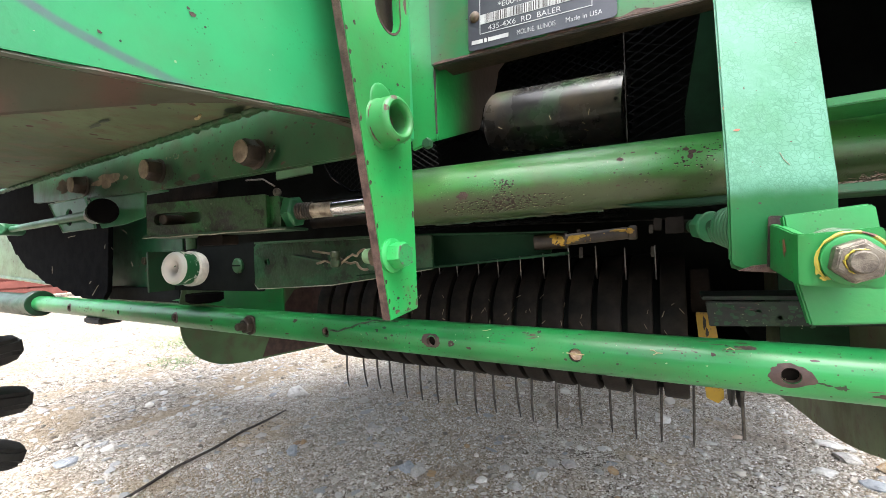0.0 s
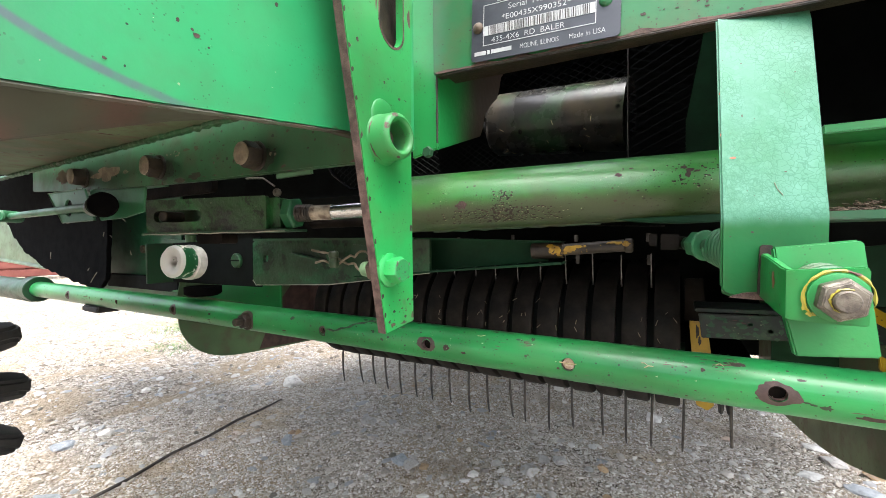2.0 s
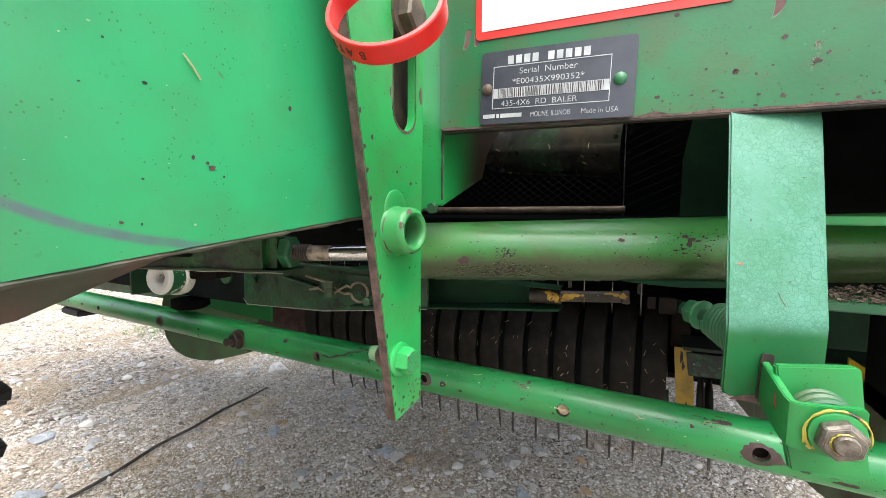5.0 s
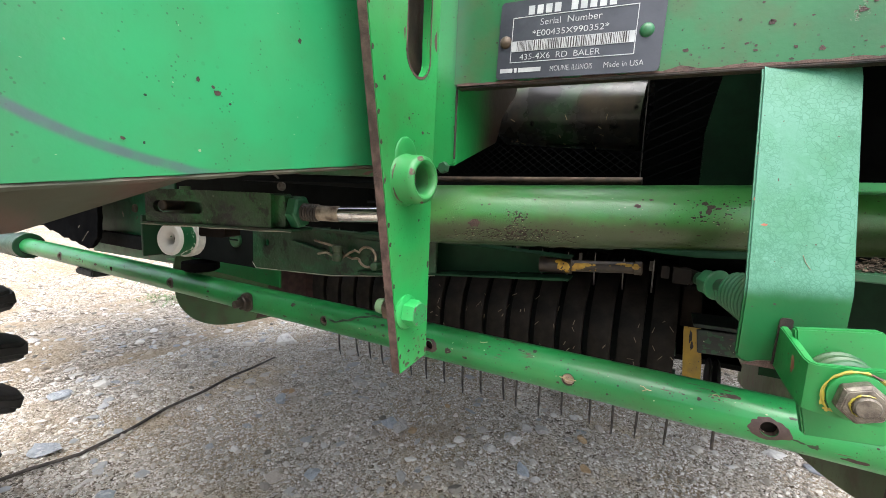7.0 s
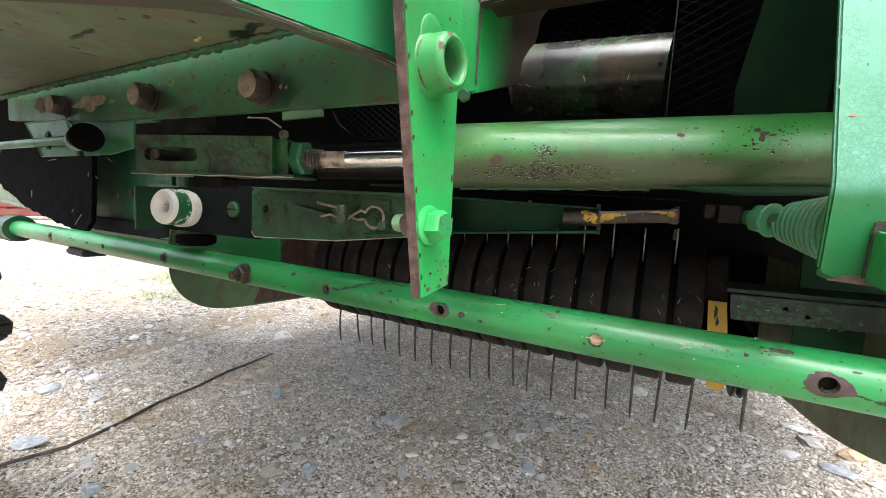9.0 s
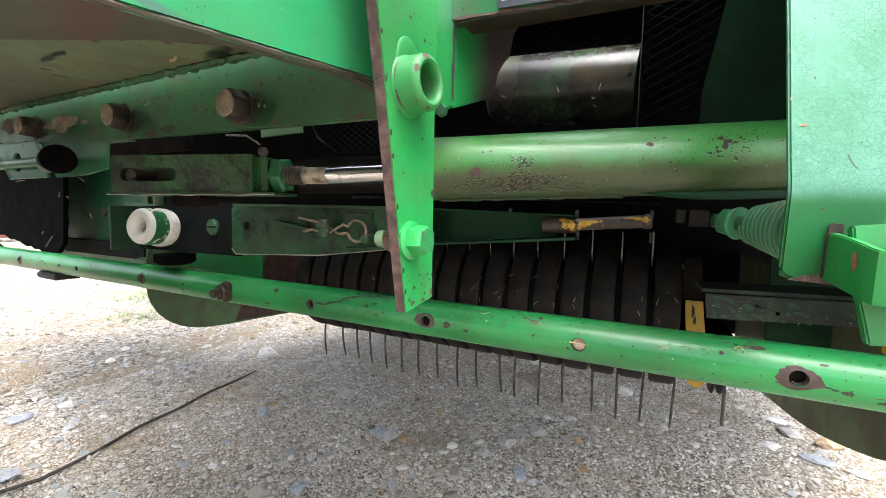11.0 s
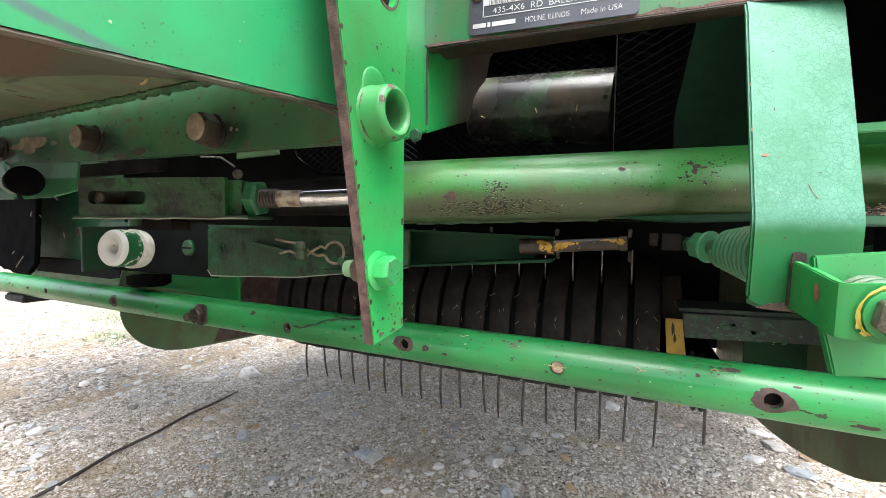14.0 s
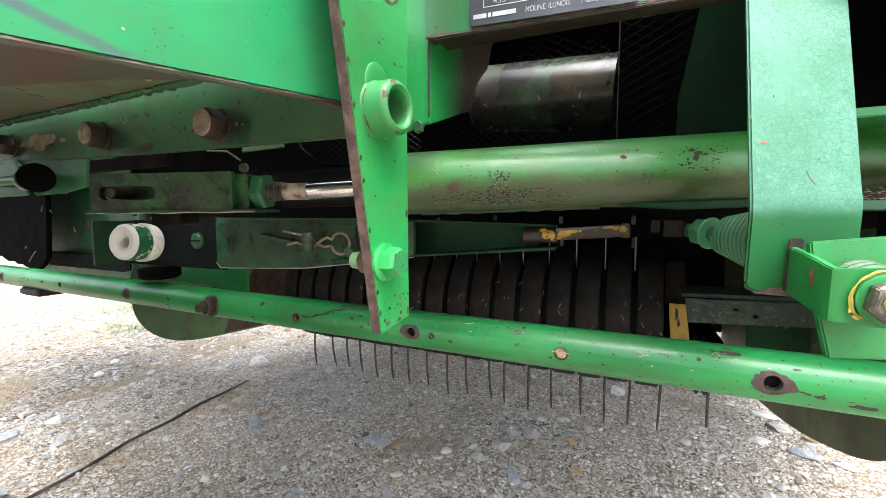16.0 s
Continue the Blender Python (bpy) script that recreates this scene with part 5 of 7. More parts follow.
CA = (axis_at(0.1) - axis_at(0)).normalized()
bm = B()
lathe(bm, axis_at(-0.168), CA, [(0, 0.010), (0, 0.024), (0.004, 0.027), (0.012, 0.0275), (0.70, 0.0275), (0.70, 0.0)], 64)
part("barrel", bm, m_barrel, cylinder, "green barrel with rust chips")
CN = Vector((CA.y, -CA.x, 0)).normalized()


def on_barrel(u, v):
    return axis_at(u) + (CN * math.cos(v / 0.0275) + Vector((0, 0, 1)) * math.sin(v / 0.0275)) * 0.0277


def plume(u, v):
    return math.exp(-((u + 0.062) / 0.035) ** 2) * (1.0 if v < -0.011 else math.exp(-((u + 0.060) / 0.006) ** 2))


PITS = speckle(17, 90, 0.045, 0.105, -0.004, 0.016, 0.0003, 0.0012, 2.5, lambda u, v: math.exp(-((u - 0.08) / 0.02) ** 2)) + speckle(18, 760, -0.13, -0.005, -0.026, 0.004, 0.0003, 0.0011, 2.0, plume)
spots("worn_paint", cylinder, m_chip, 16, on_barrel, [(-0.0955, -0.0065, 0.0054, 0.0042), (0.031, 0.010, 0.0030, 0.0018), (0.041, 0.0155, 0.0018, 0.0009), (0.0775, 0.0125, 0.0026, 0.0020), (0.0815, 0.0098, 0.0034, 0.0018), (0.0800, 0.0065, 0.0018, 0.0030), (0.0865, 0.0086, 0.0022, 0.0014), (0.0725, 0.0118, 0.0012, 0.0010), (0.0745, 0.0055, 0.0010, 0.0013), (0.029, -0.011, 0.0018, 0.0009), (0.076, -0.013, 0.0018, 0.0009), (0.092, 0.0108, 0.0012, 0.0008)], "bare brown patches")
spots("paint_lips", cylinder, m_palefleck, 15, lambda u, v: on_barrel(u, v) - CN * 0.00012, [(u + 0.0001, v - 0.35 * h - 0.0001, 0.7 * w, 0.8 * h) for u, v, w, h in PITS if h > 0.0005], "pale lips of lifted paint")
spots("rust_pitting", cylinder, m_pit, 17, on_barrel, PITS, "dark rust pits")
spots("speckling", cylinder, m_fleck, 19, on_barrel, speckle(20, 800, -0.13, 0.35, -0.026, 0.022, 0.00015, 0.0009, 2.5, lambda u, v: 0.9 if v < -0.004 else 0.3), "tiny dark flecks")
spots("pale_speckling", cylinder, m_palefleck, 21, on_barrel, speckle(22, 60, -0.13, 0.3, -0.024, 0.018, 0.0002, 0.0006), "tiny pale flecks")
bm = B()
slab(bm, [(0.03, -0.0255), (0.16, -0.0255), (0.16, -0.0315), (0.085, -0.0318), (0.060, -0.0295)], 0.02, axis_at(0.0) - CN * 0.008, CA, (0, 0, 1))
part("lug", bm, m_shadegreen, cylinder, "green lug under the barrel", 0.0012)
bm = B()
a = axis_at(-0.13) + Vector((0, 0.004, -0.0275))
b = axis_at(0.02) + Vector((0, 0.004, -0.0275))
sweep(bm, [a.lerp(b, k / 24) + Vector((0, 0, 0.0004 * math.sin(k * 2.3) + 0.001)) for k in range(25)], [0.0022 + 0.0004 * math.sin(k * 1.7) for k in range(25)], 8)
part("lower_seam", bm, m_grimy, cylinder, "dirty seam under the barrel")
CH = Vector((1, 0.27, 0)).normalized()
CZ = 0.7366


def rod_at(x, out=0.0, dz=0.0):
    """A point on the level axis of the clevis and rod end."""
    return Vector((x, 0.448 + 0.27 * x, CZ + dz)) + CN * out


bm = B()
lathe(bm, rod_at(-0.2345), axis_at(-0.12) - rod_at(-0.2345), [(0, 0.0076), (0.0012, 0.0082), (0.0145, 0.0082), (0.0147, 0.0079), (0.0153, 0.0079), (0.0155, 0.0082), (0.125, 0.0082)], 32)
part("chrome_rod", bm, m_chrome, cylinder, "polished chrome rod")
bm = B()
rod(bm, rod_at(-0.2590), rod_at(-0.2340), 0.0080, 24)
part("rod_shoulder", bm, m_barerod, cylinder, "bare rod shoulder with flaking tan paint")
bm = B()
lathe(bm, rod_at(-0.2760), CH, [(0.0016 * k, 0.0094 if k % 2 else 0.0083) for k in range(13)], 24)
part("thread", bm, m_boltdark, cylinder, "rusty greasy threaded rod end")
bm = B()
lathe(bm, rod_at(-0.2865), CH, [(0, 0.0150), (0.0015, 0.0175), (0.0105, 0.0175), (0.0122, 0.0152)], 6, 0.15)
part("jam_nut", bm, m_leftgreen, cylinder, "green jam nut", 0.0006)
CE = rod_at(-0.3000)
bm = B()
slab(bm, rounded(-0.161, 0.0, -0.0182, 0.0184, 0.003), 0.006, CE + CN * 0.012, CH, (0, 0, 1), [round_slot(-0.1500, -0.0840, -0.0072, 0.0060)])
part("clevis_plate", bm, m_greasy, cylinder, "slotted clevis plate", 0.001)
bm = B()
slab(bm, rounded(-0.161, 0.0, -0.0182, 0.0184, 0.003), 0.006, CE - CN * 0.018, CH, (0, 0, 1))
part("clevis_plate", bm, m_grimy, cylinder, "", 0.001)
bm = B()
slab(bm, rounded(-0.03, 0.0125, -0.0165, 0.0165, 0.003), 0.0235, CE - CN * 0.012, CH, (0, 0, 1))
part("clevis_web", bm, m_greasy, cylinder, "", 0.001)
bm = B()
lathe(bm, CE - CH * 0.1435 - CN * 0.03, CN, [(0, 0.0062), (0.042, 0.0062), (0.043, 0.0052)], 20)
part("clevis_pin", bm, m_boltdark, cylinder, "oily brown pin")
bm = B()
slab(bm, [(-0.163, -0.0186), (0.026, -0.0170), (0.026, -0.0196), (-0.163, -0.0212)], 0.040, CE - CN * 0.018, CH, (0, 0, 1))
part("bottom_strip", bm, m_grimy, cylinder, "", 0.0006)
bm = B()
slab(bm, rounded(-0.098, -0.064, -0.032, -0.0205, 0.003), 0.024, CE - CN * 0.014, CH, (0, 0, 1))
part("foot_block", bm, m_band, cylinder, "rusty block under the clevis", 0.0008)
bm = B()
base = CE + CN * 0.0222
sweep(bm, [base + CH * (-0.163 + 0.0189 * k) + Vector((0, 0, -0.0212 + 0.00016 * k + 0.0005 * math.sin(k * 2.2))) for k in range(11)], [0.0004, 0.0007, 0.0005, 0.0008, 0.0004, 0.0007, 0.0008, 0.0005, 0.0006, 0.0008, 0.0003], 6)
part("worn_edge", bm, m_zinc, cylinder, "bright worn lower edge")
second = thing("inner_tube", (-0.2, 0.47, 0.70), "dark grimy tube behind the cylinder rod", "tube")
bm = B()
rod(bm, (-0.325, 0.440, 0.7292), (-0.10, 0.475, 0.7320), 0.0066, 24)
part("tube", bm, m_band, second)
bm = B()
rod(bm, (-0.467, 0.90, 0.744), (0.06, 0.90, 0.728), 0.0013, 8)
part("wire", bm, m_tine, second, "thin bare steel wire")

# ---- twine arm ----
arm = thing("twine_arm", (-0.4, 0.47, 0.65), "green twine arm bracket with hairpin and yellow-tipped tube", "twine arm")
bm = B()
slab(bm, [(-0.494, 0.648), (-0.486, 0.640), (-0.33, 0.6475), (-0.17, 0.668), (-0.17, 0.7072), (-0.486, 0.710), (-0.494, 0.705)], 0.005, (0, 0.478, 0), (1, 0, 0), (0, 0, 1), [[(-0.4630 + 0.0058 * math.cos(a * 0.5236), 0.681 + 0.0058 * math.sin(a * 0.5236)) for a in range(12)]])
part("bracket_plate", bm, m_greasyplate, arm, "", 0.0008)
bm = B()
sweep(bm, [(-0.494, 0.4724, 0.648), (-0.486, 0.4724, 0.640), (-0.42, 0.4724, 0.6430), (-0.33, 0.4724, 0.6475), (-0.26, 0.4724, 0.656), (-0.17, 0.4724, 0.668)], [0.0004, 0.0008, 0.0005, 0.0009, 0.0006, 0.0005], 6)
part("worn_edge", bm, m_zinc, arm, "bright worn lower edge")
bm = B()
slab(bm, [(-0.47, 0.0), (-0.19, 0.0), (-0.19, 0.016), (-0.47, 0.016)], 0.003, (0, 0.473, 0.7085), (1, 0.0, -0.006), (0, -1, 0))
part("bracket_flange", bm, m_grimy, arm, "narrow folded upper lip")
AD = Vector((0.3165, 0.022, 0.0)).normalized()
AO = Vector((-0.28, 0.4785, 0.0))
bm = B()
slab(bm, [(0.0, 0.662), (0.1, 0.6698), (0.2385, 0.682), (0.2385, 0.7024), (0.1, 0.7077), (0.0, 0.7095)], -0.004, AO + Vector((0, 0.014, 0)), AD, (0, 0, 1))
part("arm_channel", bm, m_shadegreen, arm, "long green folded arm", 0.0006)
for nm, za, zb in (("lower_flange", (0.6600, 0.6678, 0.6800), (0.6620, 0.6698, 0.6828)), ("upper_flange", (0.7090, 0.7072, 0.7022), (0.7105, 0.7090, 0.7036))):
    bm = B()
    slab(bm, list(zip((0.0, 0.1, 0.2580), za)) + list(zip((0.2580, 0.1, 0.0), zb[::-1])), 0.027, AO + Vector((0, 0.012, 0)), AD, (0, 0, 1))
    part(nm, bm, m_shadegreen, arm, "folded edge of the arm", 0.0005)


def on_arm(u, z, dy=0.0):
    return AO + AD * u + Vector((0, -0.006 + dy, z))


bm = B()
rod(bm, on_arm(0.228, 0.6935), on_arm(0.260, 0.6945), 0.0082, 20)
part("socket", bm, m_boltdark, arm, "brown socket of the arm tip")
bm = B()
rod(bm, on_arm(0.255, 0.6945), on_arm(0.3170, 0.6990), 0.0058, 20, soft=0.0008)
tip = part("tip_tube", bm, m_boltdark, arm, "brown bare tube end")
bm = B()
lathe(bm, on_arm(0.3170, 0.6990), AD, [(0, 0.0064), (0.001, 0.0068), (0.006, 0.0068), (0.0072, 0.0055)], 20)
part("tip_collar", bm, m_boltdark, tip, "rounded tube end")


def on_tip(u, v):
    """u along the arm, v round the tube."""
    r = 0.0084 if u < 0.2605 else 0.0062
    r = 0.0070 if u > 0.3165 else r
    z = float(np.interp(u, (0.228, 0.26, 0.317), (0.6935, 0.6945, 0.6990)))
    a = v / r
    return on_arm(u, z + r * math.sin(a), -r * math.cos(a))


spots("yellow_paint", arm, m_yellowchip, 81, on_tip, [(0.2530, 0.001, 0.0060, 0.0052), (0.2480, 0.005, 0.004, 0.003), (0.2570, -0.004, 0.0028, 0.003), (0.2670, 0.001, 0.0070, 0.0036), (0.2745, 0.0025, 0.0048, 0.0018), (0.2620, -0.003, 0.003, 0.002), (0.3060, 0.004, 0.0055, 0.0016), (0.3120, 0.003, 0.0040, 0.0022), (0.3185, 0.002, 0.0036, 0.0026), (0.296, 0.002, 0.0008, 0.0006)]
      + speckle(82, 14, 0.244, 0.285, -0.004, 0.006, 0.0004, 0.0016, 1.5), "chipped yellow paint on the tube end")
bm = B()
HP = 0.4625
pin = [(-0.352, HP, 0.6945), (-0.336, HP, 0.6920), (-0.322, HP, 0.6905), (-0.309, HP, 0.6865), (-0.297, HP, 0.6800), (-0.286, HP, 0.6765), (-0.2775, HP, 0.6780)]
pin += [(-0.2620 + 0.0135 * math.cos(a), HP, 0.6810 + 0.0125 * math.sin(a)) for a in np.linspace(math.pi * 1.10, math.pi * 2.88, 22)]
pin += [(-0.2790, HP - 0.003, 0.6880), (-0.289, HP - 0.003, 0.6835), (-0.300, HP - 0.003, 0.6765), (-0.314, HP - 0.003, 0.6770), (-0.327, HP - 0.003, 0.6810), (-0.342, HP - 0.003, 0.6775)]
sweep(bm, pin, 0.0016, 8)
part("hairpin", bm, m_tanmetal, arm, "bare steel hairpin clip")
bm = B()
lathe(bm, (-0.3035, 0.4545, 0.6725), (0.0, 0, 1), [(0, 0.0052), (0.002, 0.0066), (0.008, 0.0066), (0.0085, 0.0058), (0.0125, 0.0058), (0.013, 0.0066), (0.019, 0.0066), (0.021, 0.0050)], 20)
part("pin", bm, m_dull, arm, "grooved green pin")
bm = B()
lathe(bm, (-0.2435, 0.456, 0.6725), (0.1, -1, 0), [(-0.02, 0.0052), (0.004, 0.0052), (0.005, 0.0042)], 18)
part("pin", bm, m_dull, arm)
bm = B()
slab(bm, [(-0.286, 0.6905), (-0.246, 0.6890), (-0.246, 0.7005), (-0.286, 0.7015)], 0.004, (0, 0.474, 0), (1, 0, 0), (0, 0, 1))
part("pin_tab", bm, m_dull, arm, "", 0.0005)
bm = B()
slab(bm, [(-0.398, 0.6905), (-0.338, 0.6815), (-0.338, 0.6790), (-0.398, 0.6875)], 0.010, (0, 0.473, 0), (1, 0, 0), (0, 0, 1))
part("rib", bm, m_dull, arm, "thin slanting rib on the bracket", 0.0004)

roller = thing("guide_roller", (-0.64, 0.46, 0.66), "white and green worn guide roller cap on a black plate", "roller")
RA_ = Vector((0.20, -0.975, 0.09)).normalized()
RP = Vector((-0.6275, 0.462, 0.6728))
bm = B()
lathe(bm, RP, RA_, [(0.0, 0.024), (0.003, 0.0275), (0.010, 0.029)], 32)
lathe(bm, RP, RA_, [(0.010, 0.029), (0.018, 0.029)], 32)
part("rear_rim", bm, m_whitecap, roller, "worn off-white rim")
bm = B()
lathe(bm, RP + RA_ * 0.018, RA_, [(0.0, 0.024), (0.002, 0.026), (0.018, 0.0275), (0.024, 0.0265), (0.024, 0.0245)], 32, caps=False)
part("body", bm, m_flakedgreen, roller, "green paint flaking to white")
bm = B()
lathe(bm, RP + RA_ * 0.040, RA_, [(0.0, 0.0268), (0.004, 0.0258), (0.0075, 0.0225), (0.0078, 0.017), (0.005, 0.0115), (0.001, 0.0085), (-0.012, 0.0078)], 32, caps=False)
part("front_rim", bm, m_flaked, roller, "white face with flaked green paint")
bm = B()
lathe(bm, RP + RA_ * 0.026, RA_, [(0, 0.012), (0.004, 0.0105)], 20)
part("bore", bm, m_black, roller, "dark bore")
bm = B()
slab(bm, [(-0.762, 0.632), (-0.50, 0.634), (-0.50, 0.714), (-0.762, 0.706)], 0.006, (0, 0.496, 0), (1, 0, 0), (0, 0, 1))
part("back_plate", bm, m_dark, roller, "near-black backing plate", 0.001)
bm = B()
rod(bm, (-0.557, 0.484, 0.676), (-0.557, 0.496, 0.676), 0.0125, 24, soft=0.002)
screw = part("screw", bm, m_dull, roller, "slotted green screw head")
bm = B()
box(bm, -0.568, -0.546, 0.4832, 0.4845, 0.6752, 0.6775)
part("slot", bm, m_dark, screw)
bm = B()
slab(bm, [(-0.765, 0.632), (-0.759, 0.632), (-0.759, 0.706), (-0.765, 0.706)], 0.05, (0, 0.496, 0), (1, 0, 0), (0, 0, 1))
part("side_cheek", bm, m_dirtyshade, roller, "green folded side of the housing", 0.0008)
bm = B()
lathe(bm, (-0.66, 0.49, 0.628), (0, 0, -1), [(0, 0.03), (0.012, 0.03), (0.016, 0.024)], 24)
part("lower_knob", bm, m_flap, roller, "black rubber knob")

bm = B()
rod(bm, (-0.795, 0.545, 0.624), (-0.80, 0.545, 0.76), 0.010, 20)
rod(bm, (-0.795, 0.545, 0.620), (-0.795, 0.545, 0.627), 0.014, 20)
part("support_tube", bm, m_shield, roller, "dull green upright tube")
bm = B()
slab(bm, [(-0.90, 0.60), (-0.53, 0.588), (-0.53, 0.638), (-0.60, 0.636), (-0.80, 0.615)], 0.004, (0, 0.556, 0), (1, 0, 0), (0, 0, 1))
part("lower_guide", bm, m_rail, roller, "clean green guide plate", 0.0008)

# ---- long lower rail ----
rail = thing("lower_rail", (-0.5, 0.484, 0.565), "long glossy green round rail with drilled holes and chips", "rail")
RY, RZ, RR = 0.4855, 0.585, 0.0205
bm = B()
pipe(bm, (-1.44, RY, RZ), (0.75, RY, RZ), RR, RR - 0.0035, 48)
tube = part("tube", bm, m_rail, rail)
# Made-up filler rod, near-black so the drilled holes look deep and shaded.
bm = B()
rod(bm, (-1.42, RY + 0.0008, RZ), (0.74, RY + 0.0008, RZ), RR - 0.0048, 32)
part("hole_dark_rod", bm, m_band, rail, "dark rod added inside the tube to darken its holes")
bm = B()
lathe(bm, (-0.011, RY - RR + 0.0040, RZ), (0, 1, 0), [(0, 0.002), (0.0003, 0.0058), (0.0007, 0.0058)], 20)
part("nest_plug", bm, m_nest, rail, "tan mud and straw packed in a hole")
bm = B()
sweep(bm, [(-0.019, RY - RR - 0.0002, RZ + 0.0022), (-0.010, RY - RR - 0.001, RZ + 0.0015), (-0.003, RY - RR - 0.0002, RZ + 0.002)], 0.0006, 5)
part("straw_bit", bm, m_straw, rail, "bit of straw")
HOLES = [(-1.181, 0.006), (-0.932, 0.0048), (-0.714, 0.0062), (-0.337, 0.0052), (-0.171, 0.0062), (-0.011, 0.0064), (0.1465, 0.0064)]
bm = B()
for x, r in HOLES:
    rod(bm, (x, RY - 0.05, RZ + 0.001), (x, RY, RZ + 0.0), r, 20)
for x, r in HOLES:
    bm2 = B()
    wall = []
    for depth in (0.0, 0.002, 0.008):
        wall.append([Vector((x + (r - 0.0005) * math.cos(a), RY - math.sqrt(RR * RR - (r * math.sin(a)) ** 2) + depth - 0.0001, RZ + 0.0008 + (r - 0.0005) * math.sin(a))) for a in np.linspace(0, 2 * math.pi, 25)[:-1]])
    rings(bm2, wall, caps=False)
    part("hole_wall", bm2, m_rust, rail, "rusty wall of a drilled hole")
cutter = new("tmp", finish(bm, "tmp", m_rust))
mod = tube.modifiers.new("holes", "BOOLEAN")
mod.object, mod.operation, mod.solver = cutter, "DIFFERENCE", "EXACT"
bored = bpy.data.meshes.new_from_object(tube.evaluated_get(bpy.context.evaluated_depsgraph_get()))
tube.modifiers.clear()
tube.data = bored
bpy.data.objects.remove(cutter)
bored.set_sharp_from_angle(angle=radians(35))


def patch(w, h, seed):
    """The ragged rim of a chip of bare brown metal."""
    rng = random.Random(seed)
    rim = []
    for k in range(36):
        a = 2 * math.pi * k / 36
        s = 1 + 0.20 * noise.noise((math.cos(a) * 1.3 + seed, math.sin(a) * 1.3, 0.5)) + 0.10 * noise.noise((math.cos(a) * 4 + seed, math.sin(a) * 4, 2.5)) + rng.uniform(-0.02, 0.02)
        rim.append((w * s * math.cos(a), h * s * math.sin(a)))
    return rim


def chip(x, ang, w, h, seed, hole=0.0):
    bm = B()
    R = RR + 0.00025
    rim = patch(w, h, seed)

    def on(u, v):
        a = ang + v / RR
        return Vector((x + u, RY - R * math.cos(a), RZ + R * math.sin(a)))
    n = len(rim)
    loops = []
    for f in ((1.0, 0.75, 0.5) if hole else (1.0, 0.6, 0.25)):
        if hole and f == 0.5:
            loops.append([bm.verts.new(on(hole * 0.96 * math.cos(2 * math.pi * k / n), hole * 0.96 * math.sin(2 * math.pi * k / n))) for k in range(n)])
        else:
            loops.append([bm.verts.new(on(u * f, v * f)) for u, v in rim])
    for a, b in zip(loops, loops[1:]):
        for k in range(n):
            bm.faces.new((a[k], a[(k + 1) % n], b[(k + 1) % n], b[k]))
    if not hole:
        bm.faces.new(loops[-1])
    part("bare_patch", bm, m_brownmetal, tube, "bare brown metal patch")


chip(0.1465, 0.0, 0.0148, 0.0092, 9, 0.0064)
chip(-0.171, 0.08, 0.0125, 0.0082, 3, 0.0062)
chip(-0.714, 0.03, 0.011, 0.010, 4, 0.0062)
chip(-1.181, 0.03, 0.012, 0.010, 5, 0.006)
chip(-0.337, 0.0, 0.0065, 0.0070, 6, 0.0052)
def on_rail(u, v):
    return Vector((u, RY - (RR + 0.0002) * math.cos(v / RR), RZ + (RR + 0.0002) * math.sin(v / RR)))


spots("bare_chips", tube, m_chip, 22, on_rail, [(-0.1446, 0.001, 0.0050, 0.0036), (-0.123, -0.0027, 0.0030, 0.0018), (-0.0485, 0.0215, 0.0021, 0.0024), (-0.0205, -0.0043, 0.0020, 0.0016), (0.098, 0.0113, 0.0023, 0.0017), (0.1223, 0.0200, 0.0066, 0.0026), (0.199, -0.0094, 0.0080, 0.0022), (-0.40, 0.012, 0.0045, 0.003), (-0.60, 0.002, 0.004, 0.002), (-1.0, 0.002, 0.006, 0.003), (-1.06, 0.002, 0.003, 0.003)], "brown chips along the rail")
spots("scuffs", tube, m_oilstain, 30, on_rail, [(-0.2711, 0.0235, 0.0040, 0.0018), (-0.262, 0.0225, 0.0022, 0.0014), (-0.2503, 0.0079, 0.0020, 0.0022), (-0.2399, 0.0125, 0.0028, 0.0018), (-0.2355, 0.0, 0.0027, 0.0019), (-0.2263, 0.0036, 0.0021, 0.0019), (-0.2011, -0.0036, 0.0012, 0.0012), (-0.0634, 0.0194, 0.0020, 0.0012), (-0.0122, 0.0107, 0.0014, 0.0010), (0.0144, 0.005, 0.0010, 0.0008), (0.0339, 0.0064, 0.0010, 0.0010), (0.0256, -0.004, 0.0014, 0.0012), (0.0861, 0.0122, 0.0016, 0.0008), (0.108, 0.0205, 0.0022, 0.0008), (0.114, 0.0205, 0.0020, 0.0010), (0.112, 0.0145, 0.0012, 0.0009), (0.161, 0.0126, 0.0034, 0.0010), (0.168, -0.0046, 0.0030, 0.0010), (0.174, -0.0056, 0.0042, 0.0016), (0.163, -0.0035, 0.0034, 0.0008)], "dark scuffs along the rail")
spots("bare_chips", tube, m_chip, 23, on_rail, speckle(24, 50, -0.45, 0.33, -0.014, 0.022, 0.0003, 0.0014, 3.0), "small brown chips")
spots("speckling", tube, m_fleck, 25, on_rail, speckle(26, 520, -0.60, 0.33, -0.016, 0.024, 0.0002, 0.0011, 2.5) + speckle(27, 60, -1.4, -0.60, -0.014, 0.02, 0.0005, 0.0022, 2.0), "small dark flecks")
spots("pale_speckling", tube, m_palefleck, 28, on_rail, speckle(29, 60, -0.45, 0.33, -0.010, 0.024, 0.0003, 0.0009, 2.0), "pale chaff flecks")
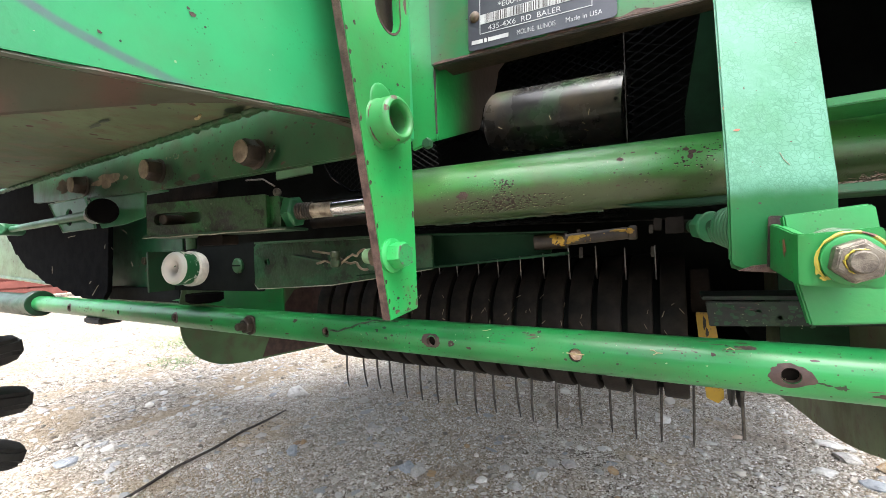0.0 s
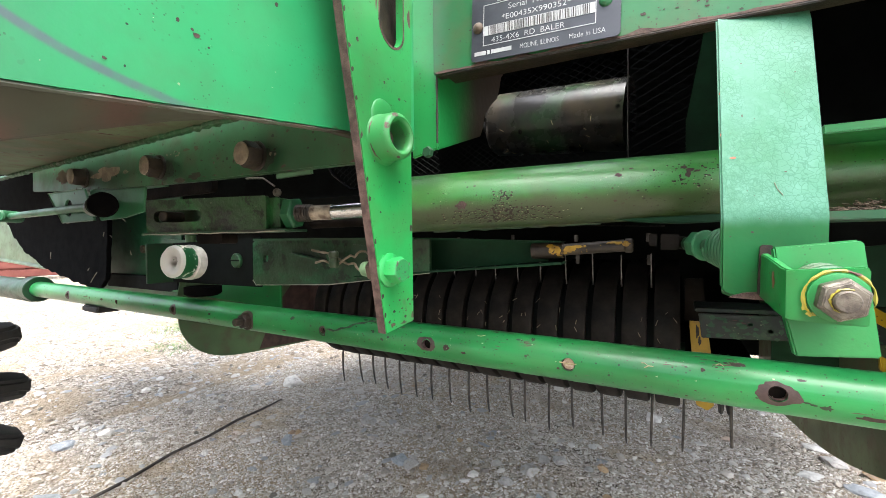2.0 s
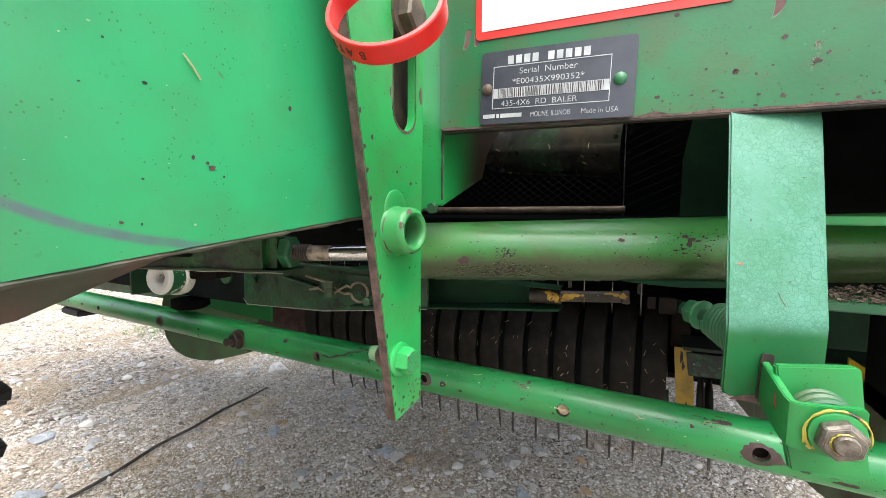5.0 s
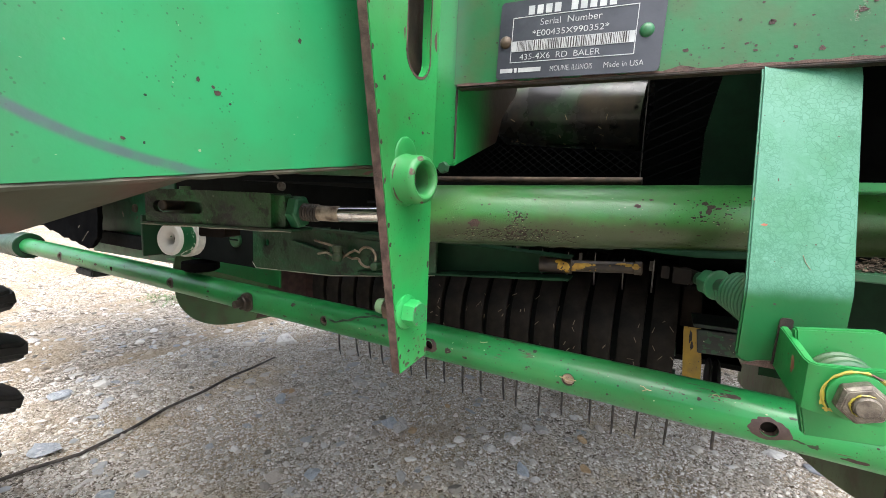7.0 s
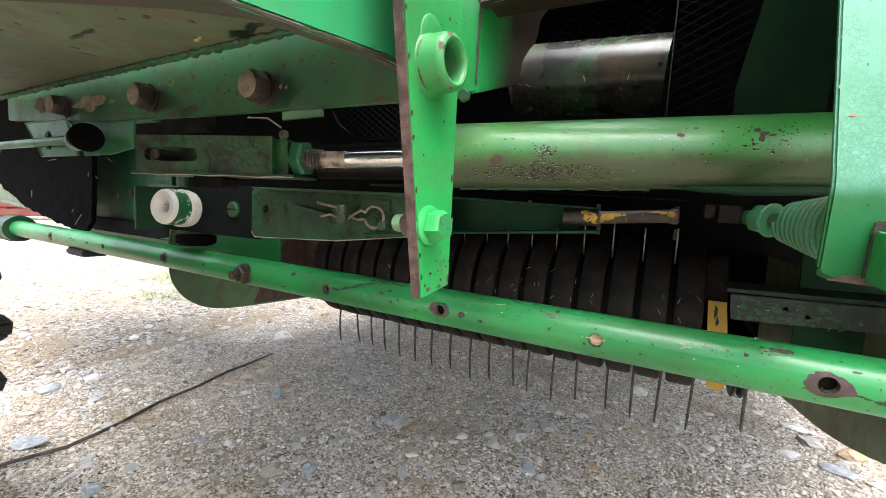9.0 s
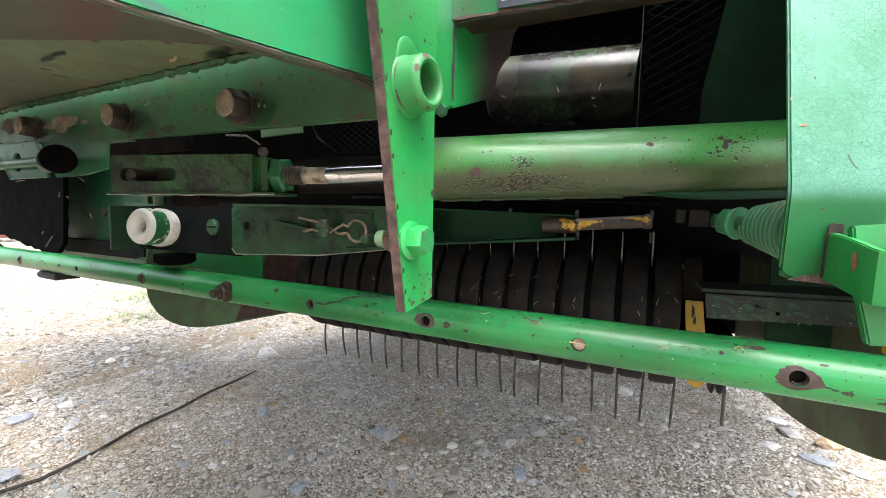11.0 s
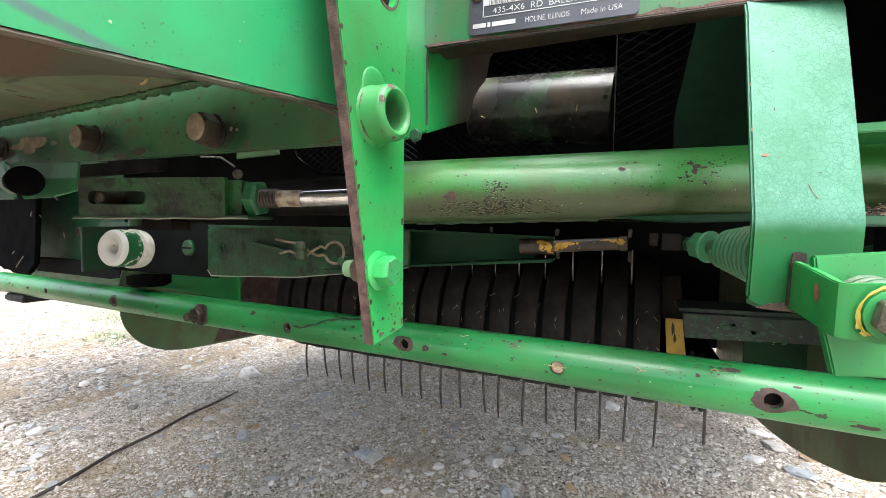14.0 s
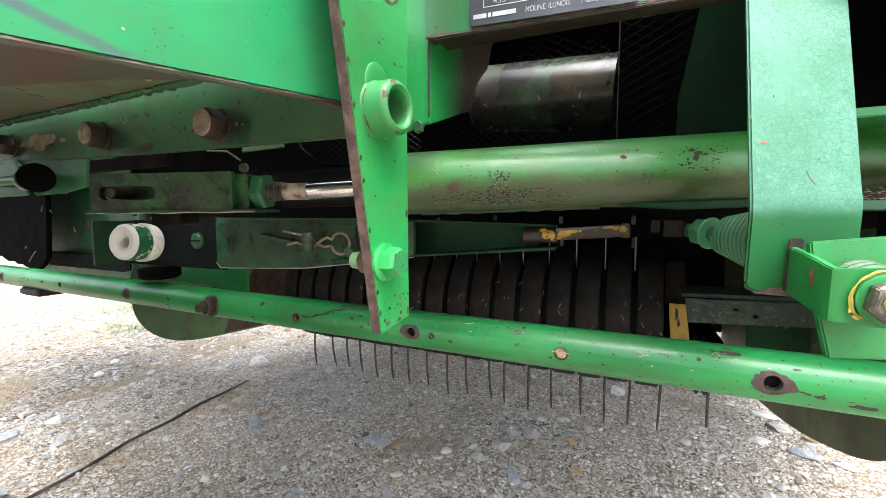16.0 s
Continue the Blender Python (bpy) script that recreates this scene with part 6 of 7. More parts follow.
for k, (u, v) in enumerate(((0.055, 0.011), (0.058, 0.009), (-0.105, 0.0185), (0.11, 0.019))):
    bm = B()
    d = 0.0028 + 0.0008 * (k % 3)
    sweep(bm, [on_rail(u - d, v - 0.002 * (k % 2)) * 1.0, on_rail(u, v), on_rail(u + d, v + 0.0022 * ((k % 3) - 1))], 0.0004, 5)
    part("straw_bit", bm, m_straw, tube, "bit of straw")
bm = B()
scratch = []
for k in range(25):
    f = k / 24
    u = -0.329 + 0.105 * f
    v = float(np.interp(f, (0.0, 0.12, 0.30, 0.50, 0.66, 1.0), (0.0030, 0.0026, 0.0080, 0.0165, 0.0218, 0.0240))) + 0.0007 * math.sin(k * 1.3)
    scratch.append(on_rail(u, v))
sweep(bm, scratch, [0.0005] + [0.0013 + 0.0005 * math.sin(k * 1.7) for k in range(23)] + [0.0004], 6)
part("scratch", bm, m_oilstain, tube, "dark wandering scratch")
bm = B()
lathe(bm, (-0.50, RY - RR + 0.003, RZ), (0, -1, 0), [(0, 0.0150), (0.0035, 0.0150), (0.0045, 0.0140)], 28)
hexa(bm, (-0.50, RY - RR - 0.001, RZ), (0, -1, 0), 0.0120, 0.011)
rod(bm, (-0.50, RY - RR - 0.021, RZ), (-0.50, RY, RZ), 0.0060, 14, soft=0.001)
part("through_bolt", bm, m_boltdark, rail, "dark rusty nut and bolt through the rail")
bm = B()
pipe(bm, (-1.475, RY, RZ), (-1.43, RY, RZ), 0.034, 0.0206, 36)
part("end_collar", bm, m_dirtyshade, rail, "green end collar")
bm = B()
pipe(bm, (-2.1, RY, RZ - 0.006), (-1.47, RY, RZ - 0.006), 0.031, 0.026, 36)
part("outer_tube", bm, m_dirtyshade, rail)
bm = B()
box(bm, -1.115, -1.035, RY - 0.016, RY + 0.03, RZ - 0.033, RZ - RR + 0.002)
part("under_clip", bm, m_black, rail, "black clip under the rail", 0.003)

# ---- pickup reel ----
pickup = thing("pickup_reel", (-0.23, 0.80, 0.38), "pickup reel with dark worn bands and wire tines", "pickup")
PY, PZ, PR = 0.76, 0.566, 0.103
STEP, BW = 0.0385, 0.0300


def band_mesh():
    bm = B()
    pts = []
    for k in range(33):
        a = radians(-100 - 200 * k / 32)
        pts.append((PY + PR * math.cos(a), PZ + PR * math.sin(a)))
    pts = [(PY + 0.14, PZ - PR * 0.985)] + pts + [(PY + 0.14, PZ + PR * 0.985)]
    loops = []
    for y, z in pts:
        dy, dz = PY - y, PZ - z
        L = math.hypot(dy, dz)
        iy, iz = y + dy / L * 0.012, z + dz / L * 0.012
        my, mz = y + dy / L * 0.0018, z + dz / L * 0.0018
        h = BW / 2
        loops.append([(-h, iy, iz), (-h, my, mz), (-h + 0.003, y, z), (h - 0.003, y, z), (h, my, mz), (h, iy, iz)])
    rows = [[bm.verts.new(p) for p in l] for l in loops]
    for a, b in zip(rows, rows[1:]):
        for i in range(5):
            bm.faces.new((a[i], a[i + 1], b[i + 1], b[i]))
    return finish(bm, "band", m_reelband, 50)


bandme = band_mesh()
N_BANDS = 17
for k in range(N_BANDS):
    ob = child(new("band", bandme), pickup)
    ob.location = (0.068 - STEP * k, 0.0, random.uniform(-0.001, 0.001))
# Radius swollen so near-black surface stands in for shade between the bands.
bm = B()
rod(bm, (0.080, PY, PZ), (-0.575, PY, PZ), 0.090, 40)
part("gap_dark_core", bm, m_dark, pickup, "core swollen to keep the band gaps dark")


def tine_mesh(angle, curl, tip=0.195):
    bm = B()
    pts = []
    for k in range(9):
        r = 0.06 + (tip - 0.06) * k / 8
        a = radians(angle + curl * (k / 8) ** 2)
        pts.append((0, PY + r * math.cos(a), PZ + r * math.sin(a)))
    sweep(bm, pts, [0.0021] * 7 + [0.0019, 0.0012], 6)
    return finish(bm, "tine", m_tine)


for angle, off in ((-97, 0.0), (-35, 0.0)):
    me = tine_mesh(angle, 6, {-97: 0.178, -35: 0.195}[angle])
    for k in range(N_BANDS + 1):
        ob = child(new("tine", me), pickup)
        turn = Matrix.Rotation(radians(random.uniform(-5, 4)), 3, "X") @ Matrix.Rotation(radians(random.uniform(-2.2, 2.2)), 3, "Y")
        pivot = Vector((0, PY, PZ))
        ob.rotation_euler = turn.to_euler()
        ob.location = Vector((0.068 + STEP / 2 - STEP * k + random.uniform(-0.004, 0.004) + off, 0, random.uniform(-0.004, 0.006))) + pivot - turn @ pivot
    bm = B()
    c, s = math.cos(radians(angle)), math.sin(radians(angle))
    rod(bm, (0.09, PY + 0.06 * c, PZ + 0.06 * s), (-0.60, PY + 0.06 * c, PZ + 0.06 * s), 0.011, 16)
    part("tine_bar", bm, m_grimy, pickup)
bm = B()
sweep(bm, [(0, 0.735, 0.585), (0, 0.712, 0.62), (0, 0.702, 0.65), (0, 0.699, 0.685)], [0.0012, 0.0012, 0.0011, 0.0008], 8)
upright = finish(bm, "tine", m_brighttine)
for k in range(1, N_BANDS):
    ob = child(new("tine", upright), pickup)
    ob.location = (0.068 + STEP / 2 - STEP * k + random.uniform(-0.002, 0.002), 0, random.uniform(-0.005, 0.003))
rng = random.Random(91)
bm = B()
for _ in range(80):
    a = radians(rng.uniform(150, 215))
    x = rng.uniform(-0.40, 0.085)
    p = Vector((x, PY + (PR + 0.0006) * math.cos(a), PZ + (PR + 0.0006) * math.sin(a)))
    t_ = Vector((0, -math.sin(a), math.cos(a)))
    d = (Vector((1, 0, 0)) * rng.uniform(-0.7, 0.7) + t_ * rng.uniform(-1, 1)).normalized() * rng.uniform(0.0015, 0.0045)
    sweep(bm, [p - d, p + d * 0.1, p + d], rng.uniform(0.0003, 0.0006), 4)
tagged(part("straw_bits", bm, m_chaffpale, pickup, "dry chaff stuck to the bands"), kind="stuff")
for x, z, h in ((-0.251, 0.706, 0.005), (-0.152, 0.710, 0.004), (-0.148, 0.690, 0.011), (-0.052, 0.707, 0.005), (-0.050, 0.677, 0.008), (0.0445, 0.707, 0.006), (0.0455, 0.676, 0.007)):
    bm = B()
    slab(bm, rounded(-0.0026, 0.0026, -h, h, 0.001), 0.0015, (x, 0.701, z), (1, 0.1, 0), (0.03, 0, 1))
    part("clip", bm, m_tine, pickup, "small bare hanging clip", 0.0003)
bm = B()
slab(bm, [(0.0945, 0.588), (0.1155, 0.588), (0.1160, 0.582), (0.1215, 0.535), (0.124, 0.470), (0.1165, 0.462), (0.1030, 0.468), (0.097, 0.545), (0.0945, 0.58)], 0.004, (0, 0.752, 0), (1, 0, 0), (0, 0, 1))
yplate = part("yellow_plate", bm, m_yellow, pickup, "chipped yellow side strip", 0.0008)
spots("black_stain", yplate, m_fleck, 61, lambda u, v: Vector((u, 0.7475, v)), [(0.104, 0.573, 0.0022, 0.010), (0.1068, 0.560, 0.0018, 0.007), (0.113, 0.50, 0.002, 0.006)], "black stains")
for x in (0.130, 0.140):
    bm = B()
    lathe(bm, (x, 0.76, 0.50), (1, 0, 0), [(0, 0.040), (0.002, 0.042), (0.004, 0.040)], 32)
    part("disc", bm, m_black, pickup, "black end disc")
bm = B()
slab(bm, [(0.1000, 0.6215), (0.30, 0.6275), (0.30, 0.606), (0.1030, 0.5945)], 0.004, (0, 0.608, 0), (1, 0, 0), (0, 0, 1))
slab(bm, [(0.097, 0.6225), (0.30, 0.6285), (0.30, 0.6325), (0.097, 0.6265)], 0.06, (0, 0.668, 0), (1, 0, 0), (0, 0, 1))
part("scuffed_angle", bm, m_scuffblack, pickup, "black scuffed angle iron showing green paint", 0.0008)
spots("green_scuff", pickup, m_dull, 71, lambda u, v: Vector((u, 0.6037, v)), speckle(72, 60, 0.106, 0.19, 0.597, 0.618, 0.0008, 0.0035, 1.5) + speckle(73, 20, 0.19, 0.28, 0.604, 0.621, 0.0005, 0.002, 1.5), "scuffs showing green paint")
spots("pale_speckling", pickup, m_palefleck, 74, lambda u, v: Vector((u, 0.6034, v)), speckle(75, 40, 0.106, 0.25, 0.597, 0.620, 0.0002, 0.0008, 2.0), "pale chaff flecks")
bm = B()
slab(bm, [(0.0885, 0.589), (0.1150, 0.589), (0.1105, 0.650), (0.0885, 0.648)], 0.004, (0, 0.744, 0), (1, 0, 0), (0, 0, 1))
part("dark_cover_plate", bm, m_band, pickup, "near-black brown plate over the yellow strip", 0.0006)
# Made-up bright tab: stands in for light seen through a small hole.
bm = B()
slab(bm, rounded(0.1075, 0.1165, 0.6425, 0.6530, 0.0015), 0.0012, (0, 0.738, 0), (1, 0.3, 0), (0, 0.35, 1))
part("light_hole_tab", bm, m_steel, pickup, "small bright tab standing in for light through a hole", 0.0003)
bm = B()
rod(bm, (0.138, 0.69, 0.50), (0.140, 0.70, 0.437), 0.0020, 8)
part("tine", bm, m_tine, pickup)

def smoothed(pts, times=2):
    """Rounds the corners of an open run of points."""
    for _ in range(times):
        out = [pts[0]]
        for a, b in zip(pts, pts[1:]):
            out += [(a[0] * 0.75 + b[0] * 0.25, a[1] * 0.75 + b[1] * 0.25), (a[0] * 0.25 + b[0] * 0.75, a[1] * 0.25 + b[1] * 0.75)]
        pts = out + [pts[-1]]
    return pts


# side shields of the pickup
shield_r = thing("pickup_side_shield", (0.25, 0.7, 0.44), "dull green curved pickup end shield", "shield")
bm = B()
slab(bm, smoothed([(0.515, 0.62), (0.517, 0.548), (0.53, 0.520), (0.56, 0.497), (0.60, 0.477), (0.65, 0.460), (0.71, 0.441), (0.79, 0.420), (0.88, 0.402), (1.0, 0.383), (1.3, 0.33)]) + [(1.3, 0.62)], 0.003, (0.25, 0, 0), (0, 1, 0), (0, 0, 1))
part("sheet", bm, m_shieldr, shield_r, "", 0.0006)
bm = B()
slab(bm, [(0.522, 0.555), (0.535, 0.525), (0.552, 0.507), (0.548, 0.545), (0.542, 0.61), (0.520, 0.61)], -0.0004, (0.25, 0, 0), (0, 1, 0), (0, 0, 1))
part("rust_edge", bm, m_brownmetal, shield_r, "brown rusted front edge")
shield_l = thing("pickup_side_shield", (-0.8, 0.7, 0.45), "dull green curved pickup end shield with rounded corner", "shield")
bm = B()
arc = smoothed([(0.516, 0.60), (0.516, 0.555), (0.521, 0.525), (0.537, 0.497), (0.562, 0.474), (0.60, 0.456), (0.65, 0.448), (0.72, 0.443), (0.95, 0.43)]) + [(0.95, 0.66), (0.53, 0.66)]
slab(bm, arc, 0.003, (-0.8, 0, 0), (0, 1, 0), (0, 0, 1))
part("sheet", bm, m_shield, shield_l, "", 0.0006)
bm = B()
slab(bm, [(0.70, 0.449), (0.76, 0.445), (0.948, 0.435), (0.948, 0.62), (0.80, 0.60), (0.745, 0.54)], 0.0004, (-0.797, 0, 0), (0, 1, 0), (0, 0, 1))
part("rust_patch", bm, m_brownmetal, shield_l, "brown rust patch")
bm = B()
slab(bm, [(-0.80, 0.45), (-0.575, 0.47), (-0.575, 0.62), (-0.80, 0.64)], 0.003, (0, 0.86, 0), (1, 0, 0), (0, 0, 1))
part("inner_sheet", bm, m_brownmetal, shield_l, "brown rusted inner sheet")

# ---- black roller and mesh guards behind the beam ----
drum = thing("black_roller", (-0.09, 0.79, 0.85), "oily black roller with green stains and dry chaff", "roller")
bm = B()
DA, DB = Vector((-0.195, 0.740, 0.904)), Vector((0.0188, 0.727, 0.8875))
lathe(bm, DA, DB - DA, [(0, 0.0), (0, 0.043), (0.002, 0.047), (0.006, 0.0505), (0.012, 0.0518), (0.020, 0.052), (0.2148, 0.052), (0.2148, 0.0)], 56)
part("shell", bm, m_blackpaint, drum)


def lattice(name, o, U, V, w, h, parent, cw=0.021, ch=0.0085, material=m_mesh, keep=None):
    """Expanded metal: rows of bent strands that meet at the knots."""
    U, V = Vector(U).normalized(), Vector(V).normalized()
    N = U.cross(V)
    bm = B()
    rows = int(h / ch)
    cols = int(w / (cw / 2))
    for j in range(rows):
        for i in range(cols):
            up = (i + j) % 2
            if keep and not keep(i * cw / 2, j * ch):
                continue
            a = Vector(o) + U * (i * cw / 2) + V * (j * ch + (0 if up else ch)) + N * (0.0 if up else 0.002)
            b = Vector(o) + U * ((i + 1) * cw / 2) + V * (j * ch + (ch if up else 0)) + N * (0.002 if up else 0.0)
            s = V * (0.13 * ch)
            t = N * 0.0008
            q = [a - s, a + s, b + s, b - s]
            v = [bm.verts.new(p - t) for p in q] + [bm.verts.new(p + t) for p in q]
            for f in ((4, 5, 6, 7), (3, 2, 1, 0), (0, 1, 5, 4), (2, 3, 7, 6)):
                bm.faces.new([v[k] for k in f])
    me = bpy.data.meshes.new(name)
    bm.to_mesh(me)
    bm.free()
    me.materials.append(material)
    return tagged(child(new(name, me), parent), "", kind="stuff")


bm = B()
lathe(bm, DA - (DB - DA).normalized() * 0.0005, DA - DB, [(0, 0.030), (0.004, 0.028), (0.004, 0.012), (0.02, 0.012)], 32)
part("end_hub", bm, m_blackpaint, drum)
bm = B()
rod(bm, (-0.30, 0.605, 0.7845), (0.03, 0.587, 0.7855), 0.0046, 20)
part("lower_shaft", bm, m_boltbrown, drum, "brown grimy shaft below the roller")
rng = random.Random(77)
for _ in range(12):
    u, a = rng.uniform(-0.18, 0.0), rng.uniform(3.3, 4.5)
    p = DA.lerp(DB, (u + 0.195) / 0.2138) + Vector((0, 0.0526 * math.cos(a), 0.0526 * math.sin(a)))
    d = Vector((rng.uniform(-1, 1), 0, rng.uniform(-0.6, 0.6))).normalized() * rng.uniform(0.002, 0.005)
    bm = B()
    sweep(bm, [p - d, p + Vector((0, -0.0006, 0)), p + d], 0.0005, 5)
    part("straw_bit", bm, m_straw, drum, "bit of straw")
guard = thing("mesh_guard", (0.0, 0.9, 0.8), "black expanded-metal guard behind the beam", "guard")
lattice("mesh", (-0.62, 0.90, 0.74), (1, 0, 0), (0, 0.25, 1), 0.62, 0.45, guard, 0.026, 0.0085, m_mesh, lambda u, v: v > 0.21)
# Lower rows take the shaded copy, so shade below the roller is in the material.
lattice("mesh", (-0.62, 0.90, 0.74), (1, 0, 0), (0, 0.25, 1), 0.62, 0.22, guard, 0.020, 0.0075, m_meshshade)
bm = B()
slab(bm, [(-0.62, 0.738), (0.0, 0.738), (0.0, 0.744), (-0.62, 0.744)], 0.004, (0, 0.90, 0), (1, 0, 0), (0, 0, 1))
part("edge_bar", bm, m_mesh, guard)
guard2 = thing("mesh_guard", (0.1, 0.70, 0.8), "black expanded-metal side guard", "guard")
lattice("mesh", (0.023, 0.69, 0.75), (0.75, -0.12, 0), (0, 0.02, 1), 0.10, 0.42, guard2, 0.028, 0.0062, m_meshshade)
bm = B()
slab(bm, [(0.0, 0.75), (0.0012, 0.75), (0.0012, 1.2), (0.0, 1.2)], 0.006, (0.0200, 0.690, 0), (1, 0, 0), (0, 0, 1))
part("edge_bar", bm, m_tine, guard2, "thin bright edge of the guard")
guard3 = thing("mesh_guard", (-0.43, 0.6, 0.78), "small piece of black expanded metal under the channel", "guard")
lattice("mesh", (-0.475, 0.60, 0.786), (0.98, 0.1, -0.03), (-0.25, 0.25, 0.9), 0.24, 0.11, guard3, 0.0140, 0.0058, m_meshgrey, lambda u, v: v > 0.075 - 0.9 * u and v > 0.012)
bm = B()
sweep(bm, [(-0.485, 0.615, 0.862), (-0.455, 0.607, 0.826), (-0.412, 0.606, 0.797), (-0.24, 0.624, 0.788)], 0.0024, 8)
part("edge_bar", bm, m_mesh, guard3)
bm = B()
slab(bm, [(-0.364, 0.7862), (-0.300, 0.7872), (-0.303, 0.812), (-0.364, 0.812)], 0.003, (0, 0.42, 0), (1, 0, 0), (0, 0, 1))
part("mount_plate", bm, m_shield, guard3, "grey-green mounting plate", 0.0005)

# ---- dark unseen walls added around and behind to keep light out ----
body = thing("baler_body", (-0.3, 1.3, 0.45), "near-black walls added for the unseen baler chamber, to keep light out", "baler", kind="structure")
# Unseen roof gap, shelf and belly only steer light on roller, reel, gravel.
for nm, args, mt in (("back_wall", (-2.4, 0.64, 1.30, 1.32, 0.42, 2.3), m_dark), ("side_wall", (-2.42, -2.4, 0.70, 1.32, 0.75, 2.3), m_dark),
                     ("side_wall", (0.62, 0.64, 0.42, 1.32, 0.62, 2.3), m_dark), ("roof_light_block", (-2.4, 0.64, 0.70, 1.32, 1.26, 1.28), m_dark), ("roof_light_block", (-2.4, -0.26, 0.40, 0.70, 1.26, 1.28), m_dark), ("roof_light_block", (0.06, 0.64, 0.40, 0.70, 1.26, 1.28), m_dark), ("belly_light_block", (-1.5, 0.72, 1.325, 2.9, 0.52, 0.54), m_dark), ("shelf_light_block", (-0.60, 0.30, 0.53, 1.30, 0.774, 0.778), m_dark),
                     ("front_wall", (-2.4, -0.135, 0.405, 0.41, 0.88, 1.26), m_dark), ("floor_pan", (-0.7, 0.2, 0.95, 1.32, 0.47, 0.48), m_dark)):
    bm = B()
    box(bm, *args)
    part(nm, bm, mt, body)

side_frame = thing("side_frame", (0.13, 0.70, 0.62), "dark green inner side frame plate", "frame plate")
bm = B()
slab(bm, [(0.0885, 0.76), (0.0885, 0.85), (0.1045, 0.938), (0.128, 1.08), (0.185, 1.08), (0.165, 0.76)], 0.006, (0, 0.666, 0), (1, 0, 0), (0, 0, 1))
part("plate", bm, m_shadegreen, side_frame, "", 0.001)
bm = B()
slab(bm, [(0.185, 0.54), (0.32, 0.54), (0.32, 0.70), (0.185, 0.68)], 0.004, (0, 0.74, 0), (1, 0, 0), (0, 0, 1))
part("lower_plate", bm, m_shadegreen, side_frame, "green lower plate")

ledge = thing("ledge_bar", (0.25, 0.46, 0.77), "green flat ledge bars beside the strap with chaff", "flat bar")
bm = B()
box(bm, 0.162, 0.60, 0.425, 0.47, 0.772, 0.778)
part("upper_bar", bm, m_green, ledge, "", 0.0008)
bm = B()
box(bm, 0.160, 0.60, 0.418, 0.47, 0.7155, 0.7215)
part("lower_bar", bm, m_dull, ledge, "", 0.0008)
bm = B()
box(bm, 0.25, 0.256, 0.47, 0.6, 0.60, 0.7155)
part("post", bm, m_dark, ledge)

rng = random.Random(19)
bm = B()
for _ in range(1100):
    x, y = rng.uniform(0.172, 0.32), rng.uniform(0.424, 0.466)
    h = 0.0105 * math.exp(-((y - 0.452) / 0.014) ** 2) * min(1.0, (x - 0.165) / 0.03)
    p = Vector((x, y, 0.7222 + rng.random() * h))
    d = Vector((rng.uniform(-1, 1), rng.uniform(-1, 1), rng.uniform(-0.3, 0.3))).normalized() * rng.uniform(0.0006, 0.0022)
    rod(bm, p - d, p + d, rng.uniform(0.0003, 0.0007), 4)
tagged(new("chaff", finish(bm, "chaff", m_chaff)), "brown dry chaff heaped on the green ledge bar", "chaff", kind="stuff")

lever = thing("yellow_lever", (0.26, 0.6, 0.57), "chipped yellow lever arms by the shield", "lever")
bm = B()
slab(bm, [(0.238, 0.640), (0.30, 0.598), (0.30, 0.585), (0.238, 0.626)], 0.006, (0, 0.606, 0), (1, 0, 0), (0, 0, 1))
part("upper_arm", bm, m_yellow, lever, "", 0.0008)
bm = B()
slab(bm, [(0.244, 0.594), (0.30, 0.555), (0.30, 0.540), (0.244, 0.580)], 0.006, (0, 0.606, 0), (1, 0, 0), (0, 0, 1))
part("lower_arm", bm, m_yellow, lever, "", 0.0008)

# ---- left end of the machine ----
lbr = thing("rod_bracket", (-0.7, 0.33, 0.74), "pale green rod through a folded bracket with black plug", "bracket")
bm = B()
slab(bm, [(-0.700, 0.7895), (-0.528, 0.784), (-0.534, 0.748), (-0.586, 0.742), (-0.660, 0.7405)], 0.003, (0, 0.345, 0), (1, 0, 0), (0, 0, 1))
slab(bm, [(-0.832, 0.7905), (-0.695, 0.7897), (-0.662, 0.7405), (-0.776, 0.7403)], 0.003, (0, 0.338, 0), (1, 0, 0), (0, 0, 1), [[(-0.752 + 0.0135 * math.cos(a * 0.5236), 0.763 + 0.0135 * math.sin(a * 0.5236)) for a in range(12)]])
slab(bm, [(-0.832, 0.7905), (-0.528, 0.786), (-0.528, 0.784), (-0.832, 0.7885)], 0.03, (0, 0.372, 0), (1, 0, 0), (0, 0, 1))
part("plate", bm, m_leftgreen, lbr, "", 0.0006)
bm = B()
sweep(bm, [(-0.697, 0.3345, 0.7897), (-0.832, 0.3345, 0.7905), (-0.805, 0.3345, 0.766), (-0.776, 0.3345, 0.7403), (-0.715, 0.3345, 0.7404), (-0.662, 0.3345, 0.7405)], 0.0009, 6)
part("worn_edge", bm, m_lightdrum, lbr, "pale worn edge")
bm = B()
rod(bm, (-1.10, 0.352, 0.764), (-0.62, 0.325, 0.759), 0.0062, 18)
rod(bm, (-1.12, 0.372, 0.764), (-1.085, 0.332, 0.764), 0.012, 16, soft=0.002)
part("rod", bm, m_leftgreen, lbr, "pale green rod")
bm = B()
lathe(bm, (-0.650, 0.331, 0.758), (1, -0.3, 0), [(0, 0.010), (0.002, 0.0125), (0.05, 0.0125)], 24)
part("sleeve", bm, m_dirtyshade, lbr)
bm = B()
lathe(bm, (-0.582, 0.317, 0.757), (1, -0.45, 0), [(0, 0.010), (0.003, 0.0160), (0.012, 0.0166), (0.015, 0.0150)], 32)
part("plug", bm, m_flap, lbr, "black rubber plug")

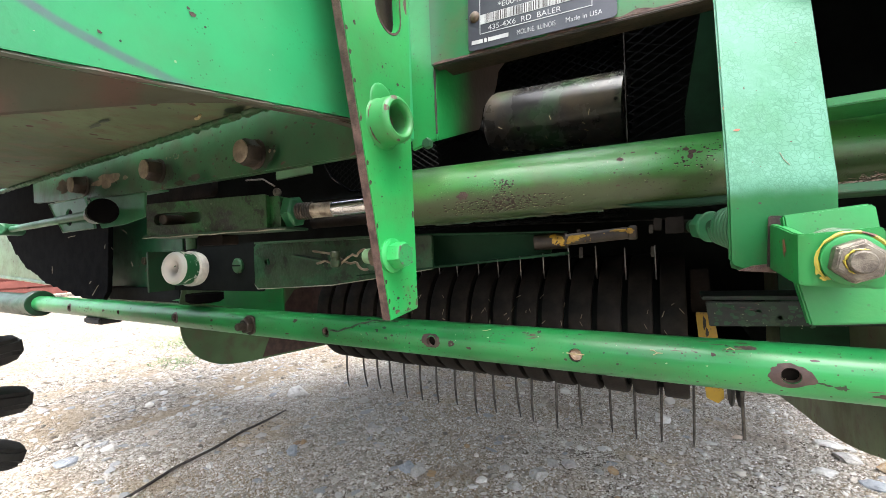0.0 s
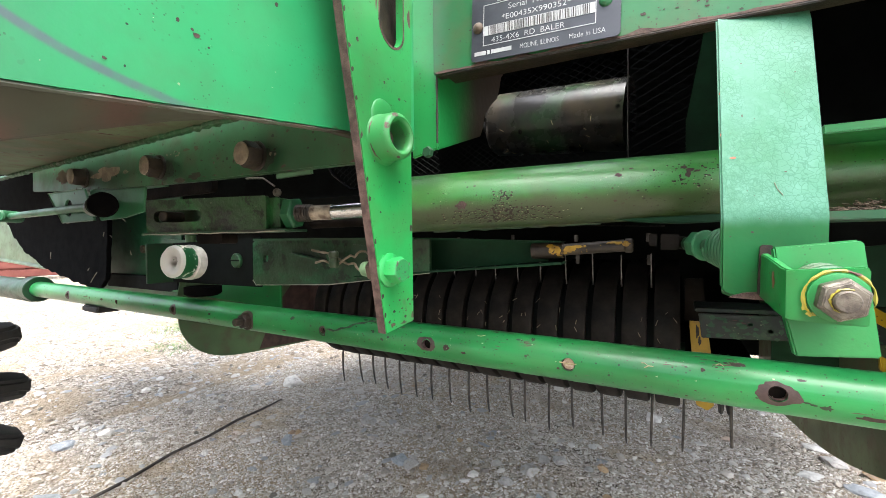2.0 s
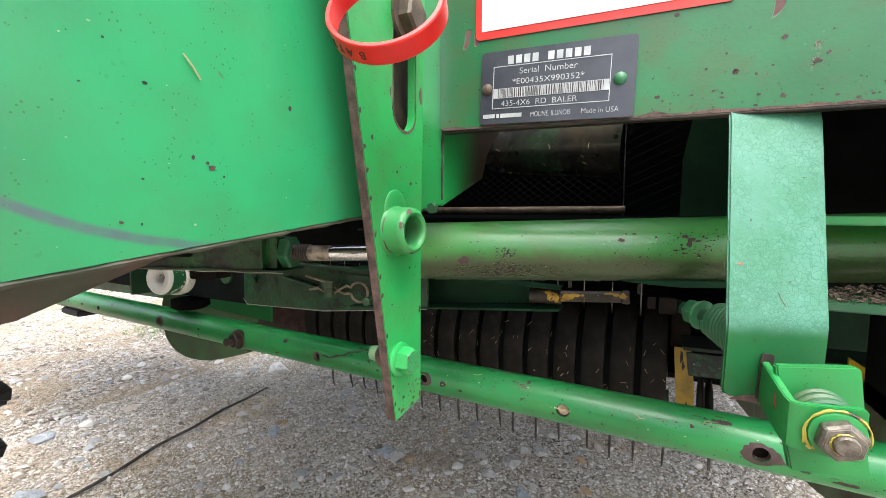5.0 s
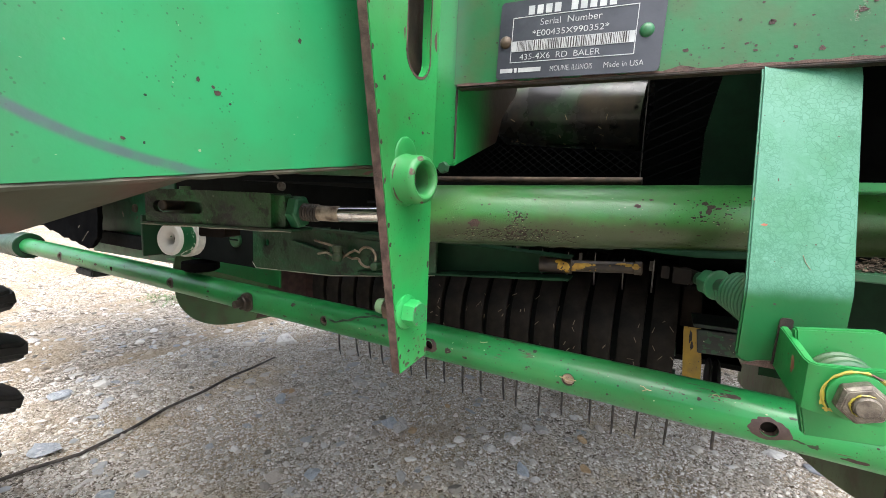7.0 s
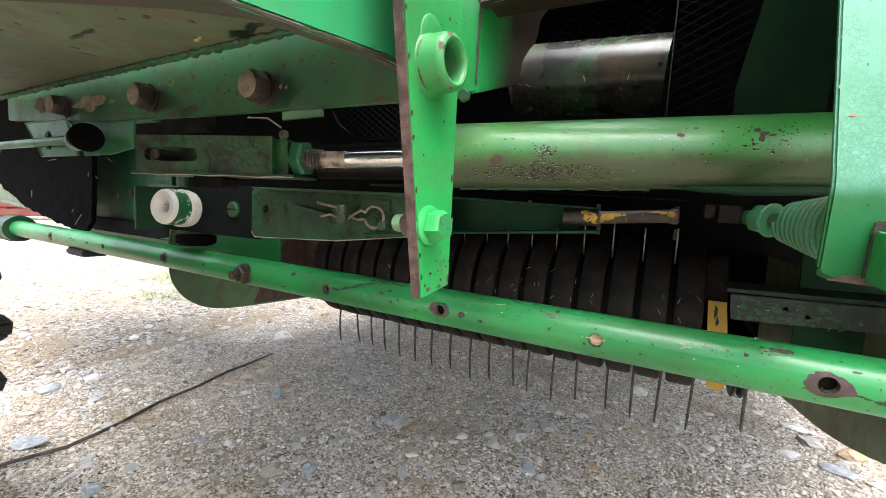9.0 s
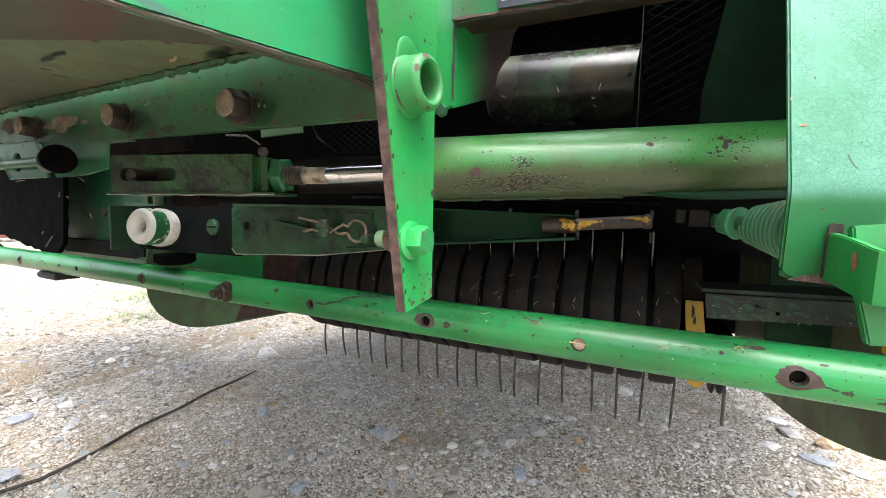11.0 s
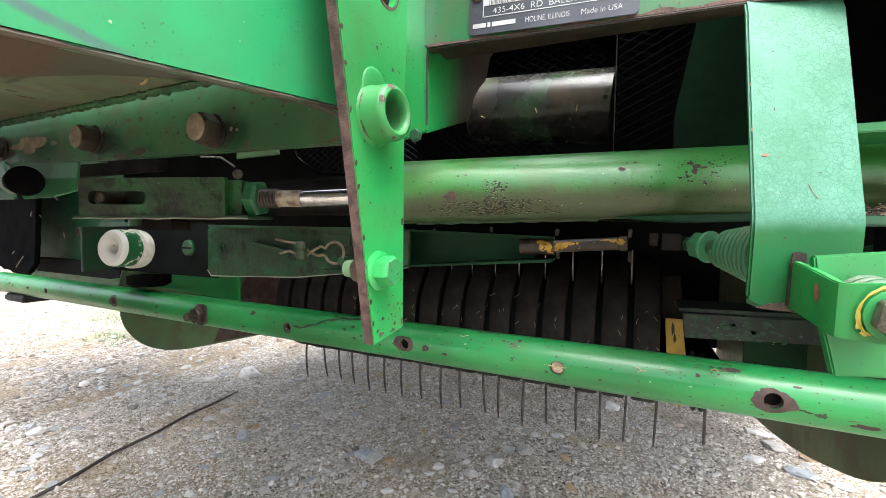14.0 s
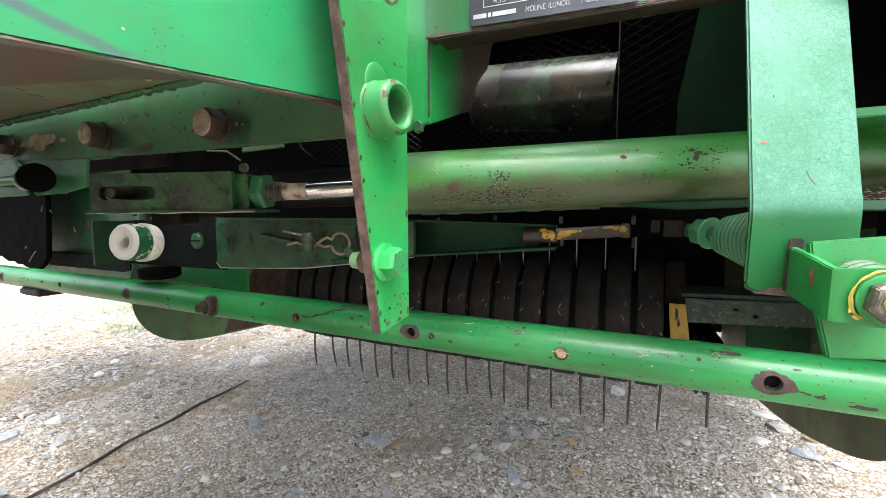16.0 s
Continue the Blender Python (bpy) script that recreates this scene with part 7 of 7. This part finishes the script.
flap = thing("rubber_flap", (-1.6, 0.62, 0.617), "black rubber flap with dry stalks stuck on it", "flap")
bm = B()
pts = [(-2.9, 0.92), (-2.34, 0.890), (-2.19, 0.792), (-2.14, 0.752), (-2.075, 0.713), (-1.99, 0.671), (-1.886, 0.644), (-1.80, 0.620), (-1.716, 0.611), (-1.58, 0.590), (-1.43, 0.570), (-1.36, 0.60), (-1.34, 0.73), (-1.34, 1.1), (-2.9, 1.1)]
rim = []
for a, b in zip(pts[1:13], pts[2:14]):
    for k in range(6):
        f = k / 6
        x, z = a[0] + (b[0] - a[0]) * f, a[1] + (b[1] - a[1]) * f
        rim.append((x + 0.010 * noise.noise((x * 31, z * 31, 0.0)), z + 0.012 * noise.noise((x * 37, z * 37, 4.0))))
slab(bm, [pts[0]] + rim + pts[13:], 0.012, (0, 0.62, 0), (1, 0, 0), (0, 0, 1))
part("sheet", bm, m_flap, flap, "", 0.002)
rng = random.Random(31)
for _ in range(8):
    bm = B()
    p = Vector((rng.uniform(-1.65, -1.15), 0.60 + rng.uniform(-0.03, 0.0), rng.uniform(0.62, 0.78)))
    d = Vector((rng.uniform(-1, 1), rng.uniform(-0.2, 0.2), rng.uniform(-1, 0.6))).normalized() * rng.uniform(0.015, 0.05)
    sweep(bm, [p, p + d * 0.5 + Vector((0, 0, 0.001)), p + d], 0.0011, 5)
    part("stalk", bm, m_chaffpale, flap, "dry straw stalk")

drum_l = thing("belt_shield", (-2.3, 0.67, 0.607), "pale worn green rounded belt shield", "shield")
bm = B()
slab(bm, [(-3.0, 0.662), (-2.55, 0.645), (-2.28, 0.634), (-2.03, 0.622), (-1.90, 0.622), (-1.90, 1.0), (-3.0, 1.0)], 0.01, (0, 0.67, 0), (1, 0, 0), (0, 0, 1))
part("sheet", bm, m_lightdrum, drum_l, "", 0.003)
bm = B()
sweep(bm, [(-3.0, 0.662, 0.662), (-2.55, 0.662, 0.645), (-2.28, 0.662, 0.634), (-2.03, 0.662, 0.622), (-1.90, 0.662, 0.622)], 0.008, 8)
part("rolled_edge", bm, m_lightdrum, drum_l)

end_frame = thing("end_frame", (-1.1, 0.72, 0.55), "green end frame plates behind the guide roller", "frame plate")
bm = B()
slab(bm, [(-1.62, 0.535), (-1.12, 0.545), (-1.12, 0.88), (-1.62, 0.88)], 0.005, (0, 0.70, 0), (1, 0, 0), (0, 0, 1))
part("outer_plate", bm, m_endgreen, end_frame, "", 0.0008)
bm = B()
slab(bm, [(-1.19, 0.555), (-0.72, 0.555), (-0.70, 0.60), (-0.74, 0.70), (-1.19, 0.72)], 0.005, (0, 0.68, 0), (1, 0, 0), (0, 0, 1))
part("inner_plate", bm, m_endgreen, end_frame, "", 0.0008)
bm = B()
lathe(bm, (-1.33, 0.70, 0.69), (0, -1, 0), [(0, 0.013), (0.01, 0.012), (0.012, 0.010)], 20)
part("bolt", bm, m_boltbrown, end_frame)
# Dark box added in front of the plates for the black of a recess.
bm = B()
box(bm, -1.52, -1.10, 0.672, 0.69, 0.572, 0.612)
part("dark_recess_strip", bm, m_dark, end_frame, "dark strip standing in for a recess across the plates", 0.002)

link = thing("dark_link", (-0.55, 0.40, 0.79), "dark flat link above the clevis with small steel eye", "link")
bm = B()
slab(bm, rounded(-0.66, -0.46, 0.774, 0.800, 0.010), 0.008, (0, 0.40, 0), (1, 0, 0), (0, 0, 1))
part("plate", bm, m_band, link, "", 0.001)
bm = B()
sweep(bm, [(-0.40, 0.40, 0.788), (-0.36, 0.395, 0.784), (-0.333, 0.39, 0.772)], 0.0011, 8)
lathe(bm, (-0.322, 0.386, 0.763), (0.3, -1, 0), [(0, 0.002), (0, 0.0048), (0.003, 0.0048), (0.003, 0.002)], 20)
part("eye", bm, m_nut, link, "small steel eye")

# ---- unseen block added behind the walk to cut low light, in a tractor's place ----
tractor = thing("unseen_light_block", (0.1, -2.8, 0.0), "unseen dark block that cuts low light, standing in for a tractor", "tractor", kind="structure")
bm = B()
box(bm, -0.95, 1.30, -2.90, -2.75, 0.30, 1.35)
part("rear_wall", bm, m_dark, tractor, "", 0.02)
for x in (-0.8, 1.15):
    bm = B()
    box(bm, x - 0.1, x + 0.1, -2.92, -2.73, -0.01, 0.32)
    part("rear_leg", bm, m_dark, tractor, "", 0.01)

# ---- tractor tyre and distance ----
tyre = thing("tractor_tyre", (-1.22, -0.085, 0.0), "black tractor tyre with deep lugs", "tyre")
TC, TR = Vector((-1.01, -0.085, 0.445)), 0.405
bm = B()
lathe(bm, TC + Vector((-0.42, 0, 0)), (1, 0, 0), [(0, 0.20), (0.0, 0.28), (0.02, 0.34), (0.06, 0.385), (0.15, TR), (0.27, TR), (0.36, 0.385), (0.40, 0.34), (0.42, 0.28), (0.42, 0.20)], 72, caps=False)
part("casing", bm, m_black, tyre)
for k in range(26):
    a = 2 * math.pi * (k + 0.54) / 26
    bm = B()
    e = Vector((0, math.cos(a), math.sin(a)))
    t = Vector((0, -math.sin(a), math.cos(a)))
    rows = []
    for f, out, w in ((0.0, 0.03, 0.038), (0.12, 0.03, 0.036), (0.19, 0.03, 0.030), (0.235, 0.026, 0.019), (0.246, 0.010, 0.015)):
        c = TC + Vector((-0.21 + f, 0, 0)) + t * (f * 0.18)
        r0 = TR - 0.06
        rows.append([c + e * r0 - t * w, c + e * r0 + t * w, c + e * (TR + out) + t * w * 0.8, c + e * (TR + out) - t * w * 0.8])
    rings(bm, rows)
    part("lug", bm, m_black, tyre, "", 0.006)

far = thing("red_machinery", (-11.4, 2.7, 0.0), "faded red farm machinery far across the yard", "machinery")
for k in range(4):
    bm = B()
    box(bm, -11.3 - 0.05 * k, -11.22 - 0.05 * k, 0.2, 5.2, 0.08 + 0.17 * k, 0.22 + 0.17 * k)
    part("rail", bm, m_farrust, far, "", 0.01)
bm = B()
box(bm, -11.8, -11.7, 0.2, 5.2, 0.10, 0.95)
part("body_panel", bm, m_farrust, far, "faded red panel", 0.02)
for y in (1.3, 2.2, 3.1, 4.0):
    bm = B()
    box(bm, -11.5, -11.35, y - 0.05, y + 0.05, 0.0, 0.62)
    part("post", bm, m_farrust, far)
